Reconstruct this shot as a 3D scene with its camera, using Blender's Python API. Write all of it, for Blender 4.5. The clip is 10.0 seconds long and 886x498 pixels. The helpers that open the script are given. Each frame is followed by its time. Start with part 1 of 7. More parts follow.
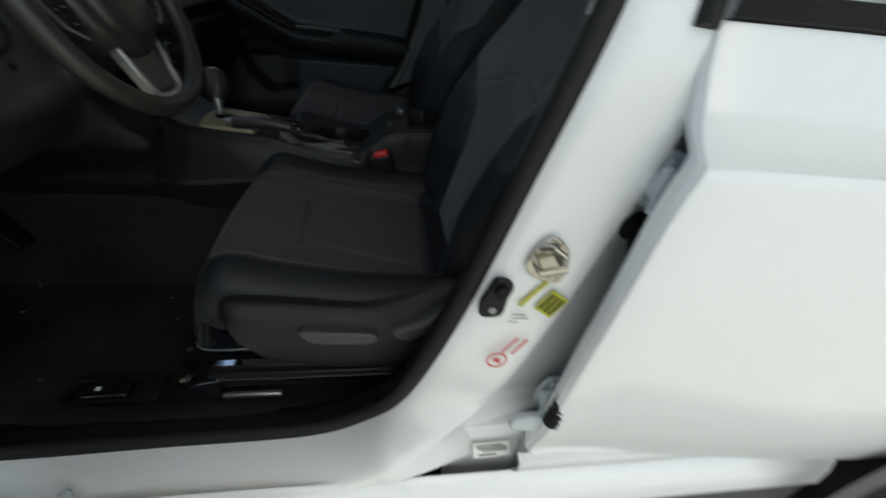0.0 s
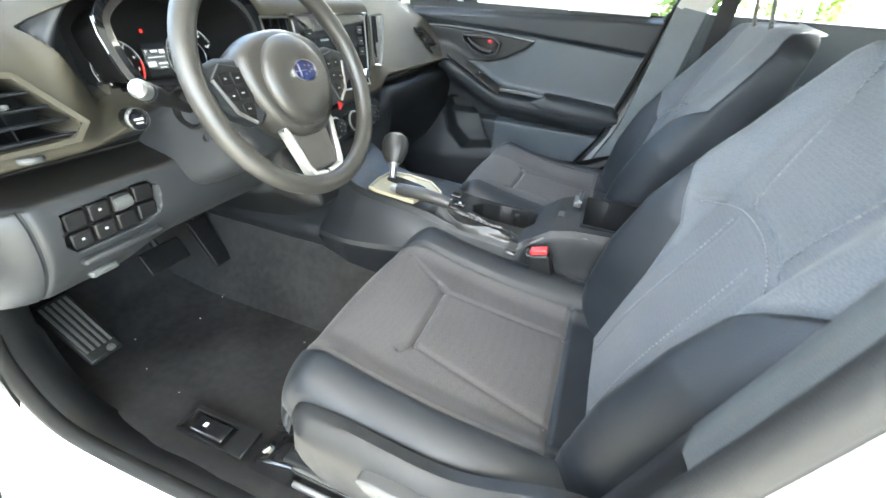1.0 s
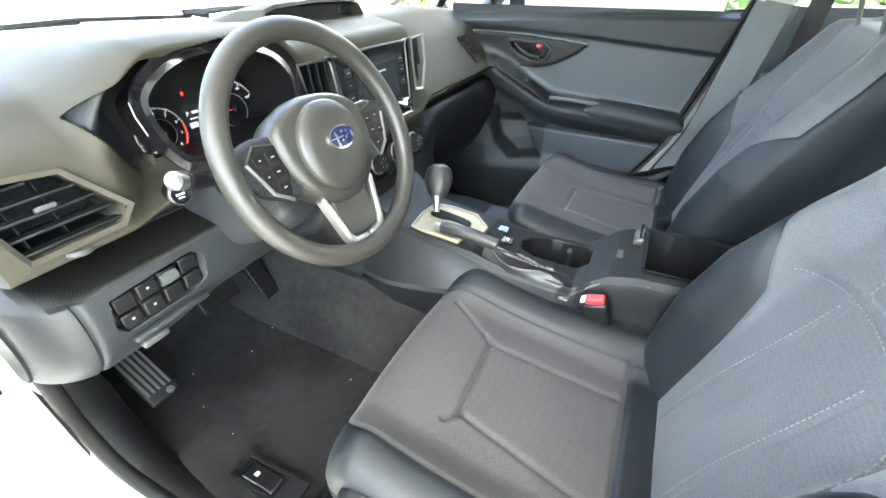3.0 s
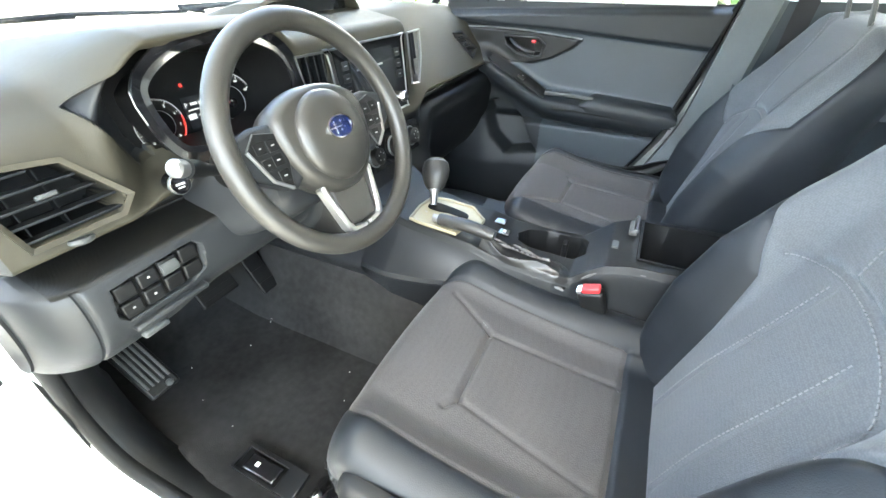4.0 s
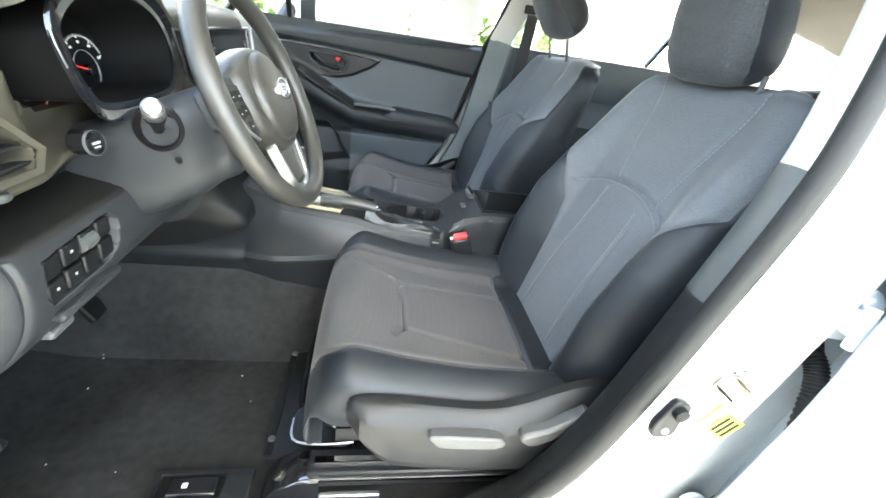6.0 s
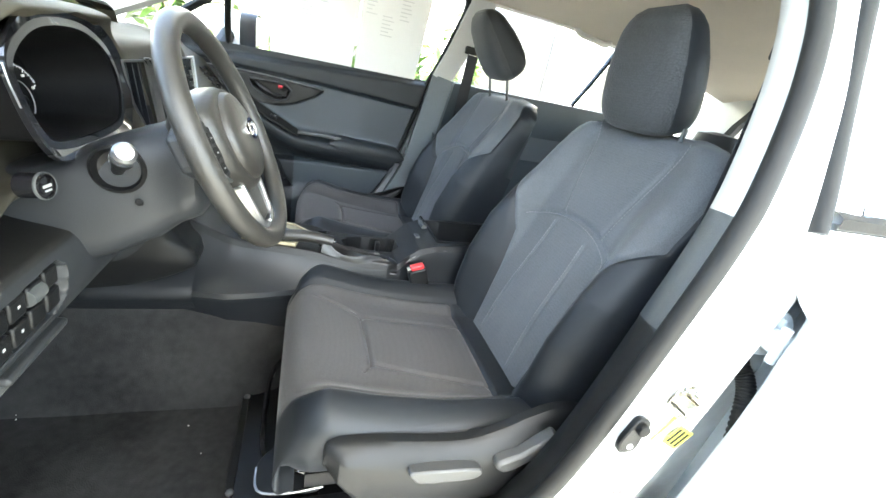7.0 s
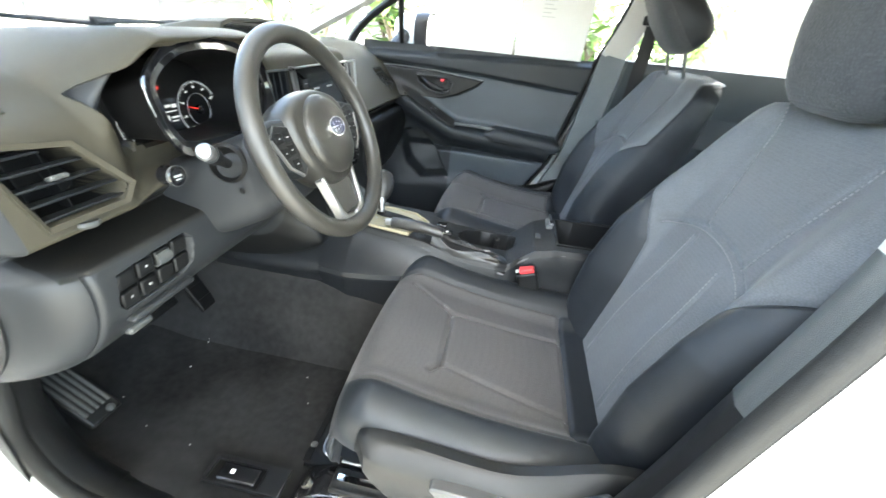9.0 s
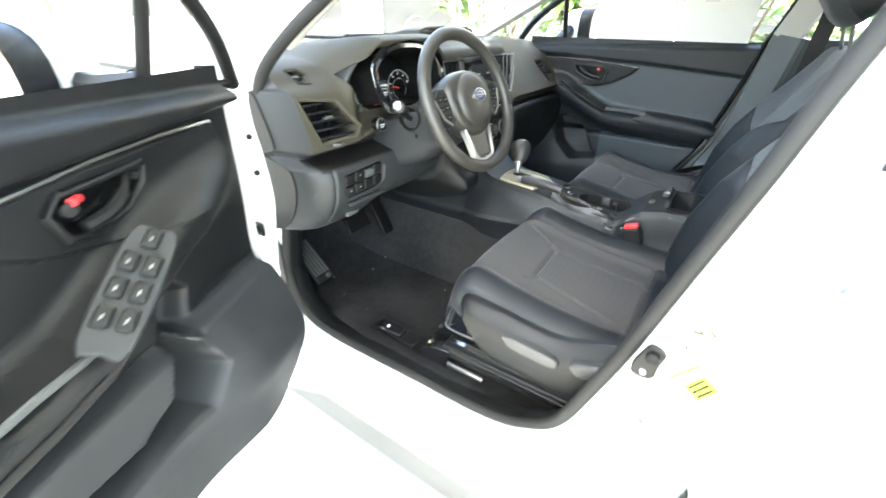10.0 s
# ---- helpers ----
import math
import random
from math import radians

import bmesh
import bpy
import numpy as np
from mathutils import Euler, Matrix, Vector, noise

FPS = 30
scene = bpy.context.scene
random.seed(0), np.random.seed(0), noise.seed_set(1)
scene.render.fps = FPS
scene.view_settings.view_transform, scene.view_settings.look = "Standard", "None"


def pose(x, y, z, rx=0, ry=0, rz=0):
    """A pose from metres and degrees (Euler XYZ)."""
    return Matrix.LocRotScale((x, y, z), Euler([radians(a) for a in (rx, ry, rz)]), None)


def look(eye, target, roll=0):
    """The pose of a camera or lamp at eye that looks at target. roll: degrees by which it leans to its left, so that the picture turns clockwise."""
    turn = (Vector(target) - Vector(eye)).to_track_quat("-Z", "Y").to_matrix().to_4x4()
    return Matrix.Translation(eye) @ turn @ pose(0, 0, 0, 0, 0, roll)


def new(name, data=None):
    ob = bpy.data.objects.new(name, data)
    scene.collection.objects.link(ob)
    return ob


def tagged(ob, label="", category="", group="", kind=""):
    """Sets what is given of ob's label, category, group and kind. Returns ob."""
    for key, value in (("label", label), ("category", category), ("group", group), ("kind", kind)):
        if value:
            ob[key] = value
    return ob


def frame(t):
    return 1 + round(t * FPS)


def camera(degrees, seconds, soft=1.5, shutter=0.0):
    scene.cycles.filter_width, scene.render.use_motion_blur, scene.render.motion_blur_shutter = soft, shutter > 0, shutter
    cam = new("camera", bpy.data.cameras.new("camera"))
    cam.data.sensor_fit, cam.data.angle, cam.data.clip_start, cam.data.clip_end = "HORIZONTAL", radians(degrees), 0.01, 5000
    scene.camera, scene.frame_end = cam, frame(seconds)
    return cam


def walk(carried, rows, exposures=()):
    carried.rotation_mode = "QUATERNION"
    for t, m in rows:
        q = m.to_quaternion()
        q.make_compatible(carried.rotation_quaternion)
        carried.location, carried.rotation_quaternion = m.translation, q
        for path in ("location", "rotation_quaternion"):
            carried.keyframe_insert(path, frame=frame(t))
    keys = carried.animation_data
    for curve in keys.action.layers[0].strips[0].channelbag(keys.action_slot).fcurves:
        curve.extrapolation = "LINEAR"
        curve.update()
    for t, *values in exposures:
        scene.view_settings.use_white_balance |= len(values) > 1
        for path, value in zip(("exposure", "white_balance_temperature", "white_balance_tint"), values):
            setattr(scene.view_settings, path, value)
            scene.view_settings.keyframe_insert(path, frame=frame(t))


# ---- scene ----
cam = camera(94.2, 10.0, shutter=0.3)
PATH = [
    (0, (-0.172, -1.107, 1.116), (0.118, 0.512, -0.019), 6.0),
    (0.3, (-0.199, -1.04, 1.128), (-0.238, 0.635, 0.032), 5.4),
    (0.5, (-0.195, -0.991, 1.136), (-0.421, 0.679, 0.06), 5.6),
    (1, (-0.128, -0.896, 1.157), (-0.68, 0.715, 0.108), 4.6),
    (1.5, (-0.139, -0.842, 1.193), (-0.826, 0.703, 0.125), 2.2),
    (2, (-0.164, -0.816, 1.231), (-0.89, 0.687, 0.13), 0.6),
    (2.5, (-0.172, -0.796, 1.241), (-0.91, 0.686, 0.12), 0.0),
    (4, (-0.168, -0.816, 1.229), (-0.886, 0.672, 0.103), 0.0),
    (4.5, (-0.166, -0.82, 1.227), (-0.835, 0.704, 0.118), 0.1),
    (5, (-0.183, -0.875, 1.181), (-0.681, 0.737, 0.107), 0.7),
    (5.5, (-0.302, -1.006, 1.151), (-0.348, 0.723, 0.146), 4.7),
    (6, (-0.396, -1.049, 1.151), (-0.042, 0.7, 0.249), 9.2),
    (6.2, (-0.42, -1.048, 1.155), (0.049, 0.699, 0.301), 10.1),
    (7.3, (-0.463, -1.048, 1.176), (0.207, 0.683, 0.425), 11.9),
    (7.5, (-0.462, -1.044, 1.178), (0.204, 0.682, 0.417), 11.9),
    (8, (-0.455, -1.042, 1.18), (0.112, 0.705, 0.389), 11.0),
    (8.5, (-0.387, -1.038, 1.199), (-0.152, 0.748, 0.329), 8.6),
    (9, (-0.264, -1.003, 1.202), (-0.497, 0.748, 0.263), 5.9),
    (9.5, (-0.177, -1.051, 1.192), (-0.856, 0.558, 0.217), 2.7),
    (9.6, (-0.15, -1.078, 1.194), (-0.914, 0.497, 0.223), 2.1),
    (10, (-0.045, -1.258, 1.203), (-1.011, 0.197, 0.228), 0.9),
]
EXPOSURES = [(t, e, 6800, 0) for t, e in ((0, 0.85), (0.2, 1.4), (0.3, 2.3), (0.4, 3.5), (0.5, 4.35), (0.7, 4.85), (1.0, 5.0), (2.5, 5.05), (4.5, 5.05), (5.5, 4.85), (6.0, 4.75), (7.5, 4.45), (8.5, 4.55), (9.4, 4.65), (10.0, 4.45))]
walk(cam, [(t, look(eye, target, roll)) for t, eye, target, roll in PATH], EXPOSURES)

# ---- light ----
world = bpy.data.worlds.new("sky")
scene.world = world
world.use_nodes = True
wn, wl = world.node_tree.nodes, world.node_tree.links
sky = wn.new("ShaderNodeTexSky")
sky.sky_type = "NISHITA"
sky.sun_disc = False
SUN_ELEV, SUN_ROT = 60.0, 172.0
sky.sun_elevation, sky.sun_rotation = radians(SUN_ELEV), radians(SUN_ROT)
sky.air_density, sky.dust_density, sky.ozone_density = 1.0, 3.0, 1.0
wl.new(sky.outputs[0], wn["Background"].inputs[0])
wn["Background"].inputs[1].default_value = 0.15
sun = new("sun", bpy.data.lights.new("sun", "SUN"))
sun.data.energy, sun.data.angle, sun.data.color = 4.0, radians(0.6), (1.0, 0.97, 0.90)
a, e = radians(SUN_ROT), radians(SUN_ELEV)
sun.matrix_world = look((0, 0, 0), (-math.sin(a) * math.cos(e), -math.cos(a) * math.cos(e), -math.sin(e)))


# ---- materials ----
def material(name, color, rough=0.5, metal=0.0, grain=0.0, grain_scale=400.0, mottle=0.12, mottle_scale=9.0, coat=0.0, spec=0.5, kind="noise", sheen=0.0):
    """A principled surface with a mottled colour at two scales and a fine relief."""
    m = bpy.data.materials.new(name)
    m.use_nodes = True
    n, l = m.node_tree.nodes, m.node_tree.links
    p = n["Principled BSDF"]
    p.inputs["Roughness"].default_value, p.inputs["Metallic"].default_value = rough, metal
    p.inputs["Coat Weight"].default_value, p.inputs["Specular IOR Level"].default_value = coat, spec
    p.inputs["Sheen Weight"].default_value, p.inputs["Sheen Roughness"].default_value = sheen, 0.4
    tc = n.new("ShaderNodeTexCoord")
    big, fine = n.new("ShaderNodeTexNoise"), n.new("ShaderNodeTexNoise")
    big.inputs["Scale"].default_value, big.inputs["Detail"].default_value = mottle_scale, 4
    fine.inputs["Scale"].default_value, fine.inputs["Detail"].default_value = mottle_scale * 14, 3
    add = n.new("ShaderNodeMath")
    add.operation = "MULTIPLY_ADD"
    add.inputs[1].default_value = 0.45
    ramp = n.new("ShaderNodeMapRange")
    ramp.inputs["From Min"].default_value, ramp.inputs["From Max"].default_value = 0.4, 1.05
    ramp.inputs["To Min"].default_value, ramp.inputs["To Max"].default_value = 1 - mottle, 1 + mottle
    mul = n.new("ShaderNodeVectorMath")
    mul.operation = "SCALE"
    mul.inputs[0].default_value = color
    for t in (big, fine):
        l.new(tc.outputs["Object"], t.inputs["Vector"])
    l.new(fine.outputs["Fac"], add.inputs[0])
    l.new(big.outputs["Fac"], add.inputs[2])
    l.new(add.outputs[0], ramp.inputs["Value"])
    l.new(ramp.outputs[0], mul.inputs["Scale"])
    l.new(mul.outputs[0], p.inputs["Base Color"])
    rr = n.new("ShaderNodeMapRange")
    rr.inputs["From Min"].default_value, rr.inputs["From Max"].default_value = 0.4, 1.05
    rr.inputs["To Min"].default_value, rr.inputs["To Max"].default_value = max(0.02, rough - 0.07), min(1, rough + 0.07)
    l.new(add.outputs[0], rr.inputs["Value"])
    l.new(rr.outputs[0], p.inputs["Roughness"])
    if grain:
        if kind == "weave":
            g = n.new("ShaderNodeTexVoronoi")
            g.inputs["Scale"].default_value = grain_scale
            g.inputs["Randomness"].default_value = 0.6
            out = g.outputs["Distance"]
            cell = n.new("ShaderNodeMapRange")
            cell.inputs["From Min"].default_value, cell.inputs["From Max"].default_value = 0.1, 0.75
            cell.inputs["To Min"].default_value, cell.inputs["To Max"].default_value = 1.10, 0.82
            thread = n.new("ShaderNodeVectorMath")
            thread.operation = "SCALE"
            l.new(out, cell.inputs["Value"])
            l.new(mul.outputs[0], thread.inputs[0])
            l.new(cell.outputs[0], thread.inputs["Scale"])
            l.new(thread.outputs[0], p.inputs["Base Color"])
        elif kind == "rib":
            g = n.new("ShaderNodeTexWave")
            g.bands_direction = "DIAGONAL"
            g.inputs["Scale"].default_value = grain_scale
            out = g.outputs["Fac"]
        else:
            g = n.new("ShaderNodeTexNoise")
            g.inputs["Scale"].default_value, g.inputs["Detail"].default_value = grain_scale, 2
            out = g.outputs["Fac"]
        l.new(tc.outputs["Object"], g.inputs["Vector"])
        b = n.new("ShaderNodeBump")
        b.inputs["Strength"].default_value, b.inputs["Distance"].default_value = grain, 0.001
        l.new(out, b.inputs["Height"])
        l.new(b.outputs[0], p.inputs["Normal"])
    return m


def glowing(name, color, strength):
    m = bpy.data.materials.new(name)
    m.use_nodes = True
    p = m.node_tree.nodes["Principled BSDF"]
    p.inputs["Base Color"].default_value = (0.01, 0.01, 0.01, 1)
    p.inputs["Emission Color"].default_value, p.inputs["Emission Strength"].default_value = (*color, 1), strength
    return m


def clear(name, tint=(1, 1, 1), rough=0.0):
    m = bpy.data.materials.new(name)
    m.use_nodes = True
    p = m.node_tree.nodes["Principled BSDF"]
    p.inputs["Base Color"].default_value = (*tint, 1)
    p.inputs["Transmission Weight"].default_value, p.inputs["Roughness"].default_value, p.inputs["IOR"].default_value = 1.0, rough, 1.45
    return m


def emblem_blue():
    return material("blue_enamel", (0.006, 0.012, 0.055), 0.15, coat=0.5)


DASH = material("dash_soft_plastic", (0.040, 0.0362, 0.0265), 0.62, grain=0.35, grain_scale=900, spec=0.24)
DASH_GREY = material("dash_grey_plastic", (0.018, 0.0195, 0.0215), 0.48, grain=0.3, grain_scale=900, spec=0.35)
CONSOLE = material("console_plastic", (0.0090, 0.0102, 0.0122), 0.42, grain=0.3, grain_scale=1000, spec=0.34)
LEVER = material("pale_grey_plastic", (0.040, 0.040, 0.0395), 0.5, grain=0.2, grain_scale=1000)
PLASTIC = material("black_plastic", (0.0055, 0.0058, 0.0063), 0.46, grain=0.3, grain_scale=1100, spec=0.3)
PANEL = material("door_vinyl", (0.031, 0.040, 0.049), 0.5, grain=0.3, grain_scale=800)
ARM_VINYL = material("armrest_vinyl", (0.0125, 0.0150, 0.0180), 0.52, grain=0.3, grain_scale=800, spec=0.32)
# grey trim brightened to carry the windscreen light on the passenger pillar
TRIM_GREY_LIT = material("grey_trim_lit", (0.085, 0.096, 0.10), 0.5, grain=0.25, grain_scale=1000)
TRIM_GREY = material("grey_trim", (0.052, 0.055, 0.055), 0.48, grain=0.25, grain_scale=1000)
GLOSS = material("gloss_black", (0.008, 0.008, 0.009), 0.08, mottle=0.05, coat=0.6)
SILVER = material("satin_silver", (0.32, 0.32, 0.315), 0.36, metal=0.9, mottle=0.03)
CHROME = material("chrome", (0.8, 0.8, 0.8), 0.08, metal=1.0, mottle=0.03)
BARE_STEEL = material("bare_steel", (0.5, 0.48, 0.42), 0.25, metal=1.0, mottle=0.15)
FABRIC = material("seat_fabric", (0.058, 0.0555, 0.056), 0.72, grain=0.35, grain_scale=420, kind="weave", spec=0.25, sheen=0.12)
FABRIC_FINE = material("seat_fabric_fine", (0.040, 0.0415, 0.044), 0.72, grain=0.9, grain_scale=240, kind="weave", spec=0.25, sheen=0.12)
# the cushion cloth again, its colour raised for the light on the backrests
FABRIC_LIT = material("seat_fabric_lit", (0.098, 0.103, 0.110), 0.72, grain=0.35, grain_scale=420, kind="weave", spec=0.25, sheen=0.12)
KNIT = material("bolster_knit", (0.0080, 0.0099, 0.0128), 0.52, grain=0.25, grain_scale=700, spec=0.32, sheen=0.03)
THREAD = material("stitch_thread", (0.15, 0.15, 0.155), 0.7)
LEATHER = material("wheel_urethane", (0.0225, 0.0212, 0.0185), 0.40, grain=0.35, grain_scale=850)
KNOB = material("knob_vinyl", (0.018, 0.0175, 0.017), 0.4, grain=0.4, grain_scale=700)
BOOT = material("boot_vinyl", (0.006, 0.006, 0.0066), 0.32, grain=0.3, grain_scale=500, spec=0.4)
CARPET = material("carpet", (0.0225, 0.0225, 0.023), 0.95, grain=1.0, grain_scale=600, mottle=0.65, mottle_scale=4, spec=0.05)
HEADLINER = material("headliner_cloth", (0.52, 0.46, 0.375), 0.9, grain=0.4, grain_scale=700, mottle=0.05)
PILLAR = material("pillar_trim", (0.45, 0.44, 0.41), 0.6, grain=0.2, grain_scale=900, mottle=0.05)
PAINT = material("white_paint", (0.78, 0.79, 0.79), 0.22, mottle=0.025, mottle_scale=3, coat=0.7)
# the body's white with the bluish shade of the door recesses mixed in
PAINT_SHADED = material("white_paint_shaded", (0.45, 0.49, 0.51), 0.35, mottle=0.03, coat=0.2)
RUBBER = material("rubber", (0.0045, 0.0045, 0.0047), 0.55, grain=0.2, spec=0.2)
SEAL = material("door_seal_rubber", (0.013, 0.013, 0.0128), 0.6, grain=0.3, grain_scale=900, spec=0.25)
CLADDING = material("grey_cladding", (0.075, 0.075, 0.075), 0.6, grain=0.5, grain_scale=700)
RED = material("red_plastic", (0.55, 0.03, 0.035), 0.4)
AMBER = material("pale_gold_metal", (0.30, 0.265, 0.18), 0.40, metal=0.35, mottle=0.05)
MARK = material("white_print", (0.75, 0.75, 0.75), 0.5)
FAINT = material("faint_print", (0.62, 0.62, 0.6), 0.7)
GREY_MARK = material("grey_print", (0.3, 0.3, 0.3), 0.5)
PAPER = material("paper", (0.8, 0.8, 0.77), 0.8, mottle=0.03)
YELLOW = material("yellow_label", (0.42, 0.42, 0.03), 0.45)
CARBON = material("ribbed_strip", (0.0075, 0.0072, 0.0065), 0.42, grain=0.5, grain_scale=420, kind="rib", spec=0.25)
GLASS = clear("window_glass")
SCREEN = material("dark_screen", (0.03, 0.032, 0.035), 0.06, mottle=0.05, coat=0.5)
DISPLAY_WHITE = glowing("display_white", (0.9, 0.95, 1.0), 0.045)
DISPLAY_RED = glowing("display_red", (1.0, 0.05, 0.04), 0.06)
MIRROR = material("mirror_face", (0.9, 0.9, 0.9), 0.02, metal=1.0, mottle=0.01)
BELT = material("belt_webbing", (0.03, 0.03, 0.032), 0.7, grain=0.7, grain_scale=500, spec=0.2)
CONCRETE = material("concrete", (0.27, 0.262, 0.245), 0.85, grain=0.6, grain_scale=120, mottle=0.25, mottle_scale=2)
STUCCO = material("stucco_wall", (0.82, 0.81, 0.77), 0.85, grain=0.5, grain_scale=80, mottle=0.06, mottle_scale=1)
LEAF = material("leaf_green", (0.09, 0.16, 0.03), 0.5, mottle=0.5, mottle_scale=4)
BARK = material("bark", (0.12, 0.09, 0.06), 0.9, grain=0.8, grain_scale=60, mottle=0.3)


# ---- shapes ----
class Geo:
    def __init__(self, v=(), f=()):
        self.v, self.f = [Vector(p) for p in v], [tuple(q) for q in f]

    def __add__(self, other):
        k = len(self.v)
        return Geo(self.v + other.v, self.f + [tuple(i + k for i in q) for q in other.f])

    def moved(self, m):
        return Geo([m @ p for p in self.v], self.f)


def joined(parts):
    out = Geo()
    for g in parts:
        out = out + g
    return out


ORG = {}


def thing(name, org, label, category, group=""):
    ob = new(name)
    ob.location = org
    ORG[ob] = Vector(org)
    return tagged(ob, label, category, group)


def mesh_of(name, geo, mats, angle=35, bevel=0.0, org=Vector((0, 0, 0)), slots=None):
    me = bpy.data.meshes.new(name)
    me.from_pydata([p - org for p in geo.v], [], geo.f)
    for m in mats if isinstance(mats, (list, tuple)) else [mats]:
        me.materials.append(m)
    bm = bmesh.new()
    bm.from_mesh(me)
    bmesh.ops.recalc_face_normals(bm, faces=bm.faces)
    bm.to_mesh(me)
    bm.free()
    me.polygons.foreach_set("use_smooth", [True] * len(me.polygons))
    if slots:
        me.polygons.foreach_set("material_index", slots)
    me.set_sharp_from_angle(angle=radians(angle))
    return me


def bevelled(ob, width):
    if width:
        b = ob.modifiers.new("bevel", "BEVEL")
        b.width, b.segments, b.limit_method, b.angle_limit = width, 2, "ANGLE", radians(40)
        b.harden_normals = False
    return ob


def part(name, geo, mat, parent, label="", bevel=0.0, angle=35, slots=None):
    org = ORG[parent]
    ob = new(name, mesh_of(name, geo, mat, angle, bevel, org, slots))
    ob.parent = parent
    ORG[ob] = org
    bevelled(ob, bevel)
    return tagged(ob, label) if label else ob


def solo(name, geo, mat, label="", category="", kind="", bevel=0.0, angle=35, group="", slots=None):
    lo = Vector([min(p[i] for p in geo.v) for i in range(3)])
    hi = Vector([max(p[i] for p in geo.v) for i in range(3)])
    org = Vector(((lo.x + hi.x) / 2, (lo.y + hi.y) / 2, lo.z))
    ob = new(name, mesh_of(name, geo, mat, angle, bevel, org, slots))
    ob.location = org
    ORG[ob] = org
    bevelled(ob, bevel)
    return tagged(ob, label, category, group, kind)


def grid(rows, loop_rows=False, loop_cols=False, cap=False):
    """Quads between rows of points of equal length."""
    n, k = len(rows), len(rows[0])
    f = []
    for i in range(n if loop_rows else n - 1):
        for j in range(k if loop_cols else k - 1):
            i2, j2 = (i + 1) % n, (j + 1) % k
            f.append((i * k + j, i * k + j2, i2 * k + j2, i2 * k + j))
    if cap:
        f.append(tuple(range(k))[::-1])
        f.append(tuple((n - 1) * k + j for j in range(k)))
    return Geo([p for r in rows for p in r], f)


def slab(rows, off):
    """A closed plate between a sheet of points and the same sheet moved by off."""
    n, k, o = len(rows), len(rows[0]), Vector(off)
    a = grid(rows)
    b = [tuple(reversed([i + n * k for i in f])) for f in a.f]
    edge = [j for j in range(k)] + [i * k + k - 1 for i in range(1, n)] + [(n - 1) * k + j for j in range(k - 2, -1, -1)] + [i * k for i in range(n - 2, 0, -1)]
    side = [(p, q, q + n * k, p + n * k) for p, q in zip(edge, edge[1:] + edge[:1])]
    return Geo(a.v + [p + o for p in a.v], a.f + b + side)


def box(cx, cy, cz, sx, sy, sz, m=None):
    v = [(cx + sx * (i - 0.5), cy + sy * (j - 0.5), cz + sz * (k - 0.5)) for i in (0, 1) for j in (0, 1) for k in (0, 1)]
    g = Geo(v, [(0, 1, 3, 2), (4, 6, 7, 5), (0, 4, 5, 1), (2, 3, 7, 6), (0, 2, 6, 4), (1, 5, 7, 3)])
    return g.moved(m) if m else g


def prism(poly, depth, m=None):
    """A plate: a polygon in x and y, from z = 0 to z = depth."""
    k = len(poly)
    v = [(x, y, 0) for x, y in poly] + [(x, y, depth) for x, y in poly]
    f = [tuple(range(k))[::-1], tuple(range(k, 2 * k))] + [(i, (i + 1) % k, k + (i + 1) % k, k + i) for i in range(k)]
    g = Geo(v, f)
    return g.moved(m) if m else g


def rim(outer, inner, depth, m=None, lift=0.0):
    """A frame between two outlines of equal length; lift raises the inner edge."""
    k = len(outer)
    rows = [[(x, y, 0) for x, y in outer], [(x, y, depth) for x, y in outer], [(x, y, depth + lift) for x, y in inner], [(x, y, 0) for x, y in inner]]
    g = grid([[Vector(p) for p in r] for r in rows], loop_rows=True, loop_cols=True)
    return g.moved(m) if m else g


def scaled(poly, s, c=None):
    cx = sum(p[0] for p in poly) / len(poly) if c is None else c[0]
    cy = sum(p[1] for p in poly) / len(poly) if c is None else c[1]
    return [(cx + (x - cx) * s, cy + (y - cy) * s) for x, y in poly]


def inset(poly, d):
    """An outline moved inwards by d (for convex outlines)."""
    k, out = len(poly), []
    cx, cy = sum(p[0] for p in poly) / k, sum(p[1] for p in poly) / k
    for i in range(k):
        a, b, c = Vector(poly[i - 1]), Vector(poly[i]), Vector(poly[(i + 1) % k])
        n1, n2 = (b - a).normalized(), (c - b).normalized()
        p1, p2 = Vector((-n1.y, n1.x)), Vector((-n2.y, n2.x))
        if p1.dot(Vector((cx, cy)) - b) < 0:
            p1 = -p1
        if p2.dot(Vector((cx, cy)) - b) < 0:
            p2 = -p2
        s = (p1 + p2)
        s = s / max(0.3, s.dot(p1)) if s.length > 1e-6 else p1
        q = b + s * d
        out.append((q.x, q.y))
    return out


def curve(pts, n=8, closed=False):
    """A smooth line through points (Catmull-Rom)."""
    P = [Vector(p) for p in pts]
    k, out = len(P), []
    for i in range(k if closed else k - 1):
        a, b, c, d = (P[(i + j) % k] if closed else P[min(max(i + j, 0), k - 1)] for j in (-1, 0, 1, 2))
        for s in range(n):
            t = s / n
            out.append(0.5 * (2 * b + (c - a) * t + (2 * a - 5 * b + 4 * c - d) * t * t + (3 * b - a - 3 * c + d) * t ** 3))
    if not closed:
        out.append(P[-1])
    return out


def curve2(pts, n=6, closed=True):
    return [(p.x, p.y) for p in curve([(x, y, 0) for x, y in pts], n, closed)]


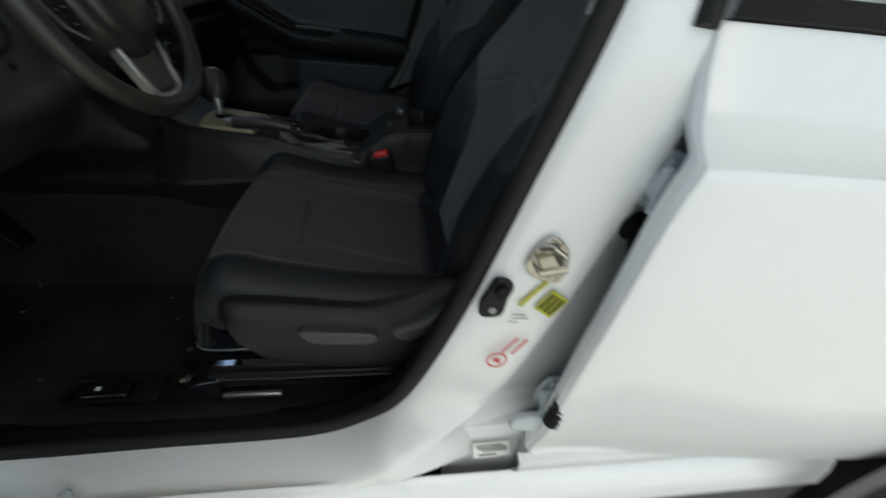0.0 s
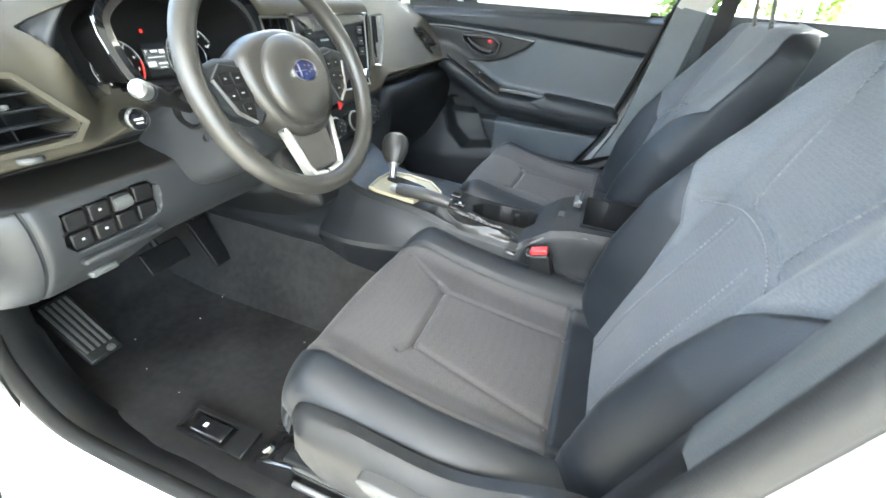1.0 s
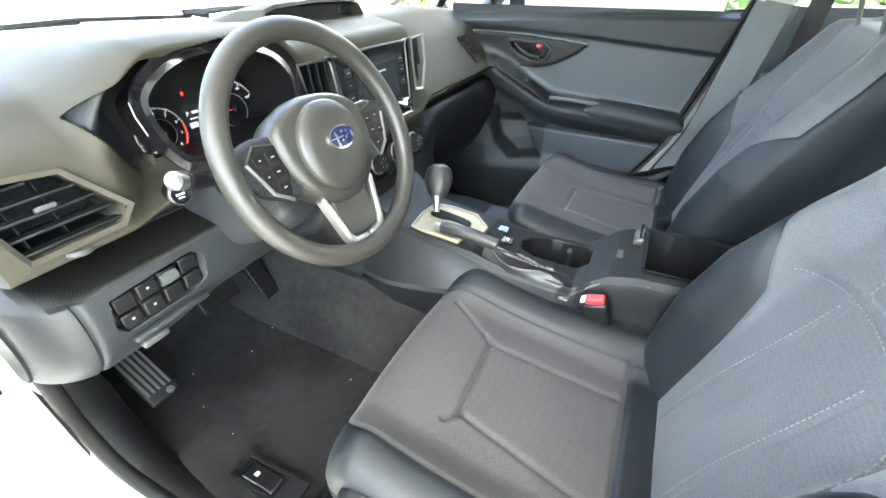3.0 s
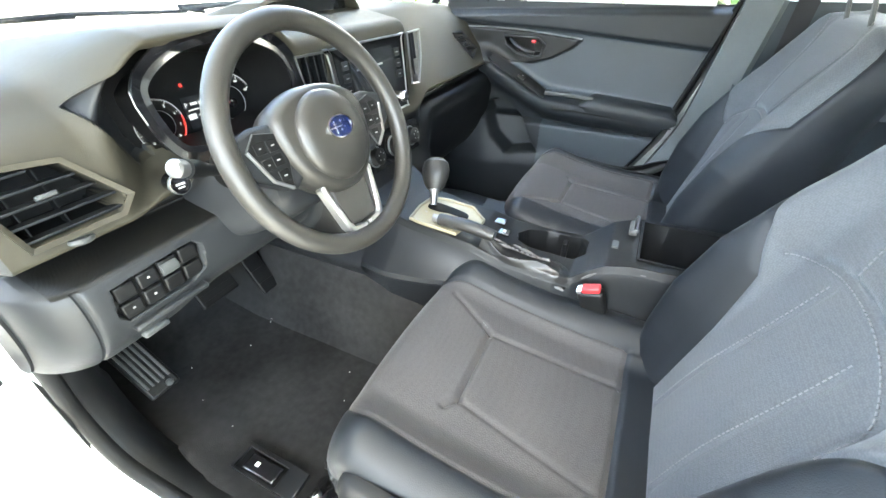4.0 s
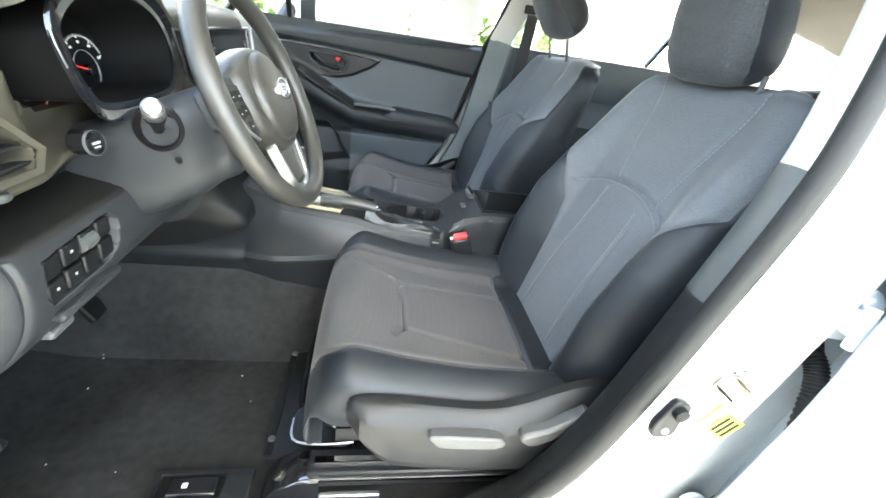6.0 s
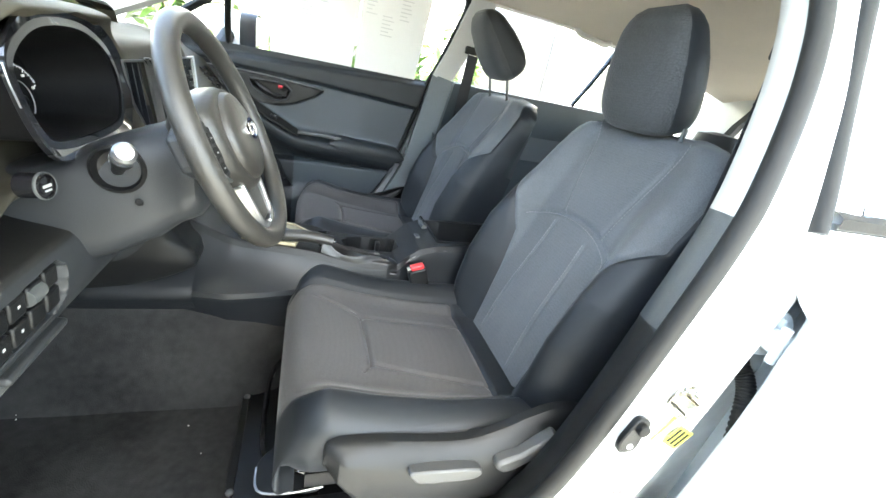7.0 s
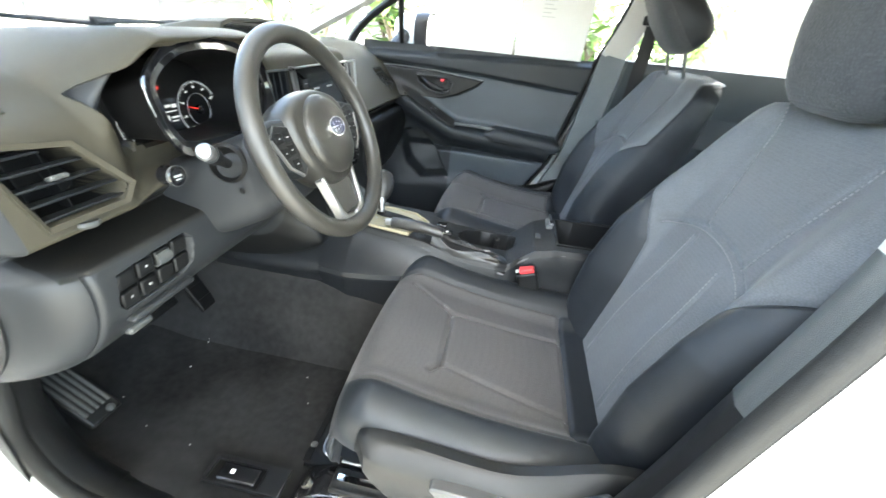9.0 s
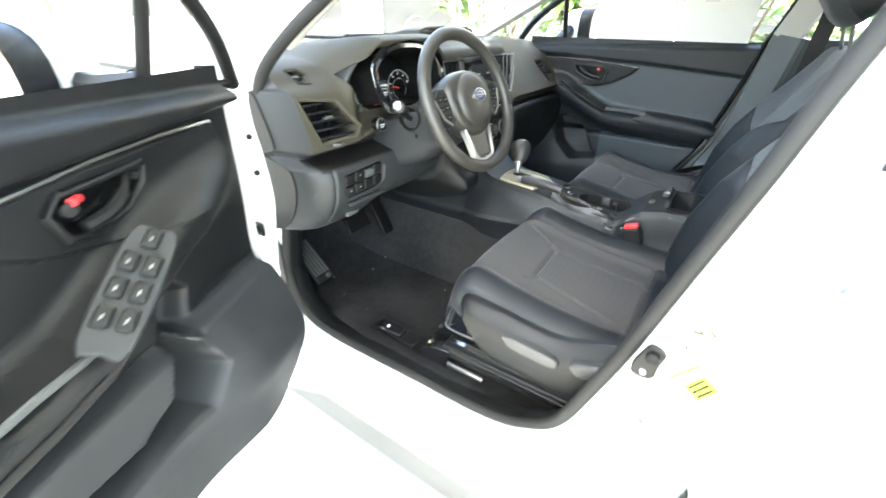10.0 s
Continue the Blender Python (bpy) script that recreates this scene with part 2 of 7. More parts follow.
def tube(pts, r, sides=10, closed=False, flat=1.0, up=(0, 0, 1)):
    """A round bar along points; r is one radius or one for each point."""
    P = [Vector(p) for p in pts]
    k, rows = len(P), []
    for i, p in enumerate(P):
        d = (P[(i + 1) % k] - P[i - 1]) if closed else (P[min(i + 1, k - 1)] - P[max(i - 1, 0)])
        d.normalize()
        u = Vector(up)
        a = d.cross(u)
        a = a.normalized() if a.length > 1e-4 else d.orthogonal().normalized()
        b = a.cross(d).normalized()
        q = r[i] if isinstance(r, (list, tuple)) else r
        rows.append([p + a * q * math.cos(t) + b * q * flat * math.sin(t) for t in (2 * math.pi * j / sides for j in range(sides))])
    return grid(rows, loop_rows=closed, loop_cols=True, cap=not closed)


def lathe(profile, m=None, sides=28):
    """Turned about z from (radius, z) pairs."""
    rows = [[Vector((r * math.cos(t), r * math.sin(t), z)) for t in (2 * math.pi * j / sides for j in range(sides))] for r, z in profile]
    (r0, z0), (r1, z1) = profile[0], profile[-1]
    ring = abs(r0 - r1) < 0.2 * r0 and abs(z0 - z1) < 0.003
    g = grid(rows, loop_rows=ring, loop_cols=True, cap=not ring)
    return g.moved(m) if m else g


def axes(o, x, z):
    """A matrix whose z points along z and whose x lies near x."""
    z = Vector(z).normalized()
    y = z.cross(Vector(x)).normalized()
    x = y.cross(z)
    return Matrix(((x.x, y.x, z.x, o[0]), (x.y, y.y, z.y, o[1]), (x.z, y.z, z.z, o[2]), (0, 0, 0, 1)))


def lerp(table, x):
    """Straight lines through a table of (x, value ...)."""
    if x <= table[0][0]:
        return table[0][1] if len(table[0]) == 2 else table[0][1:]
    for a, b in zip(table, table[1:]):
        if x <= b[0]:
            t = (x - a[0]) / (b[0] - a[0])
            w = [p + (q - p) * t for p, q in zip(a[1:], b[1:])]
            return w[0] if len(w) == 1 else w
    return table[-1][1] if len(table[-1]) == 2 else table[-1][1:]


def smooth(a, b, x):
    t = min(1.0, max(0.0, (x - a) / (b - a)))
    return t * t * (3 - 2 * t)


def off_line(p, q, x, y):
    """The distance of (x, y) from the stretch p to q."""
    dx, dy = q[0] - p[0], q[1] - p[1]
    t = min(1, max(0, ((x - p[0]) * dx + (y - p[1]) * dy) / (dx * dx + dy * dy)))
    return math.hypot(x - p[0] - t * dx, y - p[1] - t * dy)


# ---- ground, shell and openings ----
def struct(name, geo, mat, label, category, **kw):
    return solo(name, geo, mat, label, category, kind="structure", **kw)


ground = struct("ground", grid([[Vector((x, y, 0)) for x in (-400, -40, -6, 0, 6, 40, 400)] for y in (-400, -40, -6, 0, 6, 40, 400)]), CONCRETE, "pale sunlit concrete parking ground", "ground")

# carpeted floor: flat, then up the toe board, with the tunnel in the middle
FLOOR = [(-1.62, 0.86), (-1.42, 0.72), (-1.24, 0.56), (-1.12, 0.455), (-1.0, 0.432), (-0.6, 0.428), (-0.2, 0.43), (0.35, 0.44), (0.5, 0.46), (0.6, 0.62), (1.3, 0.66)]


def floor_z(x, y):
    z = lerp(FLOOR, x)
    back = smooth(-0.6, -0.3, x)
    t = 1 - smooth(0.165 - 0.075 * back, 0.285 - 0.085 * back, abs(y))
    tun = max(0.0, 0.665 - 0.07 * back - z) * t if x < 0.45 else 0
    edge = 0.02 * smooth(0.58, 0.66, abs(y))
    return z + tun + edge + 0.003 * noise.noise(Vector((x * 9, y * 9, 0.3)))


rows = [[Vector((x, y, floor_z(x, y))) for y in np.linspace(-0.69, 0.69, 72)] for x in np.linspace(-1.6, 1.3, 120)]
struct("floor", grid(rows), CARPET, "dark grey carpeted car floor with faint stains", "floor")
struct("underbody", box(0.0, 0, 0.36, 3.6, 1.5, 0.06), RUBBER, "dark sheet under the car floor", "underbody")
for s in (-1, 1):
    struct("footwell_wall", box(-1.27, s * 0.715, 0.75, 0.74, 0.02, 0.66), PLASTIC, "dark inner side wall of the footwell", "wall")
struct("scuttle_panel", box(-1.47, 0, 1.035, 0.34, 1.42, 0.02), RUBBER, "dark panel under the scuttle", "panel")
struct("firewall", box(-1.63, 0, 0.72, 0.03, 1.42, 0.66), CARPET, "dark carpeted bulkhead ahead of the footwell", "wall")

# the edge of the driver's door opening, once round
A, S, B, R = 0, 1, 2, 3
LOOP = [
    (-0.905, -0.715, 0.60, A), (-0.862, -0.715, 0.50, A), (-0.76, -0.708, 0.457, S), (-0.5, -0.70, 0.450, S), (-0.29, -0.70, 0.458, S), (-0.195, -0.70, 0.495, S),
    (-0.146, -0.712, 0.557, B), (-0.108, -0.732, 0.669, B), (-0.069, -0.737, 0.791, B), (-0.030, -0.738, 0.935, B), (0.005, -0.736, 1.06, B), (0.027, -0.725, 1.14, B),
    (0.062, -0.690, 1.25, B), (0.082, -0.645, 1.35, B), (0.06, -0.60, 1.425, R), (-0.03, -0.59, 1.455, R), (-0.2, -0.585, 1.458, R), (-0.4, -0.60, 1.412, R),
    (-0.55, -0.63, 1.33, R), (-0.70, -0.67, 1.235, R), (-0.80, -0.70, 1.16, R), (-0.87, -0.715, 1.09, A), (-0.887, -0.715, 1.02, A), (-0.868, -0.715, 0.92, A), (-0.862, -0.715, 0.82, A), (-0.888, -0.715, 0.70, A),
]
# cross-sections: out from the opening's edge, and in y
SECTION = {
    A: [(0.004, 0.004), (0.012, -0.006), (0.03, -0.022), (0.065, -0.035), (0.085, -0.05), (0.095, -0.085), (0.115, -0.12), (0.16, -0.155)],
    S: [(0.002, 0.004), (0.004, -0.01), (0.005, -0.03), (0.010, -0.055), (0.016, -0.075), (0.024, -0.088), (0.035, -0.092), (0.06, -0.09)],
    B: [(0.004, 0.004), (0.012, -0.006), (0.03, -0.015), (0.062, -0.0195), (0.088, -0.026), (0.106, -0.029), (0.122, -0.010), (0.30, 0.02)],
    R: [(0.004, 0.004), (0.012, -0.01), (0.025, -0.02), (0.04, -0.022), (0.05, -0.03), (0.06, -0.05), (0.075, -0.06), (0.11, -0.03)],
}
path = curve([p[:3] for p in LOOP], 6, closed=True)
kinds = [LOOP[i // 6][3] for i in range(len(path))]
rows = []
for i, p in enumerate(path):
    d = path[(i + 1) % len(path)] - path[i - 1]
    n = Vector((d.z, 0, -d.x)).normalized()
    k = len(path)
    near = [SECTION[kinds[(i + j) % k]] for j in range(-4, 5)]
    sec = [(sum(s[q][0] for s in near) / 9, sum(s[q][1] for s in near) / 9) for q in range(8)]
    rows.append([p + n * u + Vector((0, v, 0)) for u, v in sec])
body_side = thing("wall_driver_side", (-0.4, -0.75, 0.3), "white painted car body side round the open driver doorway", "car body")
body_side["kind"] = "structure"
part("door_frame", grid(rows, loop_rows=True), PAINT, body_side, "white painted door frame with rounded flanges", angle=60)
seal_path = [p + Vector((0, 0.006, 0)) for p in path]
part("door_seal", tube(seal_path, 0.0125, 12, closed=True, up=(0, 1, 0)), SEAL, body_side, "soft grey rubber door seal", angle=80)
lip = [r[0] + Vector((0, -0.006, 0)) for r in rows]
part("seal_lip", tube(lip, 0.004, 6, closed=True, up=(0, 1, 0)), RUBBER, body_side, "thin black rubber lip")

# trim inside the doorway: sill cover, kick panel, pillar cover
inner_rows = []
for i, p in enumerate(path):
    d = path[(i + 1) % len(path)] - path[i - 1]
    n = Vector((d.z, 0, -d.x)).normalized()
    deep = 0.055 if p.z < 0.62 else 0.05
    inner_rows.append([p + Vector((0, 0.012, 0)), p + n * -0.004 + Vector((0, 0.03, 0)), p + n * 0.006 + Vector((0, 0.055, 0)), p + n * 0.03 + Vector((0, deep + 0.02, 0)), p + n * 0.10 + Vector((0, deep + 0.022, 0))])
sill_i = [i for i, p in enumerate(path) if p.z < 0.62 and p.x < -0.1]
order = sorted(sill_i, key=lambda i: i if i < 100 else i - len(path))
pill_i = [i for i, p in enumerate(path) if p.x > -0.14 and 0.55 < p.z < 1.095]
up_i = [i for i, p in enumerate(path) if (p.z >= 1.08 and p.x > -0.82)]
part("sill_cover", grid([inner_rows[i] for i in order]), PLASTIC, body_side, "dark grey plastic sill cover, scuffed", angle=50)
part("pillar_cover", grid([[q + Vector((0.0, 0.004, 0)) for q in inner_rows[i]] for i in pill_i if path[i].z > 0.93]), TRIM_GREY, body_side, "grey plastic lower pillar cover", angle=50)
part("pillar_cover", grid([[q + Vector((0.0, 0.003, 0)) for q in inner_rows[i]] for i in pill_i if path[i].z < 0.95]), PLASTIC, body_side, "black foot of the pillar cover", angle=50)
part("sill_corner", box(0.055, -0.742, 0.45, 0.25, 0.02, 0.16), PAINT, body_side, "white painted sill corner")
part("pillar_cover", grid([[q + Vector((0.0, 0.004, 0)) for q in inner_rows[i]] for i in up_i]), PILLAR, body_side, "pale upper pillar and roof rail cover", angle=50)
kick_i = [i for i, p in enumerate(path) if p.x < -0.82 and p.z < 1.10]
part("kick_panel", grid([[q + Vector((0, 0.003, 0)) for q in inner_rows[i]] for i in sorted(kick_i, key=lambda i: -i if i > 60 else -i - 200)]), PLASTIC, body_side, angle=50)

# rocker cladding and floor-side wall below the doorway
rows = []
for x in np.linspace(-1.15, 0.75, 24):
    rows.append([Vector((x, y, z)) for y, z in ((-0.782, 0.448), (-0.790, 0.444), (-0.802, 0.43), (-0.81, 0.405), (-0.812, 0.37))])
part("rocker_panel", grid(rows), PAINT, body_side, "white painted rocker panel", angle=50)
part("rocker_cladding", grid([[Vector((x, y, z)) for y, z in ((-0.812, 0.372), (-0.804, 0.368), (-0.804, 0.352), (-0.80, 0.26), (-0.77, 0.22), (-0.70, 0.22))] for x in np.linspace(-1.15, 0.75, 24)]), CLADDING, body_side, "unpainted grey rocker cladding")
for x in (-0.62, -0.22):
    part("sill_plug", lathe([(0.011, 0), (0.010, 0.002), (0.004, 0.003)], axes((x, -0.772, 0.446), (1, 0, 0), (0, -0.3, 1)), 14), PAINT_SHADED, body_side)

# front wing behind the open door
rows = []
for x in np.linspace(-1.9, -1.0, 14):
    rows.append([Vector((x, y - 0.02 * smooth(-1.0, -1.4, x), z)) for y, z in ((-0.70, 1.07), (-0.78, 1.04), (-0.84, 0.95), (-0.865, 0.8), (-0.87, 0.6), (-0.86, 0.42))])
struct("front_wing", grid(rows), PAINT, "white front wing panel ahead of the doorway", "car body")
rows = []
for x in np.linspace(-2.2, -1.38, 10):
    rows.append([Vector((x, y, 1.045 - 0.10 * (y / 0.72) ** 2 - 0.12 * ((-1.38 - x) / 0.82) ** 2)) for y in np.linspace(-0.72, 0.72, 20)])
struct("bonnet", grid(rows), PAINT, "white bonnet ahead of the windscreen", "car body")


# rear door on the driver's side, closed
def rear_door_y(z):
    return lerp([(0.50, -0.79), (0.60, -0.812), (0.73, -0.827), (0.87, -0.835), (0.93, -0.833), (0.985, -0.829), (0.998, -0.826), (1.006, -0.812), (1.02, -0.797), (1.06, -0.775), (1.10, -0.757)], z)


def rear_door_x(z):
    return lerp([(0.50, 0.044), (0.60, 0.050), (0.73, 0.050), (0.81, 0.055), (0.87, 0.060), (0.93, 0.066), (0.97, 0.076), (1.005, 0.089), (1.06, 0.093), (1.10, 0.097)], z)


rear_door = thing("door_rear", (0.5, -0.86, 0.5), "closed white rear car door with a sharp shoulder crease", "car door")
rear_door["kind"] = "structure"
zs = [0.52, 0.535, 0.56, 0.6, 0.66, 0.72, 0.78, 0.84, 0.9, 0.94, 0.97, 0.988, 0.995, 0.999, 1.003, 1.008, 1.02, 1.04, 1.06, 1.08, 1.098]
rows = []
for z in zs:
    x0, y0 = rear_door_x(z), rear_door_y(z)
    rows.append([Vector((x0 + 0.006, y0 + 0.032, z)), Vector((x0, y0 + 0.012, z)), Vector((x0 + 0.003, y0 + 0.002, z))] + [Vector((x, y0 - 0.002 - 0.045 * smooth(0.05, 0.6, x), z)) for x in np.linspace(x0 + 0.012, 1.05, 24)])
part("door_skin", grid(rows), PAINT, rear_door, angle=28)
part("door_jamb", grid([[Vector((rear_door_x(z) + u, rear_door_y(z) + v if v < 0.2 else -0.716, z)) for u, v in ((0.006, 0.032), (0.016, 0.042), (0.07, 0.05), (0.10, 0.07), (0.12, 0.3))] for z in [0.40, 0.45, 0.49] + zs]), PAINT_SHADED, rear_door, "white painted door end face", angle=50)
part("belt_moulding", grid([[Vector((x, -0.757 - 0.045 * smooth(0.05, 0.6, x) + u, 1.098 + w)) for u, w in ((0, 0), (-0.008, 0.004), (-0.008, 0.016), (0.002, 0.022), (0.012, 0.018))] for x in np.linspace(0.10, 1.05, 12)]), RUBBER, rear_door, "grey rubber window moulding")
rows = [[Vector((x, -0.765 + (z - 1.11) * 0.40, z)) for x in np.linspace(0.14 + (z - 1.11) * 0.1, 0.98, 6)] for z in (1.105, 1.2, 1.3, 1.40)]
pane = part("window_pane", slab(rows, (0, 0.004, 0)), GLASS, rear_door)
pane.visible_shadow = False
part("window_frame", tube([(0.125, -0.742, 1.10), (0.145, -0.70, 1.25), (0.165, -0.645, 1.41), (0.5, -0.66, 1.43), (0.95, -0.67, 1.38)], 0.028, 8, flat=0.8), PAINT, rear_door, "white painted window frame")
part("frame_seal", tube(curve([(0.088, -0.757, 1.092), (0.096, -0.737, 1.15), (0.112, -0.695, 1.26), (0.13, -0.645, 1.40)], 5), 0.010, 14), SEAL, rear_door, "dark rubber seal on the window frame")
part("lower_door_edge", grid([[Vector((x, y, z)) for y, z in ((-0.795, 0.522), (-0.808, 0.518), (-0.81, 0.50), (-0.80, 0.48), (-0.785, 0.46))] for x in np.linspace(0.03, 0.72, 8)]), PAINT, rear_door, "white painted lower door edge")
part("door_cladding", grid([[Vector((0.98 - 0.44 * math.cos(a) * s, -0.868, 0.34 + 0.44 * math.sin(a) * s)) for s in (0.84, 0.9, 1.0)] for a in np.linspace(0.1, 2.6, 20)]), CLADDING, rear_door, "wheel arch cladding")
wheel_tyre = part("tyre", lathe([(0.20, -0.1), (0.30, -0.105), (0.335, -0.09), (0.342, 0), (0.335, 0.09), (0.30, 0.105), (0.20, 0.1)], axes((0.98, -0.76, 0.342), (1, 0, 0), (0, 1, 0)), 40), RUBBER, body_side, "black tyre")
part("wheel_rim", lathe([(0.20, -0.09), (0.19, -0.07), (0.05, -0.05), (0.02, -0.06)], axes((0.98, -0.76, 0.342), (1, 0, 0), (0, 1, 0)), 30), SILVER, wheel_tyre, "silver wheel rim")

# roof lining and roof skin
def roof_z(x, y):
    return lerp([(-0.50, 1.43), (-0.35, 1.475), (0.0, 1.505), (0.5, 1.50), (1.0, 1.455), (1.45, 1.37)], x) - 0.055 * (abs(y) / 0.6) ** 2.4


rows = [[Vector((x, y, roof_z(x, y))) for y in np.linspace(-0.60, 0.60, 24)] for x in np.linspace(-0.50, 1.45, 30)]
struct("ceiling", grid(rows), HEADLINER, "beige-grey cloth roof lining", "ceiling")
rows = [[Vector((x, y, roof_z(x, y) + 0.05)) for y in np.linspace(-0.66, 0.66, 24)] for x in np.linspace(-0.55, 1.5, 20)]
struct("roof", grid(rows), PAINT, "white painted car roof", "roof")

# windscreen and its pillars
rows = [[Vector((-1.42 + 0.92 * t, y * (1 - 0.12 * t), 1.095 + 0.365 * t - 0.045 * (1 - t) * (y / 0.7) ** 2 + 0.0)) for y in np.linspace(-0.70, 0.70, 14)] for t in np.linspace(0, 1, 8)]
ws = struct("windscreen", slab(rows, (0, 0, 0.005)), GLASS, "clear curved windscreen", "window")
ws.visible_shadow = False
cowl = struct("cowl", grid([[Vector((x, y, z - 0.03 * (y / 0.7) ** 2)) for x, z in ((-1.30, 1.105), (-1.36, 1.118), (-1.44, 1.10), (-1.50, 1.05))] for y in np.linspace(-0.74, 0.74, 16)]), PLASTIC, "black plastic scuttle below the windscreen", "cowl")
for y0 in (-0.45, 0.15):
    w = thing("wiper", (-1.40, y0, 1.12), "black wiper arm and blade at the foot of the windscreen", "wiper", "windscreen wipers")
    part("arm", tube([(-1.43, y0, 1.125), (-1.40, y0 - 0.10, 1.145), (-1.36, y0 + 0.22, 1.145)], 0.007, 6), RUBBER, w)
    part("blade", tube([(-1.36, y0 - 0.12, 1.14), (-1.35, y0 + 0.2, 1.15), (-1.37, y0 + 0.5, 1.135)], 0.006, 6), RUBBER, w)


def strip(pts, width, thick, toward):
    """A flat bar along points, width across, thick towards a side."""
    P = curve(pts, 5)
    rows = []
    for i, p in enumerate(P):
        d = (P[min(i + 1, len(P) - 1)] - P[max(i - 1, 0)]).normalized()
        t = Vector(toward)
        a = d.cross(t).normalized()
        w = width if not isinstance(width, (list, tuple)) else width[0] + (width[1] - width[0]) * i / (len(P) - 1)
        rows.append([p + a * w / 2, p + a * w * 0.42 + t * thick, p - a * w * 0.42 + t * thick, p - a * w / 2])
    return grid(rows, loop_cols=True, cap=True)


pass_side = thing("wall_passenger_side", (-0.1, 0.75, 0.4), "car body side and pillar covers beside the passenger seat", "car body")
pass_side["kind"] = "structure"
part("pillar_cover", strip([(-1.22, 0.70, 1.10), (-0.90, 0.66, 1.26), (-0.60, 0.615, 1.40), (-0.42, 0.59, 1.455)], 0.06, 0.03, (0, -0.9, 0.2)), PILLAR, pass_side, "pale windscreen pillar cover")
part("roof_rail", strip([(-0.45, 0.60, 1.445), (-0.2, 0.595, 1.47), (0.2, 0.59, 1.475), (0.7, 0.60, 1.45), (1.2, 0.62, 1.37)], 0.05, 0.02, (0, -0.9, -0.3)), PILLAR, pass_side, "pale roof rail cover")
part("pillar_cover", strip([(0.04, 0.685, 1.16), (0.08, 0.655, 1.27), (0.11, 0.62, 1.38), (0.13, 0.60, 1.46)], (0.085, 0.10), 0.02, (-0.15, -0.95, 0)), PILLAR, pass_side, "pale upper centre pillar cover")
part("pillar_cover", strip([(-0.12, 0.70, 0.50), (-0.075, 0.70, 0.64), (-0.01, 0.70, 0.80), (0.025, 0.695, 1.0), (0.05, 0.68, 1.17)], (0.12, 0.10), 0.022, (-0.3, -0.9, 0)), TRIM_GREY_LIT, pass_side, "grey lower centre pillar cover in a lit-up tone")
part("door_seal", tube(curve([(-0.27, 0.70, 0.50), (-0.20, 0.70, 0.62), (-0.125, 0.71, 0.75), (-0.075, 0.715, 0.88), (-0.035, 0.71, 1.02), (-0.012, 0.70, 1.13), (0.02, 0.675, 1.22), (0.06, 0.635, 1.36), (0.085, 0.605, 1.45)], 5), 0.009, 8), RUBBER, pass_side, "black door seal")
part("body_skin", grid([[Vector((x, y, z)) for y, z in ((0.74, 1.12), (0.80, 1.10), (0.86, 0.95), (0.87, 0.7), (0.84, 0.45), (0.75, 0.40))] for x in np.linspace(-1.3, 1.4, 16)]), PAINT, pass_side, "white outer body skin")
part("sill_cover", box(-0.4, 0.69, 0.46, 1.2, 0.06, 0.07), PLASTIC, pass_side, bevel=0.01)
# rear passenger-side door panel, belt and window bars
part("rear_door_panel", grid([[Vector((x, y, z)) for y, z in ((0.71, 1.165), (0.675, 1.16), (0.67, 1.08), (0.69, 1.0), (0.64, 0.9), (0.66, 0.82), (0.68, 0.5))] for x in np.linspace(0.04, 1.0, 10)]), PANEL, pass_side, "dark rear door panel")
part("window_bar", tube([(0.675, 0.69, 1.165), (0.72, 0.66, 1.27), (0.765, 0.615, 1.40)], 0.012, 6), GLOSS, pass_side, "black window divider bar")
part("pillar_cover", strip([(0.98, 0.70, 1.13), (1.05, 0.66, 1.25), (1.10, 0.61, 1.40)], 0.13, 0.02, (0, -1, 0)), PILLAR, pass_side, "pale rear pillar cover")
rows = [[Vector((x, 0.745 - (z - 1.10) * 0.42, z)) for x in (xa, (xa + 0.0) / 2, 0.03 + (z - 1.1) * 0.2)] for z, xa in ((1.10, -1.02), (1.2, -0.90), (1.3, -0.72), (1.40, -0.50), (1.46, -0.40))]
pane = part("window_pane", slab(rows, (0, 0.004, 0)), GLASS, pass_side)
pane.visible_shadow = False
rows = [[Vector((x, 0.755 - (z - 1.10) * 0.42, z)) for x in (0.08 + (z - 1.1) * 0.2, 0.5, 1.0)] for z in (1.13, 1.25, 1.44)]
pane = part("window_pane", slab(rows, (0, 0.004, 0)), GLASS, pass_side)
pane.visible_shadow = False

# the rear of the cabin
rear = thing("wall_rear", (1.35, 0, 0.5), "rear cabin wall with the tailgate window", "car body")
rear["kind"] = "structure"
part("tailgate_panel", box(1.48, 0, 0.78, 0.05, 1.36, 0.62), PLASTIC, rear)
hole = curve2([(-0.46, 1.10), (0.46, 1.10), (0.44, 1.30), (0.36, 1.335), (-0.36, 1.335), (-0.44, 1.30)], 5)
part("tailgate_frame", rim([(a * 1.5, 1.215 + (b - 1.215) * 1.75) for a, b in hole], hole, 0.03, Matrix(((0, 0, 1, 1.44), (1, 0, 0, 0), (0, 1, 0, 0), (0, 0, 0, 1)))), PILLAR, rear, "pale tailgate window surround")
part("window_seal", rim(hole, scaled(hole, 0.93), 0.035, Matrix(((0, 0, 1, 1.43), (1, 0, 0, 0), (0, 1, 0, 0), (0, 0, 0, 1)))), RUBBER, rear, "black window edge")
for s in (-1, 1):
    part("side_trim", grid([[Vector((x, s * y, z)) for y, z in ((0.70, 0.45), (0.69, 0.9), (0.70, 1.12))] for x in (0.9, 1.2, 1.5)]), PLASTIC, rear)
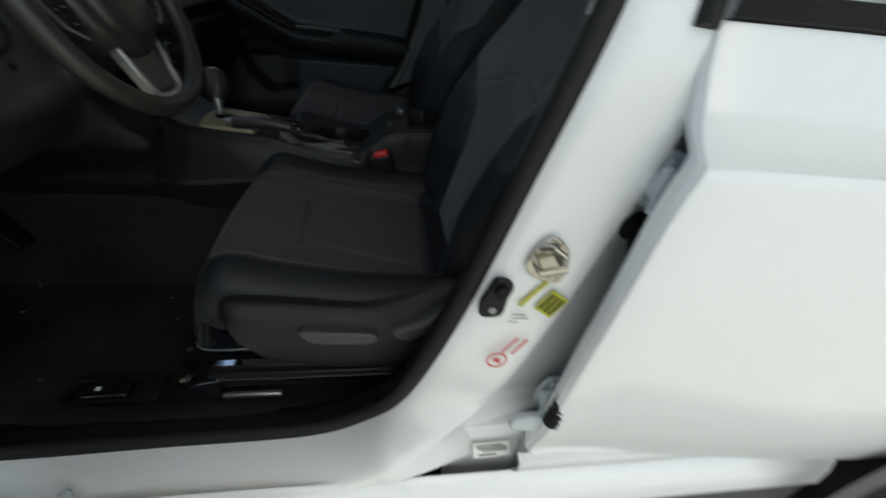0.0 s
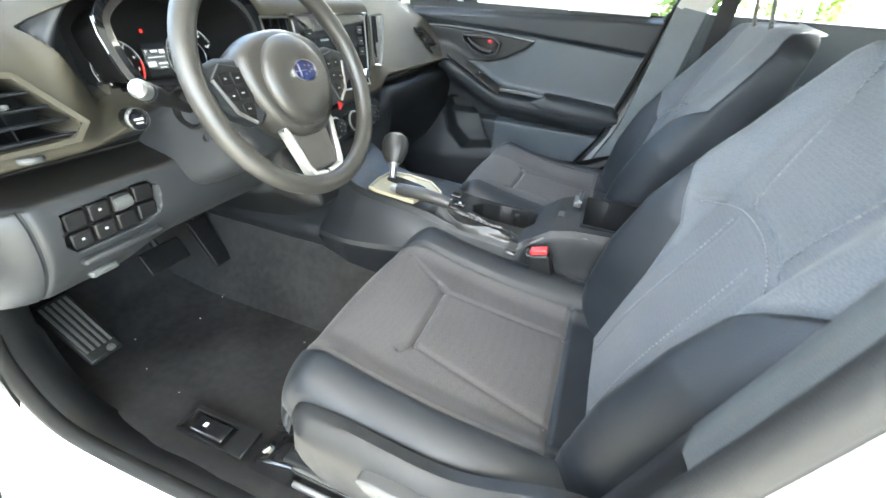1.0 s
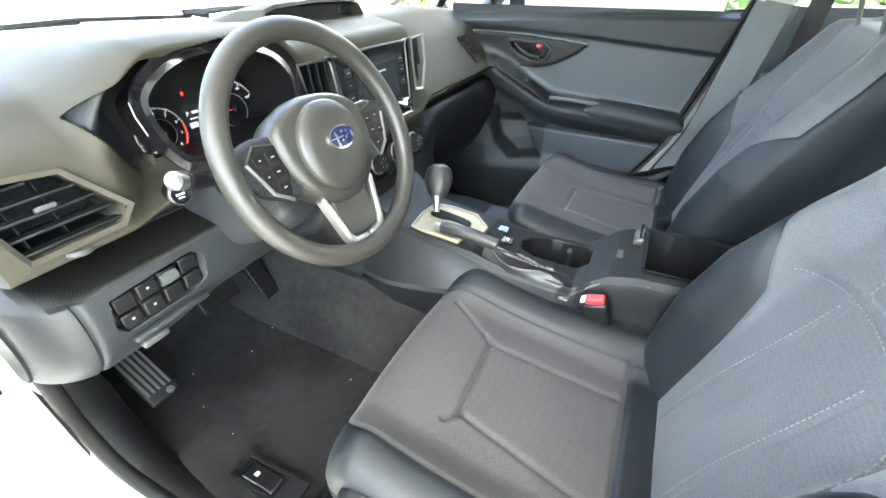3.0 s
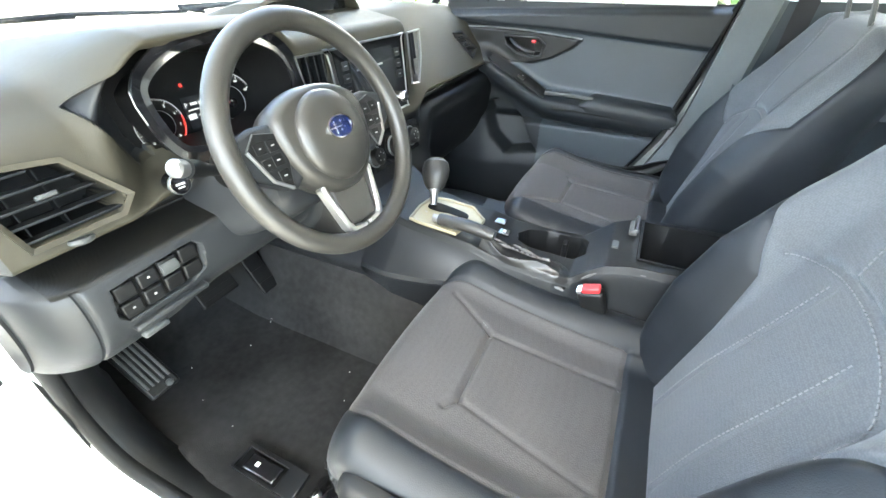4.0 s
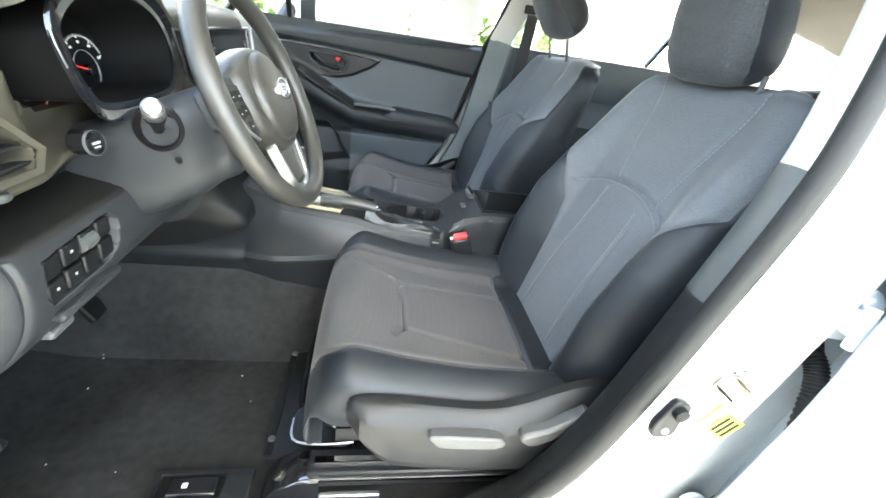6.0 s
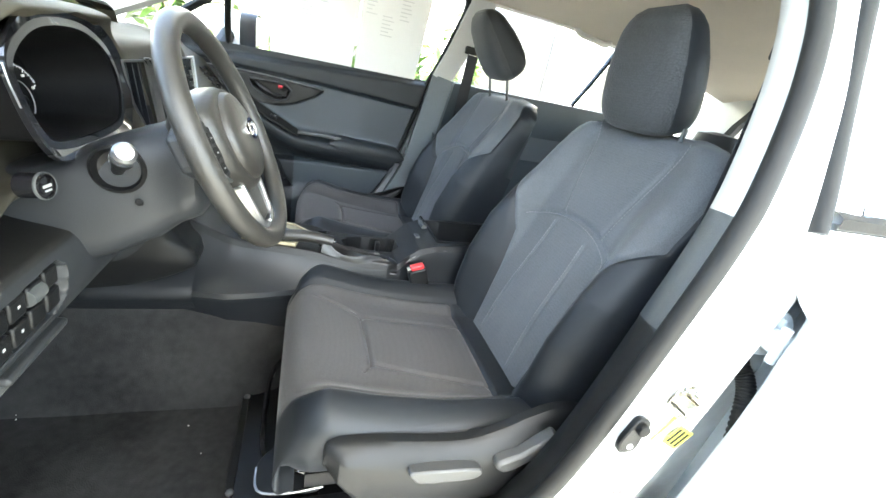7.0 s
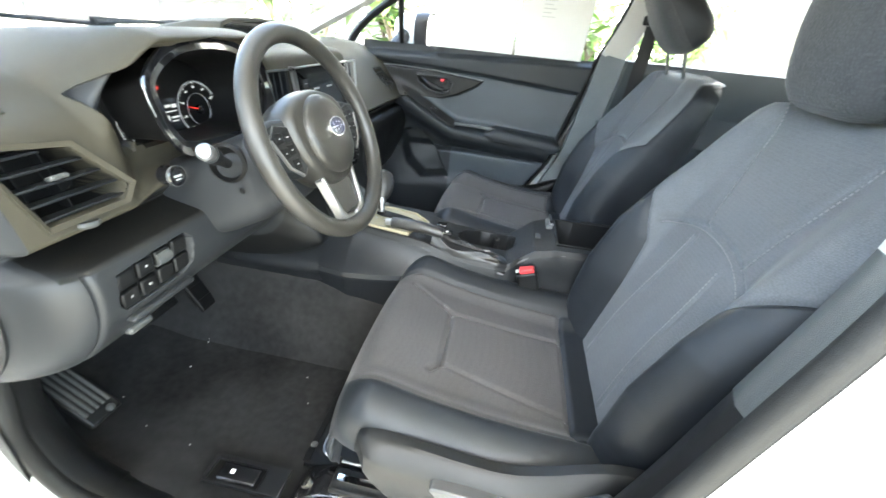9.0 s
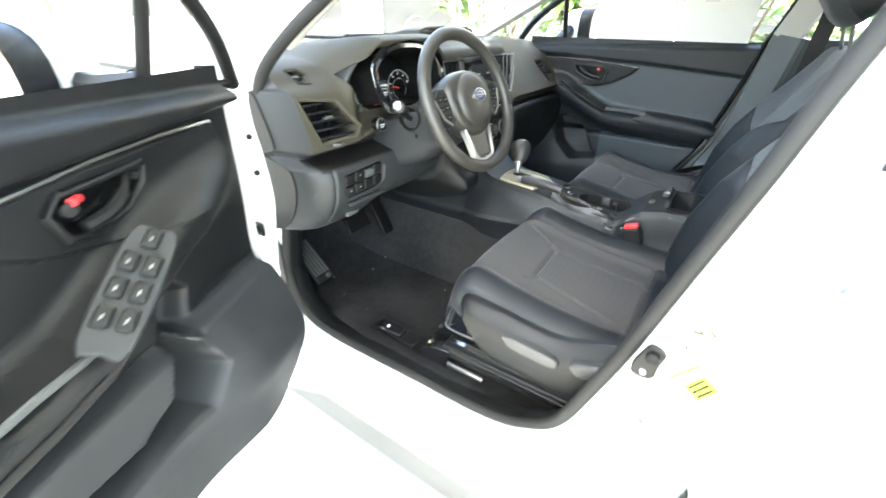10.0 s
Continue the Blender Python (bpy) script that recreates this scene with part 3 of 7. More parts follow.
part("pillar_cover", strip([(0.98, -0.70, 1.13), (1.06, -0.66, 1.25), (1.10, -0.61, 1.40)], 0.16, 0.02, (0, 1, 0)), PILLAR, rear, "pale rear pillar cover")
part("rear_door_panel", grid([[Vector((x, -y, z)) for y, z in ((0.71, 1.14), (0.675, 1.13), (0.67, 1.06), (0.69, 1.0), (0.64, 0.9), (0.66, 0.82), (0.68, 0.5))] for x in np.linspace(0.10, 1.0, 10)]), PANEL, rear, "dark rear door panel")

bench = thing("rear_bench_seat", (0.95, 0, 0.45), "dark grey cloth rear bench seat", "seat")
rows = [[Vector((x, y, z - 0.02 * (abs(y) / 0.62) ** 6)) for y in np.linspace(-0.63, 0.63, 16)] for x, z in ((0.62, 0.52), (0.62, 0.66), (0.66, 0.70), (0.9, 0.68), (1.08, 0.66))]
part("seat", grid(rows), KNIT, bench)
rows = [[Vector((x, y, z)) for y in np.linspace(-0.63, 0.63, 16)] for x, z in ((1.02, 0.62), (1.08, 0.85), (1.14, 1.08), (1.18, 1.12), (1.25, 1.10), (1.24, 0.62))]
part("backrest", grid(rows), KNIT, bench)
for y in (-0.36, 0.36):
    part("headrest", lathe([(0.02, -0.08), (0.09, -0.07), (0.11, 0), (0.09, 0.07), (0.02, 0.08)], Matrix.Translation((1.21, y, 1.10)) @ Matrix.Diagonal((0.45, 1.1, 1, 1)), 20), KNIT, bench)
grip = thing("grab_handle", (0.62, 0.585, 1.40), "pale plastic folding grab handle on the roof rail", "handle")
part("bar", tube(curve([(0.52, 0.585, 1.455), (0.54, 0.56, 1.43), (0.60, 0.55, 1.42), (0.66, 0.555, 1.415), (0.70, 0.585, 1.435)], 4), 0.011, 8), PILLAR, grip)


# ---- front seats ----
YS = 0.365
PROFILE = [(-0.448, 0.600), (-0.468, 0.607), (-0.478, 0.63), (-0.474, 0.658), (-0.462, 0.677), (-0.445, 0.687), (-0.42, 0.688), (-0.38, 0.680), (-0.33, 0.667), (-0.27, 0.656), (-0.20, 0.645), (-0.13, 0.635), (-0.08, 0.63), (-0.03, 0.628), (0.03, 0.63)]
CUSHION_SEAMS = [((-0.325, -0.075), (-0.322, 0.078)), ((-0.322, 0.078), (-0.338, 0.10)), ((-0.325, -0.075), (-0.345, -0.09))]
CUSHION_FOLDS = [((-0.325, -0.075), (-0.42, -0.13)), ((-0.325, -0.075), (-0.09, -0.085)), ((-0.322, 0.078), (-0.09, 0.115))]
FABRIC_IN, FABRIC_OUT, FABRIC_REAR = 27, 20, -0.088
ARCH = [(0.350, -0.152), (0.366, -0.132), (0.390, -0.060), (0.395, 0.022), (0.381, 0.091), (0.350, 0.140), (0.310, 0.152)]
ARCH = [(p.x, p.y) for p in curve([(h, o, 0) for h, o in ARCH], 3)]
BACK_SEAMS = list(zip(ARCH, ARCH[1:]))
BACK_LINES = [((0.395, -0.05), (0.60, -0.13)), ((0.385, 0.085), (0.60, 0.12)), ((0.37, -0.05), (0.06, -0.07)), ((0.36, 0.065), (0.06, 0.075))]


def groove(seams, x, o, w=0.0045, depth=0.007):
    return max(depth * math.exp(-(off_line(p, q, x, o) / w) ** 2) for p, q in seams)


def cushion(yc, s):
    """The rings of the seat cushion, from the front; o counts outwards from the seat's middle."""
    xs = [(p.x, p.y) for p in curve([(x, z, 0) for x, z in PROFILE], 14)]
    rows = []
    top = np.linspace(-0.252, 0.252, 155)
    for x, zc in xs:
        lift = 0.040 * smooth(-0.48, -0.40, x) + 0.012 * smooth(-0.25, -0.08, x)
        def z_top(o):
            side = smooth(0.13, 0.205, abs(o))
            u = min(1.0, max(0.0, (abs(o) - 0.195) / 0.060))
            extra = lift * side - 0.050 * (1 - math.sqrt(1 - 0.97 * u * u)) + 0.006 * max(0.0, 1 - (o / 0.16) ** 2)
            nose = 1 - smooth(-0.478, -0.45, x)
            return zc + extra - nose * 0.02 * (abs(o) / 0.23) ** 3 - groove(CUSHION_SEAMS, x, o, 0.0042, 0.009) - groove(CUSHION_FOLDS, x, o, 0.005, 0.0042) - 0.005 * math.exp(-(min(abs(o + 0.165), abs(o - 0.188)) / 0.004) ** 2) - (0.006 * math.exp(-((x - FABRIC_REAR) / 0.005) ** 2) if -0.165 < o < 0.188 else 0)
        zi, ze = z_top(-0.252), z_top(0.252)
        low = 0.598
        low = min(low, zi - 0.02)
        inner = [(-0.235, low), (-0.250, low + 0.3 * (zi - low)), (-0.256, low + 0.6 * (zi - low)), (-0.2555, low + 0.85 * (zi - low))]
        outer = [(-o, z) for o, z in reversed(inner)]
        ring = inner + [(o, z_top(o)) for o in top] + outer
        tuck = 1 - 0.12 * (1 - smooth(-0.480, -0.405, x)) ** 2
        rows.append([Vector((x, yc + s * o * tuck, z)) for o, z in ring])
    return rows, len(inner)


def split_grid(rows, c0, c1, r0=0, r1=None):
    """The grid's faces as two shapes: those between the columns c0 and c1 (and the rows r0 and r1), and the rest."""
    whole = grid(rows)
    k = len(rows[0]) - 1
    r1 = len(rows) if r1 is None else r1
    a = [f for i, f in enumerate(whole.f) if c0 <= i % k < c1 and r0 <= i // k < r1]
    b = [f for i, f in enumerate(whole.f) if not (c0 <= i % k < c1 and r0 <= i // k < r1)]
    return pruned(whole.v, a), pruned(whole.v, b)


def pruned(v, f):
    used = sorted({i for q in f for i in q})
    at = {i: n for n, i in enumerate(used)}
    return Geo([v[i] for i in used], [tuple(at[i] for i in q) for q in f])


LEAN = radians(18.5)
UP, BACK = Vector((math.sin(LEAN), 0, math.cos(LEAN))), Vector((math.cos(LEAN), 0, -math.sin(LEAN)))
FOOT = Vector((-0.050, 0, 0.585))


def back_point(yc, s, h, o, d):
    """A place on the backrest: h up along it, o outwards, d backwards from its front plane."""
    return FOOT + UP * h + BACK * d + Vector((0, yc + s * o, 0))


BACK_EDGE = [(0, 0.118), (0.2, 0.135), (0.30, 0.150), (0.36, 0.180), (0.42, 0.228), (0.5, 0.25)]
NB, NM = 26, 110
BACK_HALF = [(0, 0.225), (0.12, 0.248), (0.30, 0.252), (0.38, 0.246), (0.44, 0.236), (0.52, 0.231), (0.565, 0.221), (0.595, 0.198), (0.612, 0.170), (0.624, 0.130)]
BACK_BOLSTER = [(0, 0.03), (0.10, 0.058), (0.20, 0.072), (0.30, 0.068), (0.38, 0.048), (0.46, 0.028), (0.56, 0.015), (0.624, 0.01)]


def backrest(yc, s):
    """Rings across the backrest from its foot to its top."""
    rows = []
    hs = [0.0, 0.01, 0.02] + list(np.linspace(0.03, 0.56, 150)) + [0.58, 0.597, 0.610, 0.619, 0.624]
    for h in hs:
        half = lerp(BACK_HALF, h)
        bol = lerp(BACK_BOLSTER, h)
        thick = lerp([(0, 0.10), (0.3, 0.12), (0.5, 0.105), (0.58, 0.10), (0.624, 0.098)], h)
        crown = 0.05 * smooth(0.58, 0.624, h) ** 2
        mid = 0.014 * math.exp(-((h - 0.17) / 0.12) ** 2)
        ring = []
        inner_edge = min(half * 0.96, lerp(BACK_EDGE, h))
        wing = [inner_edge + (half - inner_edge) * math.sin(q * math.pi / 2) for q in np.linspace(0, 1, NB)]
        for o in [*(-q for q in reversed(wing)), *np.linspace(-inner_edge, inner_edge, NM)[1:-1], *wing]:
            u = o / half
            edge = smooth(0.48, 0.80, abs(u)) * bol
            v = max(0.0, (abs(u) - 0.74) / 0.26)
            turn = (0.032 + 0.55 * bol) * (1 - math.sqrt(1 - 0.98 * v * v))
            d = -edge + turn + crown - mid * (1 - abs(u)) + 0.02 * smooth(0.40, 0.60, h)
            d += groove(BACK_SEAMS, h, o, 0.005, 0.007) + groove(BACK_LINES, h, o, 0.004, 0.0025) + 0.007 * math.exp(-((abs(o) - inner_edge) / 0.0045) ** 2)
            ring.append((o, d))
        dl = ring[-1][1]
        ring += [(half + 0.001, dl + 0.015), (half - 0.002, min(dl + 0.05, thick - 0.008)), (half - 0.03, thick), (0.08, thick + 0.012), (-0.08, thick + 0.012), (-half + 0.03, thick), (-half + 0.002, min(dl + 0.05, thick - 0.008)), (-half - 0.001, dl + 0.015)]
        rows.append([back_point(yc, s, h, o, d) for o, d in ring])
    return rows


def insert_split(rows, yc, s):
    """Sorts the backrest's faces into the cloth middle and the knitted bolsters along the seam."""
    whole = grid(rows, loop_cols=True)
    k = len(rows[0])
    mid = [f for i, f in enumerate(whole.f) if NB - 1 <= i % k < NB + NM - 2]
    side = [f for i, f in enumerate(whole.f) if not NB - 1 <= i % k < NB + NM - 2]
    side.append(tuple((len(rows) - 1) * k + j for j in range(k)))
    return pruned(whole.v, mid), pruned(whole.v, side)


def headrest(yc, s, lift, nod):
    rows = []
    for h in [0.0, 0.006, 0.016] + list(np.linspace(0.03, 0.19, 16)) + [0.205, 0.216, 0.222, 0.225]:
        t = h / 0.225
        half = lerp([(0, 0.070), (0.03, 0.085), (0.10, 0.097), (0.3, 0.103), (0.6, 0.098), (0.85, 0.085), (0.95, 0.07), (1.0, 0.045)], t)
        deep = lerp([(0, 0.03), (0.05, 0.048), (0.2, 0.058), (0.5, 0.055), (0.8, 0.042), (0.95, 0.026), (1.0, 0.008)], t)
        back_off = 0.01 + 0.012 * t
        ring = []
        for j in range(40):
            a = 2 * math.pi * j / 40
            c, n = math.cos(a), math.sin(a)
            o = half * math.copysign(abs(c) ** 0.55, c)
            d = deep * math.copysign(abs(n) ** 0.75, n)
            ring.append((o, d + back_off))
        rows.append([Vector((0.165 + 0.05 * lift, 0, 1.150 + lift)) + Vector((nod, 0, math.sqrt(1 - nod * nod))) * h * 0.95 + Vector((d * math.sqrt(1 - nod * nod), yc + s * (o - 0.02), -d * nod)) for o, d in ring])
    return rows


def front_seat(yc, s, label, lift=0.0, nod=-0.26):
    seat = thing("front_seat", (-0.15, yc, 0.44), label, "car seat", "front seats")
    rows, k = cushion(yc, s)
    n_top = len(rows[0]) - 2 * k
    r1 = next(i for i, r in enumerate(rows) if r[0].x > FABRIC_REAR)
    mid, side = split_grid(rows, k + FABRIC_IN, k + n_top - FABRIC_OUT, 16, r1)
    part("cushion_surround", side, KNIT, seat, "charcoal knitted cushion sides and front", angle=60)
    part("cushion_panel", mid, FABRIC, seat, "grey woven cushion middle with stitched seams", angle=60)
    rows = backrest(yc, s)
    mid, side = insert_split(rows, yc, s)
    part("backrest_surround", side, KNIT, seat, "charcoal knitted backrest sides", angle=60)
    part("backrest_panel", mid, FABRIC_LIT, seat, "grey woven backrest middle in a lit-up tone, with curved seams", angle=60)
    rows = headrest(yc, s, lift, nod)
    whole = grid(rows, loop_cols=True, cap=True)
    face = [f for i, f in enumerate(whole.f) if len(f) == 4 and 22 <= i % 40 < 38]
    rest = [f for f in whole.f if f not in set(face)]
    head = part("headrest", pruned(whole.v, rest), KNIT, seat, "charcoal headrest sides", angle=60)
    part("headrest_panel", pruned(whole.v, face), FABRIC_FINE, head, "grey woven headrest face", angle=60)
    for o in (-0.075, 0.075):
        part("headrest_post", tube([(0.178, yc + o, 1.09), (0.182 - 0.6 * lift, yc + o, 1.17 + lift)], 0.0045, 8), TRIM_GREY, seat, "slim grey headrest post")
    # stitched lines beside the seams
    for p, q in CUSHION_FOLDS:
        P, Q = Vector((p[0], p[1], 0)), Vector((q[0], q[1], 0))
        count = int((Q - P).length / 0.006)
        n = Vector((-(Q - P).y, (Q - P).x, 0)).normalized() * 0.007
        out = []
        for i in range(count):
            ends = [P.lerp(Q, (i + f) / count) + n for f in (0.2, 0.8)]
            out.append(tube([(a.x, yc + s * a.y, lerp(PROFILE[6:], a.x) + (0.040 + 0.012 * smooth(-0.25, -0.08, a.x)) * smooth(0.135, 0.225, abs(a.y)) + 0.0003) for a in ends], 0.0008, 4))
        part("stitching", joined(out), THREAD, seat, "pale stitched seam")
    for lines in [[line] for line in BACK_LINES] + [BACK_SEAMS]:
        out = []
        for p, q in lines:
            P, Q = Vector((p[0], p[1], 0)), Vector((q[0], q[1], 0))
            count = max(1, int((Q - P).length / 0.0065))
            n = Vector((-(Q - P).y, (Q - P).x, 0)).normalized() * 0.007
            for i in range(count):
                ends = []
                for f in (0.2, 0.8):
                    a = P.lerp(Q, (i + f) / count) + n
                    half = lerp(BACK_HALF, a.x)
                    d = -smooth(0.48, 0.80, abs(a.y) / half) * lerp(BACK_BOLSTER, a.x) - 0.014 * math.exp(-((a.x - 0.17) / 0.12) ** 2) * (1 - abs(a.y) / half) + 0.02 * smooth(0.40, 0.60, a.x) - 0.0006
                    ends.append(back_point(yc, s, a.x, a.y, d))
                out.append(tube(ends, 0.0010, 4))
        part("stitching", joined(out), THREAD, seat, "pale stitched seam")
    # plastic side cover with its levers
    yo = yc + s * 0.258
    side_m = axes((0, yo, 0), (1, 0, 0), (0, s, 0))
    flip = 1 if (side_m @ Vector((0, 1, 0))).z > 0 else -1
    upper = curve([(-0.412, 0.668, 0), (-0.402, 0.687, 0), (-0.342, 0.686, 0), (-0.212, 0.672, 0), (-0.148, 0.685, 0), (-0.099, 0.707, 0), (-0.05, 0.722, 0), (0.0, 0.715, 0), (0.03, 0.67, 0)], 4)
    rows = []
    for p in upper:
        z1, z0 = p.y, lerp([(-0.412, 0.650), (-0.387, 0.620), (-0.349, 0.568), (-0.241, 0.550), (-0.085, 0.545), (0.0, 0.59), (0.03, 0.64)], p.x)
        end = smooth(-0.412, -0.385, p.x) * smooth(0.03, 0.0, p.x)
        h = z1 - z0
        rows.append([side_m @ Vector((p.x, flip * (z0 + h * u), d * (0.35 + 0.65 * end))) for u, d in ((1.0, -0.006), (0.995, 0.008), (0.96, 0.015), (0.78, 0.030), (0.70, 0.033), (0.25, 0.036), (0.08, 0.028), (0.0, 0.008), (0.0, -0.006))])
    cover = part("side_cover", grid(rows, cap=True), PLASTIC, seat, "black plastic side cover", angle=28)
    lever = curve2([(-0.294, 0.656), (-0.235, 0.653), (-0.186, 0.648), (-0.178, 0.636), (-0.192, 0.627), (-0.235, 0.628), (-0.276, 0.632), (-0.288, 0.642)], 2)
    part("height_lever", prism([(x, flip * z) for x, z in lever], 0.024, side_m @ Matrix.Translation((0, 0, 0.020))), LEVER, cover, "grey seat height lever", bevel=0.006)
    lever = curve2([(-0.160, 0.655), (-0.12, 0.668), (-0.069, 0.700), (-0.058, 0.692), (-0.072, 0.672), (-0.11, 0.645), (-0.142, 0.632)], 2)
    part("recline_lever", prism([(x, flip * z) for x, z in lever], 0.026, side_m @ Matrix.Translation((0, 0, 0.020))), LEVER, cover, "pale grey recline lever", bevel=0.006)
    # rails and adjuster bar under the seat
    for o in (-0.20, 0.226):
        y = yc + s * o
        rail = part("seat_rail", box(-0.22, y, 0.487, 0.50, 0.045, 0.035), PLASTIC, seat, "black seat rail", bevel=0.004)
        # chrome bars modelled as the reflections on the black rail
        part("rail_glint", box(-0.24, y - s * 0.0, 0.5065, 0.44, 0.012, 0.004), CHROME, rail, "bright bar for the reflection on the rail")
        part("rail_glint", box(-0.24, y + s * 0.023, 0.487, 0.44, 0.003, 0.006), CHROME, rail, "bright bar for the reflection on the rail")
        foot = [(-0.545, 0.442), (-0.535, 0.462), (-0.515, 0.482), (-0.485, 0.494), (-0.45, 0.497), (-0.45, 0.442)]
        part("rail_foot", grid([[Vector((a, y + w, b - 0.004 * (abs(w) > 0.026))) for a, b in foot] for w in (-0.031, -0.025, 0.025, 0.031)], loop_cols=True, cap=True), GLOSS, rail, "glossy black rail foot", angle=50)
        # silver bar, one more modelled reflection
        part("skirt_glint", box(-0.40, y + s * 0.030, 0.458, 0.10, 0.010, 0.010), SILVER, rail, "silver bar for the reflection low on the rail", bevel=0.003)
        part("bolt", lathe([(0.010, 0), (0.010, 0.006), (0.006, 0.008)], axes((-0.515, y + s * 0.008, 0.481), (1, 0, 0), (-0.6, 0, 1)), 8), BARE_STEEL, rail)
    part("pan", box(-0.22, yc, 0.535, 0.42, 0.40, 0.03), PLASTIC, seat)
    bar = curve([(-0.38, yc + s * 0.17, 0.52), (-0.44, yc + s * 0.165, 0.515), (-0.495, yc + s * 0.12, 0.50), (-0.505, yc, 0.498), (-0.495, yc - s * 0.12, 0.50), (-0.44, yc - s * 0.165, 0.515), (-0.38, yc - s * 0.17, 0.52)], 6)
    part("adjuster_bar", tube(bar, 0.006, 8), GLOSS, seat, "black adjuster bar")
    return seat


front_seat(-YS, -1, "dark grey cloth driver seat with charcoal bolsters")
front_seat(YS, 1, "dark grey cloth passenger seat with raised headrest", 0.065, -0.70)


def buckle(x, y, z, m):
    b = thing("seat_belt_buckle", (x, y, z - 0.12), "black seat belt buckle with a red push button", "seat belt buckle", "seat belt buckles")
    part("stalk", box(0, 0, -0.10, 0.03, 0.012, 0.09, m), RUBBER, b, bevel=0.003)
    part("housing", box(0, 0, -0.035, 0.048, 0.026, 0.07, m), PLASTIC, b, bevel=0.006)
    part("push_button", box(0.002, 0, 0.004, 0.034, 0.020, 0.012, m), RED, b, "red push button", bevel=0.003)
    part("slot_plate", box(-0.020, 0, 0.002, 0.008, 0.022, 0.006, m), CHROME, b)
    return b


buckle(-0.177, -0.150, 0.722, Matrix.Translation((-0.177, -0.150, 0.722)) @ Euler((radians(0), radians(-18), 0)).to_matrix().to_4x4())
buckle(-0.10, 0.150, 0.66, Matrix.Translation((-0.10, 0.150, 0.66)) @ Euler((radians(0), radians(-18), 0)).to_matrix().to_4x4())


# ---- dashboard ----
def inside(poly, x, y):
    """The signed distance of a point from an outline: positive inside."""
    hit, best = False, 9.0
    for i in range(len(poly)):
        p, q = poly[i - 1], poly[i]
        best = min(best, off_line(p, q, x, y))
        if (p[1] > y) != (q[1] > y) and x < (q[0] - p[0]) * (y - p[1]) / (q[1] - p[1]) + p[0]:
            hit = not hit
    return best if hit else -best


PD = [(-1.34, 1.085), (-1.15, 1.118), (-0.98, 1.126), (-0.88, 1.118), (-0.83, 1.095), (-0.79, 1.06), (-0.765, 1.01), (-0.75, 0.965), (-0.752, 0.948), (-0.785, 0.938), (-0.79, 0.928), (-0.745, 0.915), (-0.727, 0.905), (-0.72, 0.875), (-0.728, 0.83), (-0.755, 0.785), (-0.80, 0.75), (-0.88, 0.745), (-1.0, 0.78)]
PH = [(-1.34, 1.10), (-1.15, 1.135), (-0.95, 1.155), (-0.80, 1.168), (-0.74, 1.163), (-0.745, 1.148), (-0.815, 1.12), (-0.82, 0.99), (-0.765, 0.965), (-0.785, 0.94), (-0.79, 0.928), (-0.745, 0.915), (-0.727, 0.905), (-0.72, 0.875), (-0.728, 0.83), (-0.755, 0.795), (-0.80, 0.77), (-0.88, 0.765), (-1.0, 0.79)]
PC = [(-1.34, 1.105), (-1.15, 1.14), (-0.98, 1.15), (-0.86, 1.145), (-0.79, 1.135), (-0.745, 1.12), (-0.735, 1.05), (-0.715, 0.95), (-0.71, 0.93), (-0.71, 0.91), (-0.71, 0.89), (-0.705, 0.87), (-0.70, 0.85), (-0.69, 0.82), (-0.675, 0.79), (-0.655, 0.765), (-0.66, 0.73), (-0.75, 0.69), (-0.9, 0.65)]
PP = [(-1.34, 1.10), (-1.15, 1.135), (-0.98, 1.145), (-0.90, 1.14), (-0.86, 1.12), (-0.82, 1.08), (-0.77, 1.02), (-0.725, 0.97), (-0.715, 0.955), (-0.735, 0.942), (-0.74, 0.928), (-0.715, 0.918), (-0.705, 0.90), (-0.705, 0.86), (-0.715, 0.80), (-0.74, 0.72), (-0.79, 0.66), (-0.88, 0.64), (-1.0, 0.64)]
STOPS = [(-0.72, PD), (-0.57, PD), (-0.47, PH), (-0.27, PH), (-0.205, PC), (0.15, PC), (0.23, PP), (0.70, PP)]


def dash_line(y):
    y = min(max(y, -0.72), 0.70)
    for (y0, p), (y1, q) in zip(STOPS, STOPS[1:]):
        if y <= y1:
            t = smooth(y0, y1, y)
            break
    pts = [(a[0] + (b[0] - a[0]) * t, a[1] + (b[1] - a[1]) * t) for a, b in zip(p, q)]
    bow = -0.05 * (y / 0.7) ** 2
    out = []
    for i, (x, z) in enumerate(pts):
        out.append((x - bow * max(0, (4 - i) / 4) * 0.8, z - (0.02 * (abs(y) / 0.7) ** 6 if i < 5 else 0), 0))
    return curve(out, 16)


LEFT_VENT = [(-0.692, 1.052), (-0.600, 1.040), (-0.557, 0.983), (-0.575, 0.968), (-0.672, 0.968)]
SIDE_VENT = [(-0.656, 1.099), (-0.630, 1.101), (-0.619, 1.090), (-0.627, 1.076), (-0.653, 1.077)]
SWOOSH = [(-0.556, 1.088), (-0.525, 1.112), (-0.48, 1.142), (-0.455, 1.12), (-0.47, 1.0), (-0.500, 0.995)]
SWITCHES = [(-0.638, 0.892), (-0.52, 0.898), (-0.506, 0.885), (-0.512, 0.845), (-0.535, 0.832), (-0.632, 0.832), (-0.645, 0.85)]
RIGHT_VENT = [(0.56, 1.05), (0.62, 1.05), (0.645, 1.0), (0.58, 0.985)]
MID_VENT = [(-0.222, 1.098), (-0.152, 1.098), (-0.145, 0.99), (-0.185, 0.985), (-0.215, 1.04)]

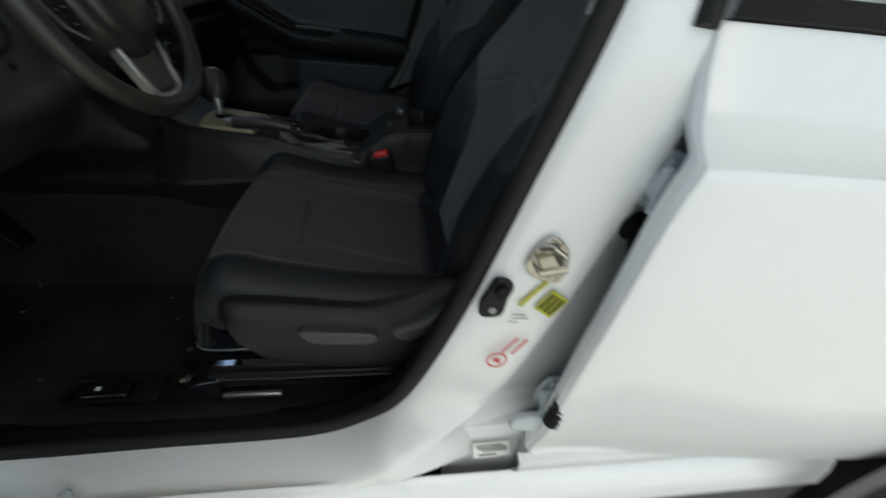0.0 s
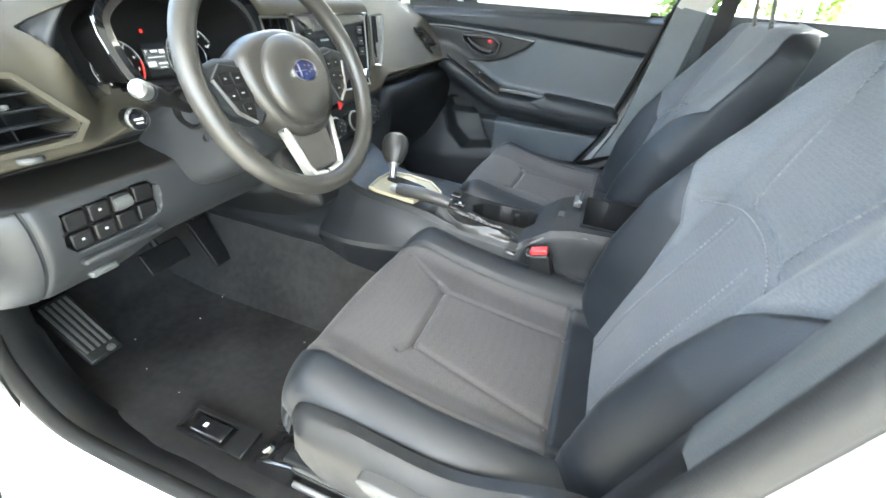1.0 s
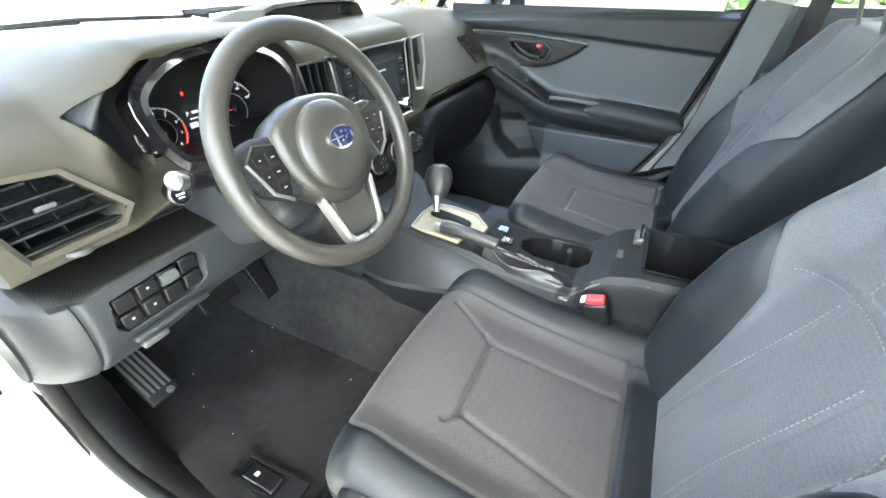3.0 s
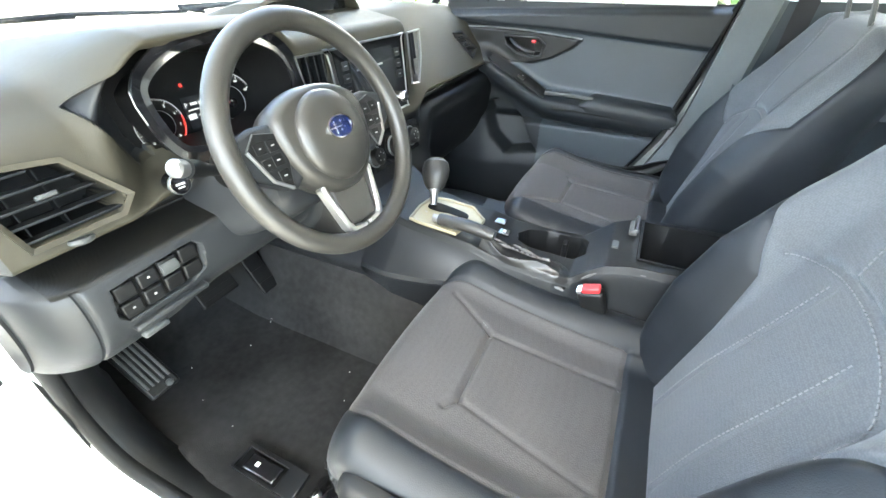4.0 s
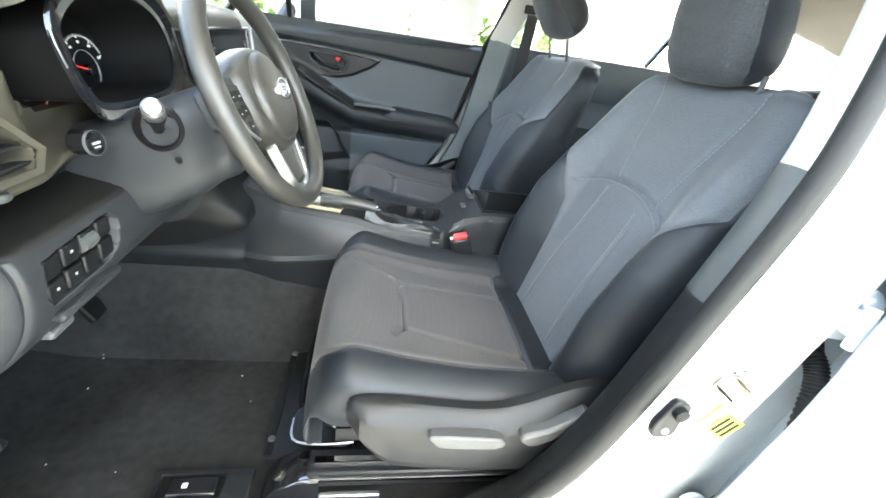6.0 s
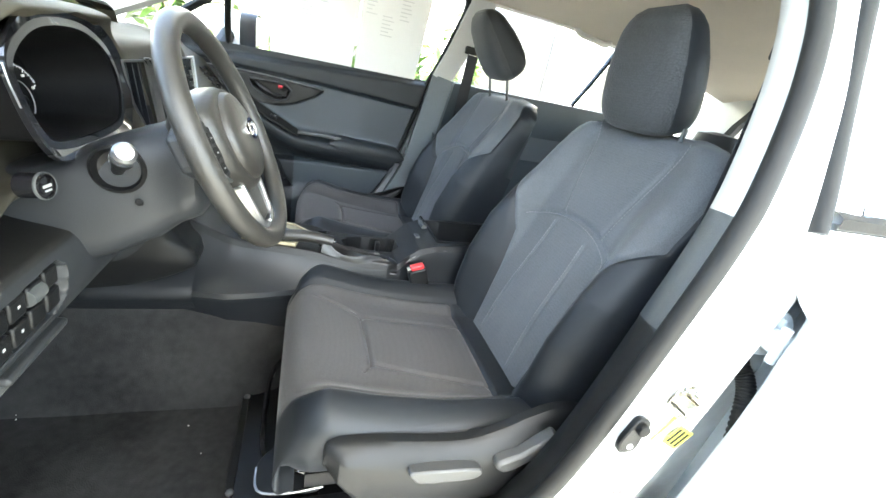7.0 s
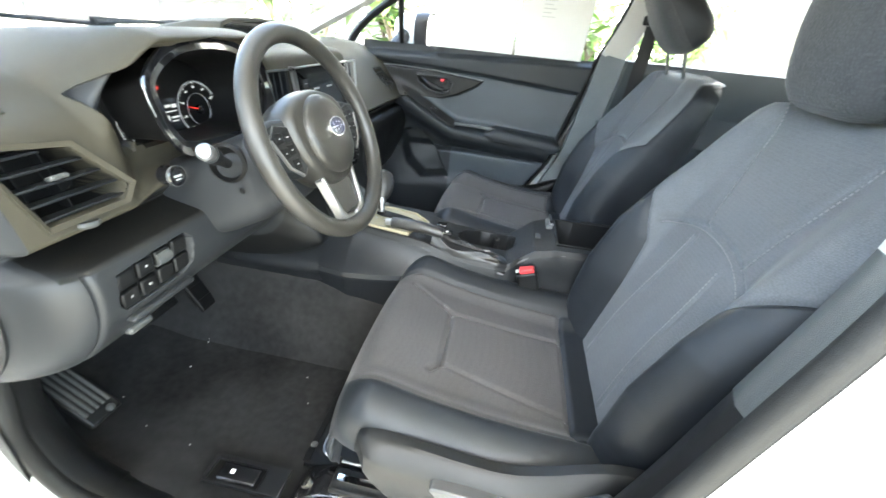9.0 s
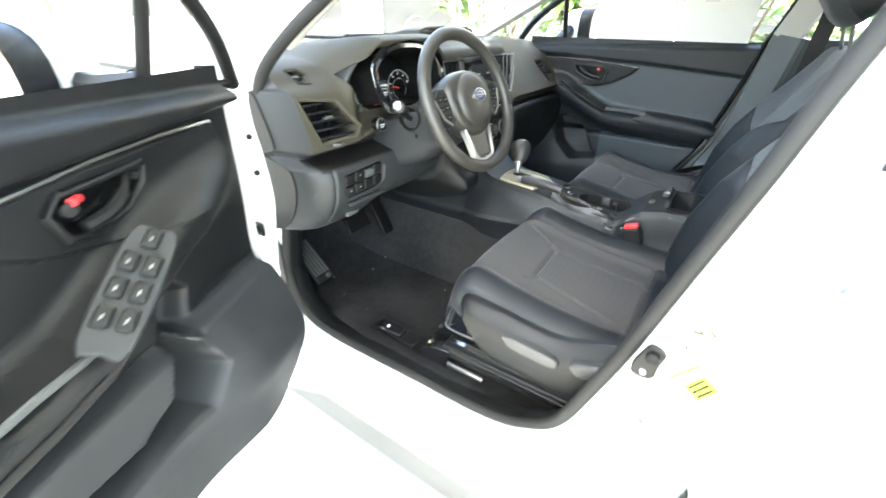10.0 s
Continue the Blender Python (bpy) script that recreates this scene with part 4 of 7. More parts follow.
CLUSTER = [(-0.145, 0.012), (-0.128, 0.05), (-0.07, 0.080), (0.0, 0.088), (0.07, 0.080), (0.125, 0.05), (0.146, 0.0), (0.13, -0.05), (0.08, -0.082), (-0.08, -0.082), (-0.128, -0.055)]
CLUSTER_HOLE = [(-0.365 + x, 1.076 + 0.987 * y) for x, y in CLUSTER]

dash = thing("dashboard", (-0.85, -0.0, 0.64), "dark grey soft-touch dashboard with angular vents and switches", "dashboard")
ys = [y for y in np.arange(-0.7226, -0.44, 0.0026)] + [y for y in np.arange(-0.44, -0.10, 0.005)] + [y for y in np.arange(-0.10, 0.72, 0.009)]
rows = []
for y in ys:
    row = []
    flat_end = min(1.0, max(0.0, (-0.700 - y) / 0.022))
    round_end = min(1.0, max(0.0, (-0.652 - y) / 0.072))
    for j, p in enumerate(dash_line(y)):
        x, z = p.x, p.y
        low = smooth(138, 186, j)
        x -= smooth(20, 56, j) * ((1 - low) * 0.095 * flat_end + low * 0.095 * (1 - math.sqrt(1 - 0.98 * round_end ** 2)))
        if 48 <= j <= 134:
            push = 0.0
            if y < -0.5:
                push = max(0.075 * smooth(0, 0.003, inside(LEFT_VENT, y, z)), 0.03 * smooth(0, 0.003, inside(SIDE_VENT, y, z)) if x < -0.79 else 0)
            if y < -0.44:
                push = max(push, 0.020 * smooth(-0.001, 0.005, inside(SWOOSH, y, z)))
            if y > 0.5:
                push = max(push, 0.04 * smooth(0, 0.004, inside(RIGHT_VENT, y, z)))
            if -0.52 < y < -0.21:
                push = max(push, 0.13 * smooth(0.003, 0.012, inside(CLUSTER_HOLE, y, z)))
            if -0.24 < y < -0.13:
                push = max(push, 0.03 * smooth(0, 0.004, inside(MID_VENT, y, z)))
            x -= push
        elif j >= 190 and y < -0.655:
            x -= 0.004 * math.exp(-((y + 0.669) / 0.0028) ** 2)
        elif 186 <= j <= 230 and y < -0.45:
            x -= 0.016 * smooth(0, 0.004, inside(SWITCHES, y, z))
        row.append(Vector((x, y, z)))
    rows.append(row)
whole = grid(rows)
nc = len(rows[0]) - 1
main_f, grey_f, strip_f, low_f, vent_f, end_f = [], [], [], [], [], []
for i, f in enumerate(whole.f):
    c = sum((whole.v[q] for q in f), Vector()) / 4
    j = i % nc
    if c.y < -0.44 and j < 134 and inside(SWOOSH, c.y, c.z) > 0:
        grey_f.append(f)
    elif j < 140 and ((c.y < -0.5 and (inside(LEFT_VENT, c.y, c.z) > 0.002 or (c.x < -0.8 and inside(SIDE_VENT, c.y, c.z) > 0.002))) or (c.y > 0.5 and inside(RIGHT_VENT, c.y, c.z) > 0) or (-0.24 < c.y < -0.13 and inside(MID_VENT, c.y, c.z) > 0)):
        vent_f.append(f)
    elif 144 <= j < 192 and -0.69 < c.y < -0.40:
        strip_f.append(f)
    elif c.y < -0.700 and 52 <= j < 186:
        end_f.append(f)
    elif j >= 134:
        low_f.append(f)
    else:
        main_f.append(f)


def islands(faces):
    """Faces in groups that touch one another, the largest first."""
    at, groups = {}, []
    for f in faces:
        hit = {id(at[i]): at[i] for i in f if i in at}
        g = [f]
        for o in hit.values():
            g += o
            groups = [q for q in groups if q is not o]
        groups.append(g)
        for q in g:
            for i in q:
                at[i] = g
    return sorted(groups, key=len, reverse=True)


keep = islands(grey_f)
main_f += [f for g in keep[1:] for f in g]
part("upper_pad", pruned(whole.v, main_f), DASH, dash, "soft-touch upper dashboard pad", angle=30)
part("cluster_wing", pruned(whole.v, keep[0]), DASH_GREY, dash, "blue-grey recessed panel beside the gauges", angle=30)
part("decor_strip", pruned(whole.v, strip_f), CARBON, dash, "ribbed dark decor strip", angle=30)
for nm, mat_, txt, keep_ in (("knee_panel", DASH_GREY, "grey lower dashboard panel", lambda y: y < -0.25), ("glovebox_panel", PLASTIC, "black lower dashboard and glovebox panel", lambda y: y >= -0.25)):
    part(nm, pruned(whole.v, [f for f in low_f if keep_(whole.v[f[0]].y)]), mat_, dash, txt, angle=30)
for g in islands(vent_f):
    if len(g) > 12:
        part("vent_duct", pruned(whole.v, g), RUBBER, dash, "black vent duct")
part("end_panel", pruned(whole.v, end_f), DASH_GREY, dash, "slanted blue-grey end panel beside the outer vent", angle=30)
part("end_cap", prism([(p.x, p.z) for p in rows[0]] + [(-1.3, 0.9)], 0.004, Matrix(((1, 0, 0, 0), (0, 0, -1, -0.7225), (0, 1, 0, 0), (0, 0, 0, 1)))), PLASTIC, dash, "dark dashboard end cap")
# glass-like strip along the passenger side
part("trim_strip", tube([(-0.727, 0.17, 0.946), (-0.722, 0.40, 0.948), (-0.73, 0.66, 0.945)], 0.006, 6, flat=0.6), GLOSS, dash, "black decor line")


def plane(pts):
    """The plane of three places, its x towards the car's right side."""
    a, b, c = (Vector(p) for p in pts)
    n = (b - a).cross(c - a).normalized()
    if n.x < 0:
        n = -n
    return axes((a + b + c) / 3, (0, 1, 0), n)


def local(m, poly_yz, solve_x):
    inv = m.inverted()
    out = []
    for y, z in poly_yz:
        p = inv @ Vector((solve_x(y, z), y, z))
        out.append((p.x, p.y))
    return out


def vent(poly_yz, x_of, blades, parent, name="vent", rim_mat=None, tilt=0.0, upright=False, frame_w=0.006):
    """A dashboard vent: a raised rim, tilted blades and a tab."""
    pts = [(x_of(y, z), y, z) for y, z in poly_yz]
    m = plane((pts[0], pts[2], pts[-1]))
    loc = local(m, poly_yz, x_of)
    ob = part(name, rim(inset(loc, -frame_w), loc, 0.005, m, -0.003), rim_mat or SILVER, parent, "satin grey air vent surround", angle=30)
    lo, hi = min(p[1 - upright] for p in loc), max(p[1 - upright] for p in loc)
    for i in range(blades):
        v = lo + (hi - lo) * (i + 0.5) / blades
        cut = []
        for k in range(len(loc)):
            p, q = loc[k - 1], loc[k]
            a, b = p[1 - upright], q[1 - upright]
            if (a - v) * (b - v) < 0:
                t = (v - a) / (b - a)
                cut.append(p[upright] + (q[upright] - p[upright]) * t)
        if len(cut) < 2:
            continue
        c0, c1 = min(cut), max(cut)
        mid = (c0 + c1) / 2
        w = (hi - lo) / blades * 0.30
        ang = radians(-6)
        turn = Matrix.Translation((v, mid, -0.016) if upright else (mid, v, -0.013)) @ (Matrix.Rotation(ang, 4, "Y") if upright else Matrix.Rotation(radians(14), 4, "X"))
        size = (0.0026, c1 - c0, 0.016) if upright else (c1 - c0, 0.0032, 0.018)
        part("blade", box(0, 0, 0, *size).moved(m @ turn), CONSOLE, ob, bevel=0.0008)
    if not upright:
        part("tab", box(sum(p[0] for p in loc) / len(loc) - 0.01, (lo + hi) / 2 + 0.003, -0.004, 0.022, 0.006, 0.012).moved(m), TRIM_GREY, ob, bevel=0.002)
        for k in (-0.02, 0.02):
            part("vane", box(k, (lo + hi) / 2, -0.030, 0.002, (hi - lo) * 0.8, 0.015).moved(m), PLASTIC, ob)
    return ob


def face_x(y, z):
    pts = dash_line(y)[48:140]
    best = min(range(len(pts) - 1), key=lambda i: abs((pts[i].y + pts[i + 1].y) / 2 - z))
    p, q = pts[best], pts[best + 1]
    t = 0 if abs(q.y - p.y) < 1e-6 else min(1, max(0, (z - p.y) / (q.y - p.y)))
    return p.x + (q.x - p.x) * t


vent(LEFT_VENT, lambda y, z: face_x(y, z) + 0.003, 5, dash, rim_mat=DASH, frame_w=0.006)
vent(SIDE_VENT, lambda y, z: face_x(y, z) - 0.004, 4, dash, "side_vent", DASH, frame_w=0.002)
vent(RIGHT_VENT, lambda y, z: face_x(y, z) + 0.003, 5, dash, rim_mat=PLASTIC)
vent(MID_VENT, lambda y, z: face_x(y, z) + 0.004, 4, dash, rim_mat=SILVER, upright=True, frame_w=0.004)
# thumb wheel below the outer vent
part("vent_wheel", lathe([(0.016, -0.004), (0.018, 0), (0.016, 0.004)], axes((-0.757, -0.628, 0.955), (0, 1, 0), (0, 0.1, 1)), 18), TRIM_GREY, dash, bevel=0.001)
part("vent_wheel_slot", box(-0.752, -0.628, 0.955, 0.006, 0.06, 0.012), PLASTIC, dash, bevel=0.003)

# switch bank under the strip
SW = axes((-0.7365, -0.576, 0.863), (0, 1, 0), (1, 0, -0.05))
part("switch_plate", prism(curve2([(p[0] + 0.576, p[1] - 0.863) for p in inset(SWITCHES, 0.003)], 4), 0.003, SW), RUBBER, dash, "black switch plate")
for r in range(2):
    for c in range(4):
        x0, y0 = -0.046 + c * 0.031, 0.013 - r * 0.029 + c * 0.0015
        sw = part("switch", box(x0, y0, 0.006, 0.027, 0.024, 0.008).moved(SW), PLASTIC, dash, bevel=0.0025)
        if (r, c) in ((0, 1), (1, 1), (1, 0), (0, 2)):
            part("mark", box(x0, y0 + 0.002, 0.0104, 0.0035, 0.003, 0.0006).moved(SW), GREY_MARK, sw, "small white switch symbol")
part("dimmer", lathe([(0.010, -0.012), (0.011, 0), (0.010, 0.012)], SW @ Matrix.Translation((0.015, 0.014, 0.006)) @ Matrix.Rotation(radians(90), 4, "Y"), 16), TRIM_GREY, dash)
part("coin_tray", box(0.0, -0.047, 0.006, 0.115, 0.010, 0.022).moved(SW), DASH_GREY, dash, bevel=0.004)
part("bonnet_release", box(-0.766, -0.60, 0.778, 0.03, 0.04, 0.012), TRIM_GREY, dash, "grey bonnet release handle", bevel=0.004)

# start button
sb = axes((-0.733, -0.500, 0.979), (0, 1, 0), (1, -0.18, 0.12))
btn = part("start_button", lathe([(0.0145, -0.02), (0.0145, 0.004), (0.0125, 0.005), (0.012, 0.002), (0.010, 0.002), (0.0095, 0.004), (0.0, 0.0045)], sb, 26), GLOSS, dash, "round black start button")
part("button_ring", lathe([(0.0155, 0.001), (0.0157, 0.003), (0.0148, 0.0045), (0.0142, 0.003)], sb, 26), TRIM_GREY, btn, "satin ring")
part("mark", box(0, 0, 0.0048, 0.012, 0.003, 0.0006).moved(sb) + box(0, -0.005, 0.0048, 0.009, 0.002, 0.0006).moved(sb), GREY_MARK, btn)

# instrument cluster
cluster = thing("instrument_cluster", (-0.78, -0.37, 0.98), "black instrument cluster with two round gauges", "gauges")
CM = axes((-0.742, -0.365, 1.076), (0, 1, 0), (1, 0, 0.16))
outline = curve2(CLUSTER, 5)
part("bezel", rim(outline, inset(outline, 0.022), 0.006, CM, -0.010), GLOSS, cluster, "gloss black bezel", angle=30)
tun = [[CM @ Vector((x * s, y * s, z)) for x, y in inset(outline, 0.0215)] for s, z in ((1, 0), (0.96, -0.05), (0.90, -0.106))]
part("hood_lining", grid(tun, loop_cols=True), RUBBER, cluster)
part("dial_face", prism([(x * 0.90, y * 0.90) for x, y in outline], 0.004, CM @ Matrix.Translation((0, 0, -0.110))), RUBBER, cluster, "black dial face")
# the bezel's left-hand highlight, modelled as a thin silver line
part("bezel_glint", tube([CM @ Vector((x, y, 0.005)) for x, y in ((-0.146, 0.028), (-0.147, 0.010), (-0.143, -0.014))], 0.0009, 6), SILVER, cluster, "silver line for the highlight on the bezel's left")


def words(txt, size, m):
    """Letters as a thin flat mesh, in the built-in font."""
    c = bpy.data.curves.new("letters", "FONT")
    c.body, c.size, c.extrude, c.align_x, c.align_y, c.resolution_u = txt, size, 0.0002, "CENTER", "CENTER", 2
    tmp = bpy.data.objects.new("letters", c)
    me = bpy.data.meshes.new_from_object(tmp)
    g = Geo([m @ v.co for v in me.vertices], [tuple(p.vertices) for p in me.polygons])
    bpy.data.objects.remove(tmp)
    bpy.data.meshes.remove(me)
    return g


for gx, gz, top, red_from, needle, names in ((-0.068, -0.033, 8, 6.4, -125, "012345678"), (0.068, -0.030, 8, 99, -118, None)):
    gm = CM @ Matrix.Translation((gx, gz, -0.104)) @ Matrix.Scale(0.92 if names else 1.15, 4)
    gauge = part("gauge", lathe([(0.0432, 0), (0.0432, 0.0015), (0.0424, 0.0015), (0.0422, 0)], gm, 48), GREY_MARK, cluster, "round gauge with white scale")
    part("inner_ring", lathe([(0.0245, 0), (0.0245, 0.0012), (0.024, 0.0012), (0.0238, 0)], gm, 40), GREY_MARK, gauge)
    marks, reds = [], []
    for i in range(41):
        v = i / 5
        ang = radians(225 - 270 * v / 8)
        r = Matrix.Rotation(ang, 4, "Z")
        long = 0.004 if i % 5 == 0 else 0.002
        (reds if v >= red_from else marks).append(box(0.0418 - long / 2, 0, 0.001, long, 0.0008 if i % 5 == 0 else 0.0004, 0.001).moved(gm @ r))
    part("scale", joined(marks), DISPLAY_WHITE, gauge, "white gauge scale")
    if reds:
        part("red_zone", joined(reds) + tube([gm @ Vector((0.0415 * math.cos(a), 0.0415 * math.sin(a), 0.001)) for a in np.linspace(radians(225 - 270 * 6.4 / 8), radians(-45), 14)], 0.0011, 4), DISPLAY_RED, gauge, "red zone")
    nums = []
    for i in range(9):
        ang = radians(225 - 270 * i / 8)
        txt = str(i) if names else str(i * 20)
        nums.append(words(txt, 0.0068 if names else 0.0048, gm @ Matrix.Translation((0.0335 * math.cos(ang), 0.0335 * math.sin(ang), 0.0012))))
    part("numbers", joined(nums), DISPLAY_WHITE, gauge, "white gauge numbers")
    na = radians(225 - 8 if names else 225 - 60)
    part("needle", tube([gm @ Vector((-0.004 * math.cos(na), -0.004 * math.sin(na), 0.004)), gm @ Vector((0.028 * math.cos(na), 0.028 * math.sin(na), 0.004))], [0.0016, 0.0006], 6), DISPLAY_RED, gauge, "red needle")
    part("needle_hub", lathe([(0.007, 0), (0.007, 0.005), (0.003, 0.007)], gm, 20), GLOSS, gauge)
dm = CM @ Matrix.Translation((0.0, -0.028, -0.1055))
disp = part("info_display", box(0, 0, 0, 0.044, 0.05, 0.002).moved(dm), SCREEN, cluster, "small dark information display")
part("mark", joined([words("P", 0.010, dm @ Matrix.Translation((-0.016, 0.012, 0.0016)))] + [box(x, y, 0.0014, w, h, 0.0006).moved(dm) for x, y, w, h in ((-0.002, 0.013, 0.012, 0.004), (0.012, 0.012, 0.010, 0.006), (0.0, 0.004, 0.03, 0.0018), (-0.012, -0.006, 0.014, 0.008), (0.008, -0.006, 0.016, 0.003), (0.006, -0.012, 0.012, 0.002))]), DISPLAY_WHITE, disp, "white display symbols")
part("warning_light", box(-0.011, 0.015, -0.104, 0.004, 0.005, 0.001).moved(CM), DISPLAY_RED, cluster, "small red warning light")

# hooded display on top of the dashboard
hood = thing("top_display", (-0.92, 0.0, 1.13), "hooded information display on top of the dashboard", "display")
rows = []
for x, z, w in ((-1.10, 1.135, 0.15), (-1.02, 1.160, 0.16), (-0.94, 1.178, 0.162), (-0.875, 1.182, 0.16)):
    rows.append([Vector((x, w * c * (1 if abs(c) < 1 else 1), 1.12 + (z - 1.12) * h)) for c, h in ((-1.08, 0), (-1.02, 0.5), (-0.93, 0.88), (-0.75, 1), (0, 1.06), (0.75, 1), (0.93, 0.88), (1.02, 0.5), (1.08, 0))])
part("hood", grid(rows) + grid([rows[-1], [p + Vector((0.004, 0, -0.006)) for p in rows[-1]], [Vector((-0.90, p.y * 0.95, 1.12 + (p.z - 1.12) * 0.85)) for p in rows[-1]]]), DASH, hood, "soft-touch display hood")
part("screen", box(-0.905, 0, 1.148, 0.006, 0.29, 0.05, None), SCREEN, hood, "dark glossy display")

# centre stack: radio, climate knobs
radio = thing("radio_unit", (-0.70, -0.01, 0.93), "black touch-screen radio with two knobs in a satin frame", "radio")
RM = axes((-0.716, -0.030, 1.030), (0, 1, 0), (1, -0.02, 0.12)) @ Matrix.Diagonal((0.92, 0.92, 1, 1))
ro = curve2([(-0.128, 0.082), (0.128, 0.082), (0.134, 0.07), (0.122, -0.075), (0.11, -0.088), (-0.11, -0.088), (-0.122, -0.075), (-0.134, 0.07)], 3)
part("frame", rim(ro, inset(ro, 0.004), 0.009, RM, -0.003), SILVER, radio, "satin silver frame", angle=30)
part("front", prism(inset(ro, 0.0038), 0.007, RM), GLOSS, radio, "gloss black front")
part("screen", box(0, 0.014, 0.008, 0.165, 0.098, 0.002).moved(RM), SCREEN, radio, "dark reflective touch screen")
for k in (-1, 1):
    part("knob", lathe([(0.013, 0), (0.013, 0.014), (0.011, 0.017), (0, 0.0175)], RM @ Matrix.Translation((k * 0.092, -0.058, 0.007)), 22), CHROME, radio, "bright-rimmed knob")
    for i in range(3):
        part("key", box(k * 0.101, 0.045 - i * 0.025, 0.0085, 0.022, 0.018, 0.003).moved(RM), PLASTIC, radio, bevel=0.001)
for x, y, w, h, d in [(k * 0.101, 0.045 - i * 0.025, 0.010, 0.002, 0.0103) for k in (-1, 1) for i in range(3)] + [(x, 0.03, 0.03, 0.004, 0.0092) for x in (-0.05, 0.02)]:
    part("mark", box(x, y, d, w, h, 0.0004).moved(RM), GREY_MARK, radio)
vent([(y * -1, z) for y, z in MID_VENT], lambda y, z: face_x(-y, z) + 0.004, 4, dash, rim_mat=SILVER, upright=True, frame_w=0.004)
climate = thing("climate_panel", (-0.69, -0.005, 0.83), "black climate panel with three round knobs", "climate control")
KM = axes((-0.700, -0.005, 0.875), (0, 1, 0), (1, 0, 0.25))
part("panel", prism(curve2([(-0.125, 0.034), (0.125, 0.034), (0.115, -0.03), (0.10, -0.036), (-0.10, -0.036), (-0.115, -0.03)], 3), 0.006, KM), GLOSS, climate)
for x in (-0.08, 0.0, 0.08):
    kn = part("knob", lathe([(0.024, 0), (0.024, 0.004), (0.020, 0.006), (0.019, 0.02), (0.016, 0.022), (0, 0.0225)], KM @ Matrix.Translation((x, 0, 0.006)), 28), PLASTIC, climate, "round black knob")
    part("knob_ring", lathe([(0.0245, 0.003), (0.0248, 0.005), (0.0215, 0.0065), (0.021, 0.004)], KM @ Matrix.Translation((x, 0, 0.006)), 28), SILVER, kn)
    part("mark", joined([box(0.010 * math.cos(q), 0.010 * math.sin(q), 0.0288, 0.003, 0.003, 0.0004).moved(KM @ Matrix.Translation((x, 0, 0))) for q in (0.5, 1.6, 2.7, 3.8, 5.2)]), GREY_MARK, kn)
part("hazard_button", lathe([(0.012, 0), (0.012, 0.004), (0, 0.0045)], KM @ Matrix.Translation((-0.04, 0.045, 0.006)), 3), RED, climate, "red hazard button")

# steering column and wheel
column = thing("steering_column", (-0.70, -0.385, 0.84), "blue-grey plastic steering column cover with stalks", "steering column")
rows = []
for x, z0, z1, w in ((-0.82, 0.85, 0.97, 0.085), (-0.77, 0.835, 0.985, 0.083), (-0.70, 0.862, 1.02, 0.078), (-0.645, 0.89, 1.045, 0.072), (-0.622, 0.91, 1.055, 0.068), (-0.615, 0.915, 1.06, 0.071), (-0.595, 0.925, 1.068, 0.070), (-0.585, 0.94, 1.062, 0.055)):
    zc, zh = (z0 + z1) / 2, (z1 - z0) / 2
    rows.append([Vector((x, -0.385 + w * math.copysign(abs(math.cos(a)) ** 0.6, math.cos(a)), zc + zh * math.copysign(abs(math.sin(a)) ** 0.6, math.sin(a)))) for a in np.linspace(0, 2 * math.pi, 33)[:-1]])
part("shroud", grid(rows, loop_cols=True, cap=True), DASH_GREY, column, "grey column shroud", angle=50)
for s, tip, tipm in ((-1, (-0.633, -0.556, 1.042), SILVER), (1, (-0.62, -0.235, 1.05), PLASTIC)):
    base = Vector((-0.675, -0.382 + s * 0.080, 0.995))
    d = (Vector(tip) - base).normalized()
    sm = axes(base, (0, 0, 1), d)
    length = (Vector(tip) - base).length
    part("stalk_ring", lathe([(0.029, -0.012), (0.030, 0.0), (0.026, 0.004), (0.022, -0.006), (0.012, -0.01)], axes(base, (1, 0, 0), (0.1, s, 0.05)), 26), RUBBER, column, "black stalk collar")
    st = part("stalk", lathe([(0.007, 0), (0.008, length * 0.4), (0.0115, length * 0.6), (0.012, length - 0.022)], sm, 16), PLASTIC, column, "black control stalk")
    part("stalk_tip", lathe([(0.0105, length - 0.018), (0.011, length - 0.015), (0.011, length - 0.003), (0.008, length + 0.001), (0.0, length + 0.003)], sm, 20), tipm, st, "round stalk end")
    part("mark", joined([box(0.0, 0.0105, length * f, 0.005, 0.002, 0.004).moved(sm) for f in (0.62, 0.7, 0.77)]), MARK, st)
part("screw_hole", lathe([(0.005, 0), (0.004, 0.001), (0, 0.0005)], axes((-0.655, -0.4635, 0.955), (1, 0, 0), (0, -1, 0)), 12), RUBBER, column)

wheel = thing("steering_wheel", (-0.54, -0.385, 0.86), "dark grey three-spoke steering wheel with silver accents", "steering wheel")
WT = radians(24)
WM = axes((-0.564, -0.3725, 1.0335), (0.06, 1, 0), (math.cos(WT), -0.056, math.sin(WT))) @ Matrix.Diagonal((0.925, 0.925, 1, 1))
rp = [WM @ Vector((0.1668 * math.cos(a), 0.1668 * math.sin(a), 0.004)) for a in np.linspace(0, 2 * math.pi, 97)[:-1]]
part("rim", tube(rp, 0.0145, 16, closed=True, up=WM.to_3x3() @ Vector((0, 0, 1)), flat=1.0), LEATHER, wheel, "dark grey grained wheel rim", angle=80)
shield = curve2([(-0.085, 0.045), (-0.05, 0.068), (0, 0.076), (0.05, 0.068), (0.085, 0.045), (0.088, 0.0), (0.07, -0.045), (0.035, -0.078), (0, -0.084), (-0.035, -0.078), (-0.07, -0.045), (-0.088, 0.0)], 5)
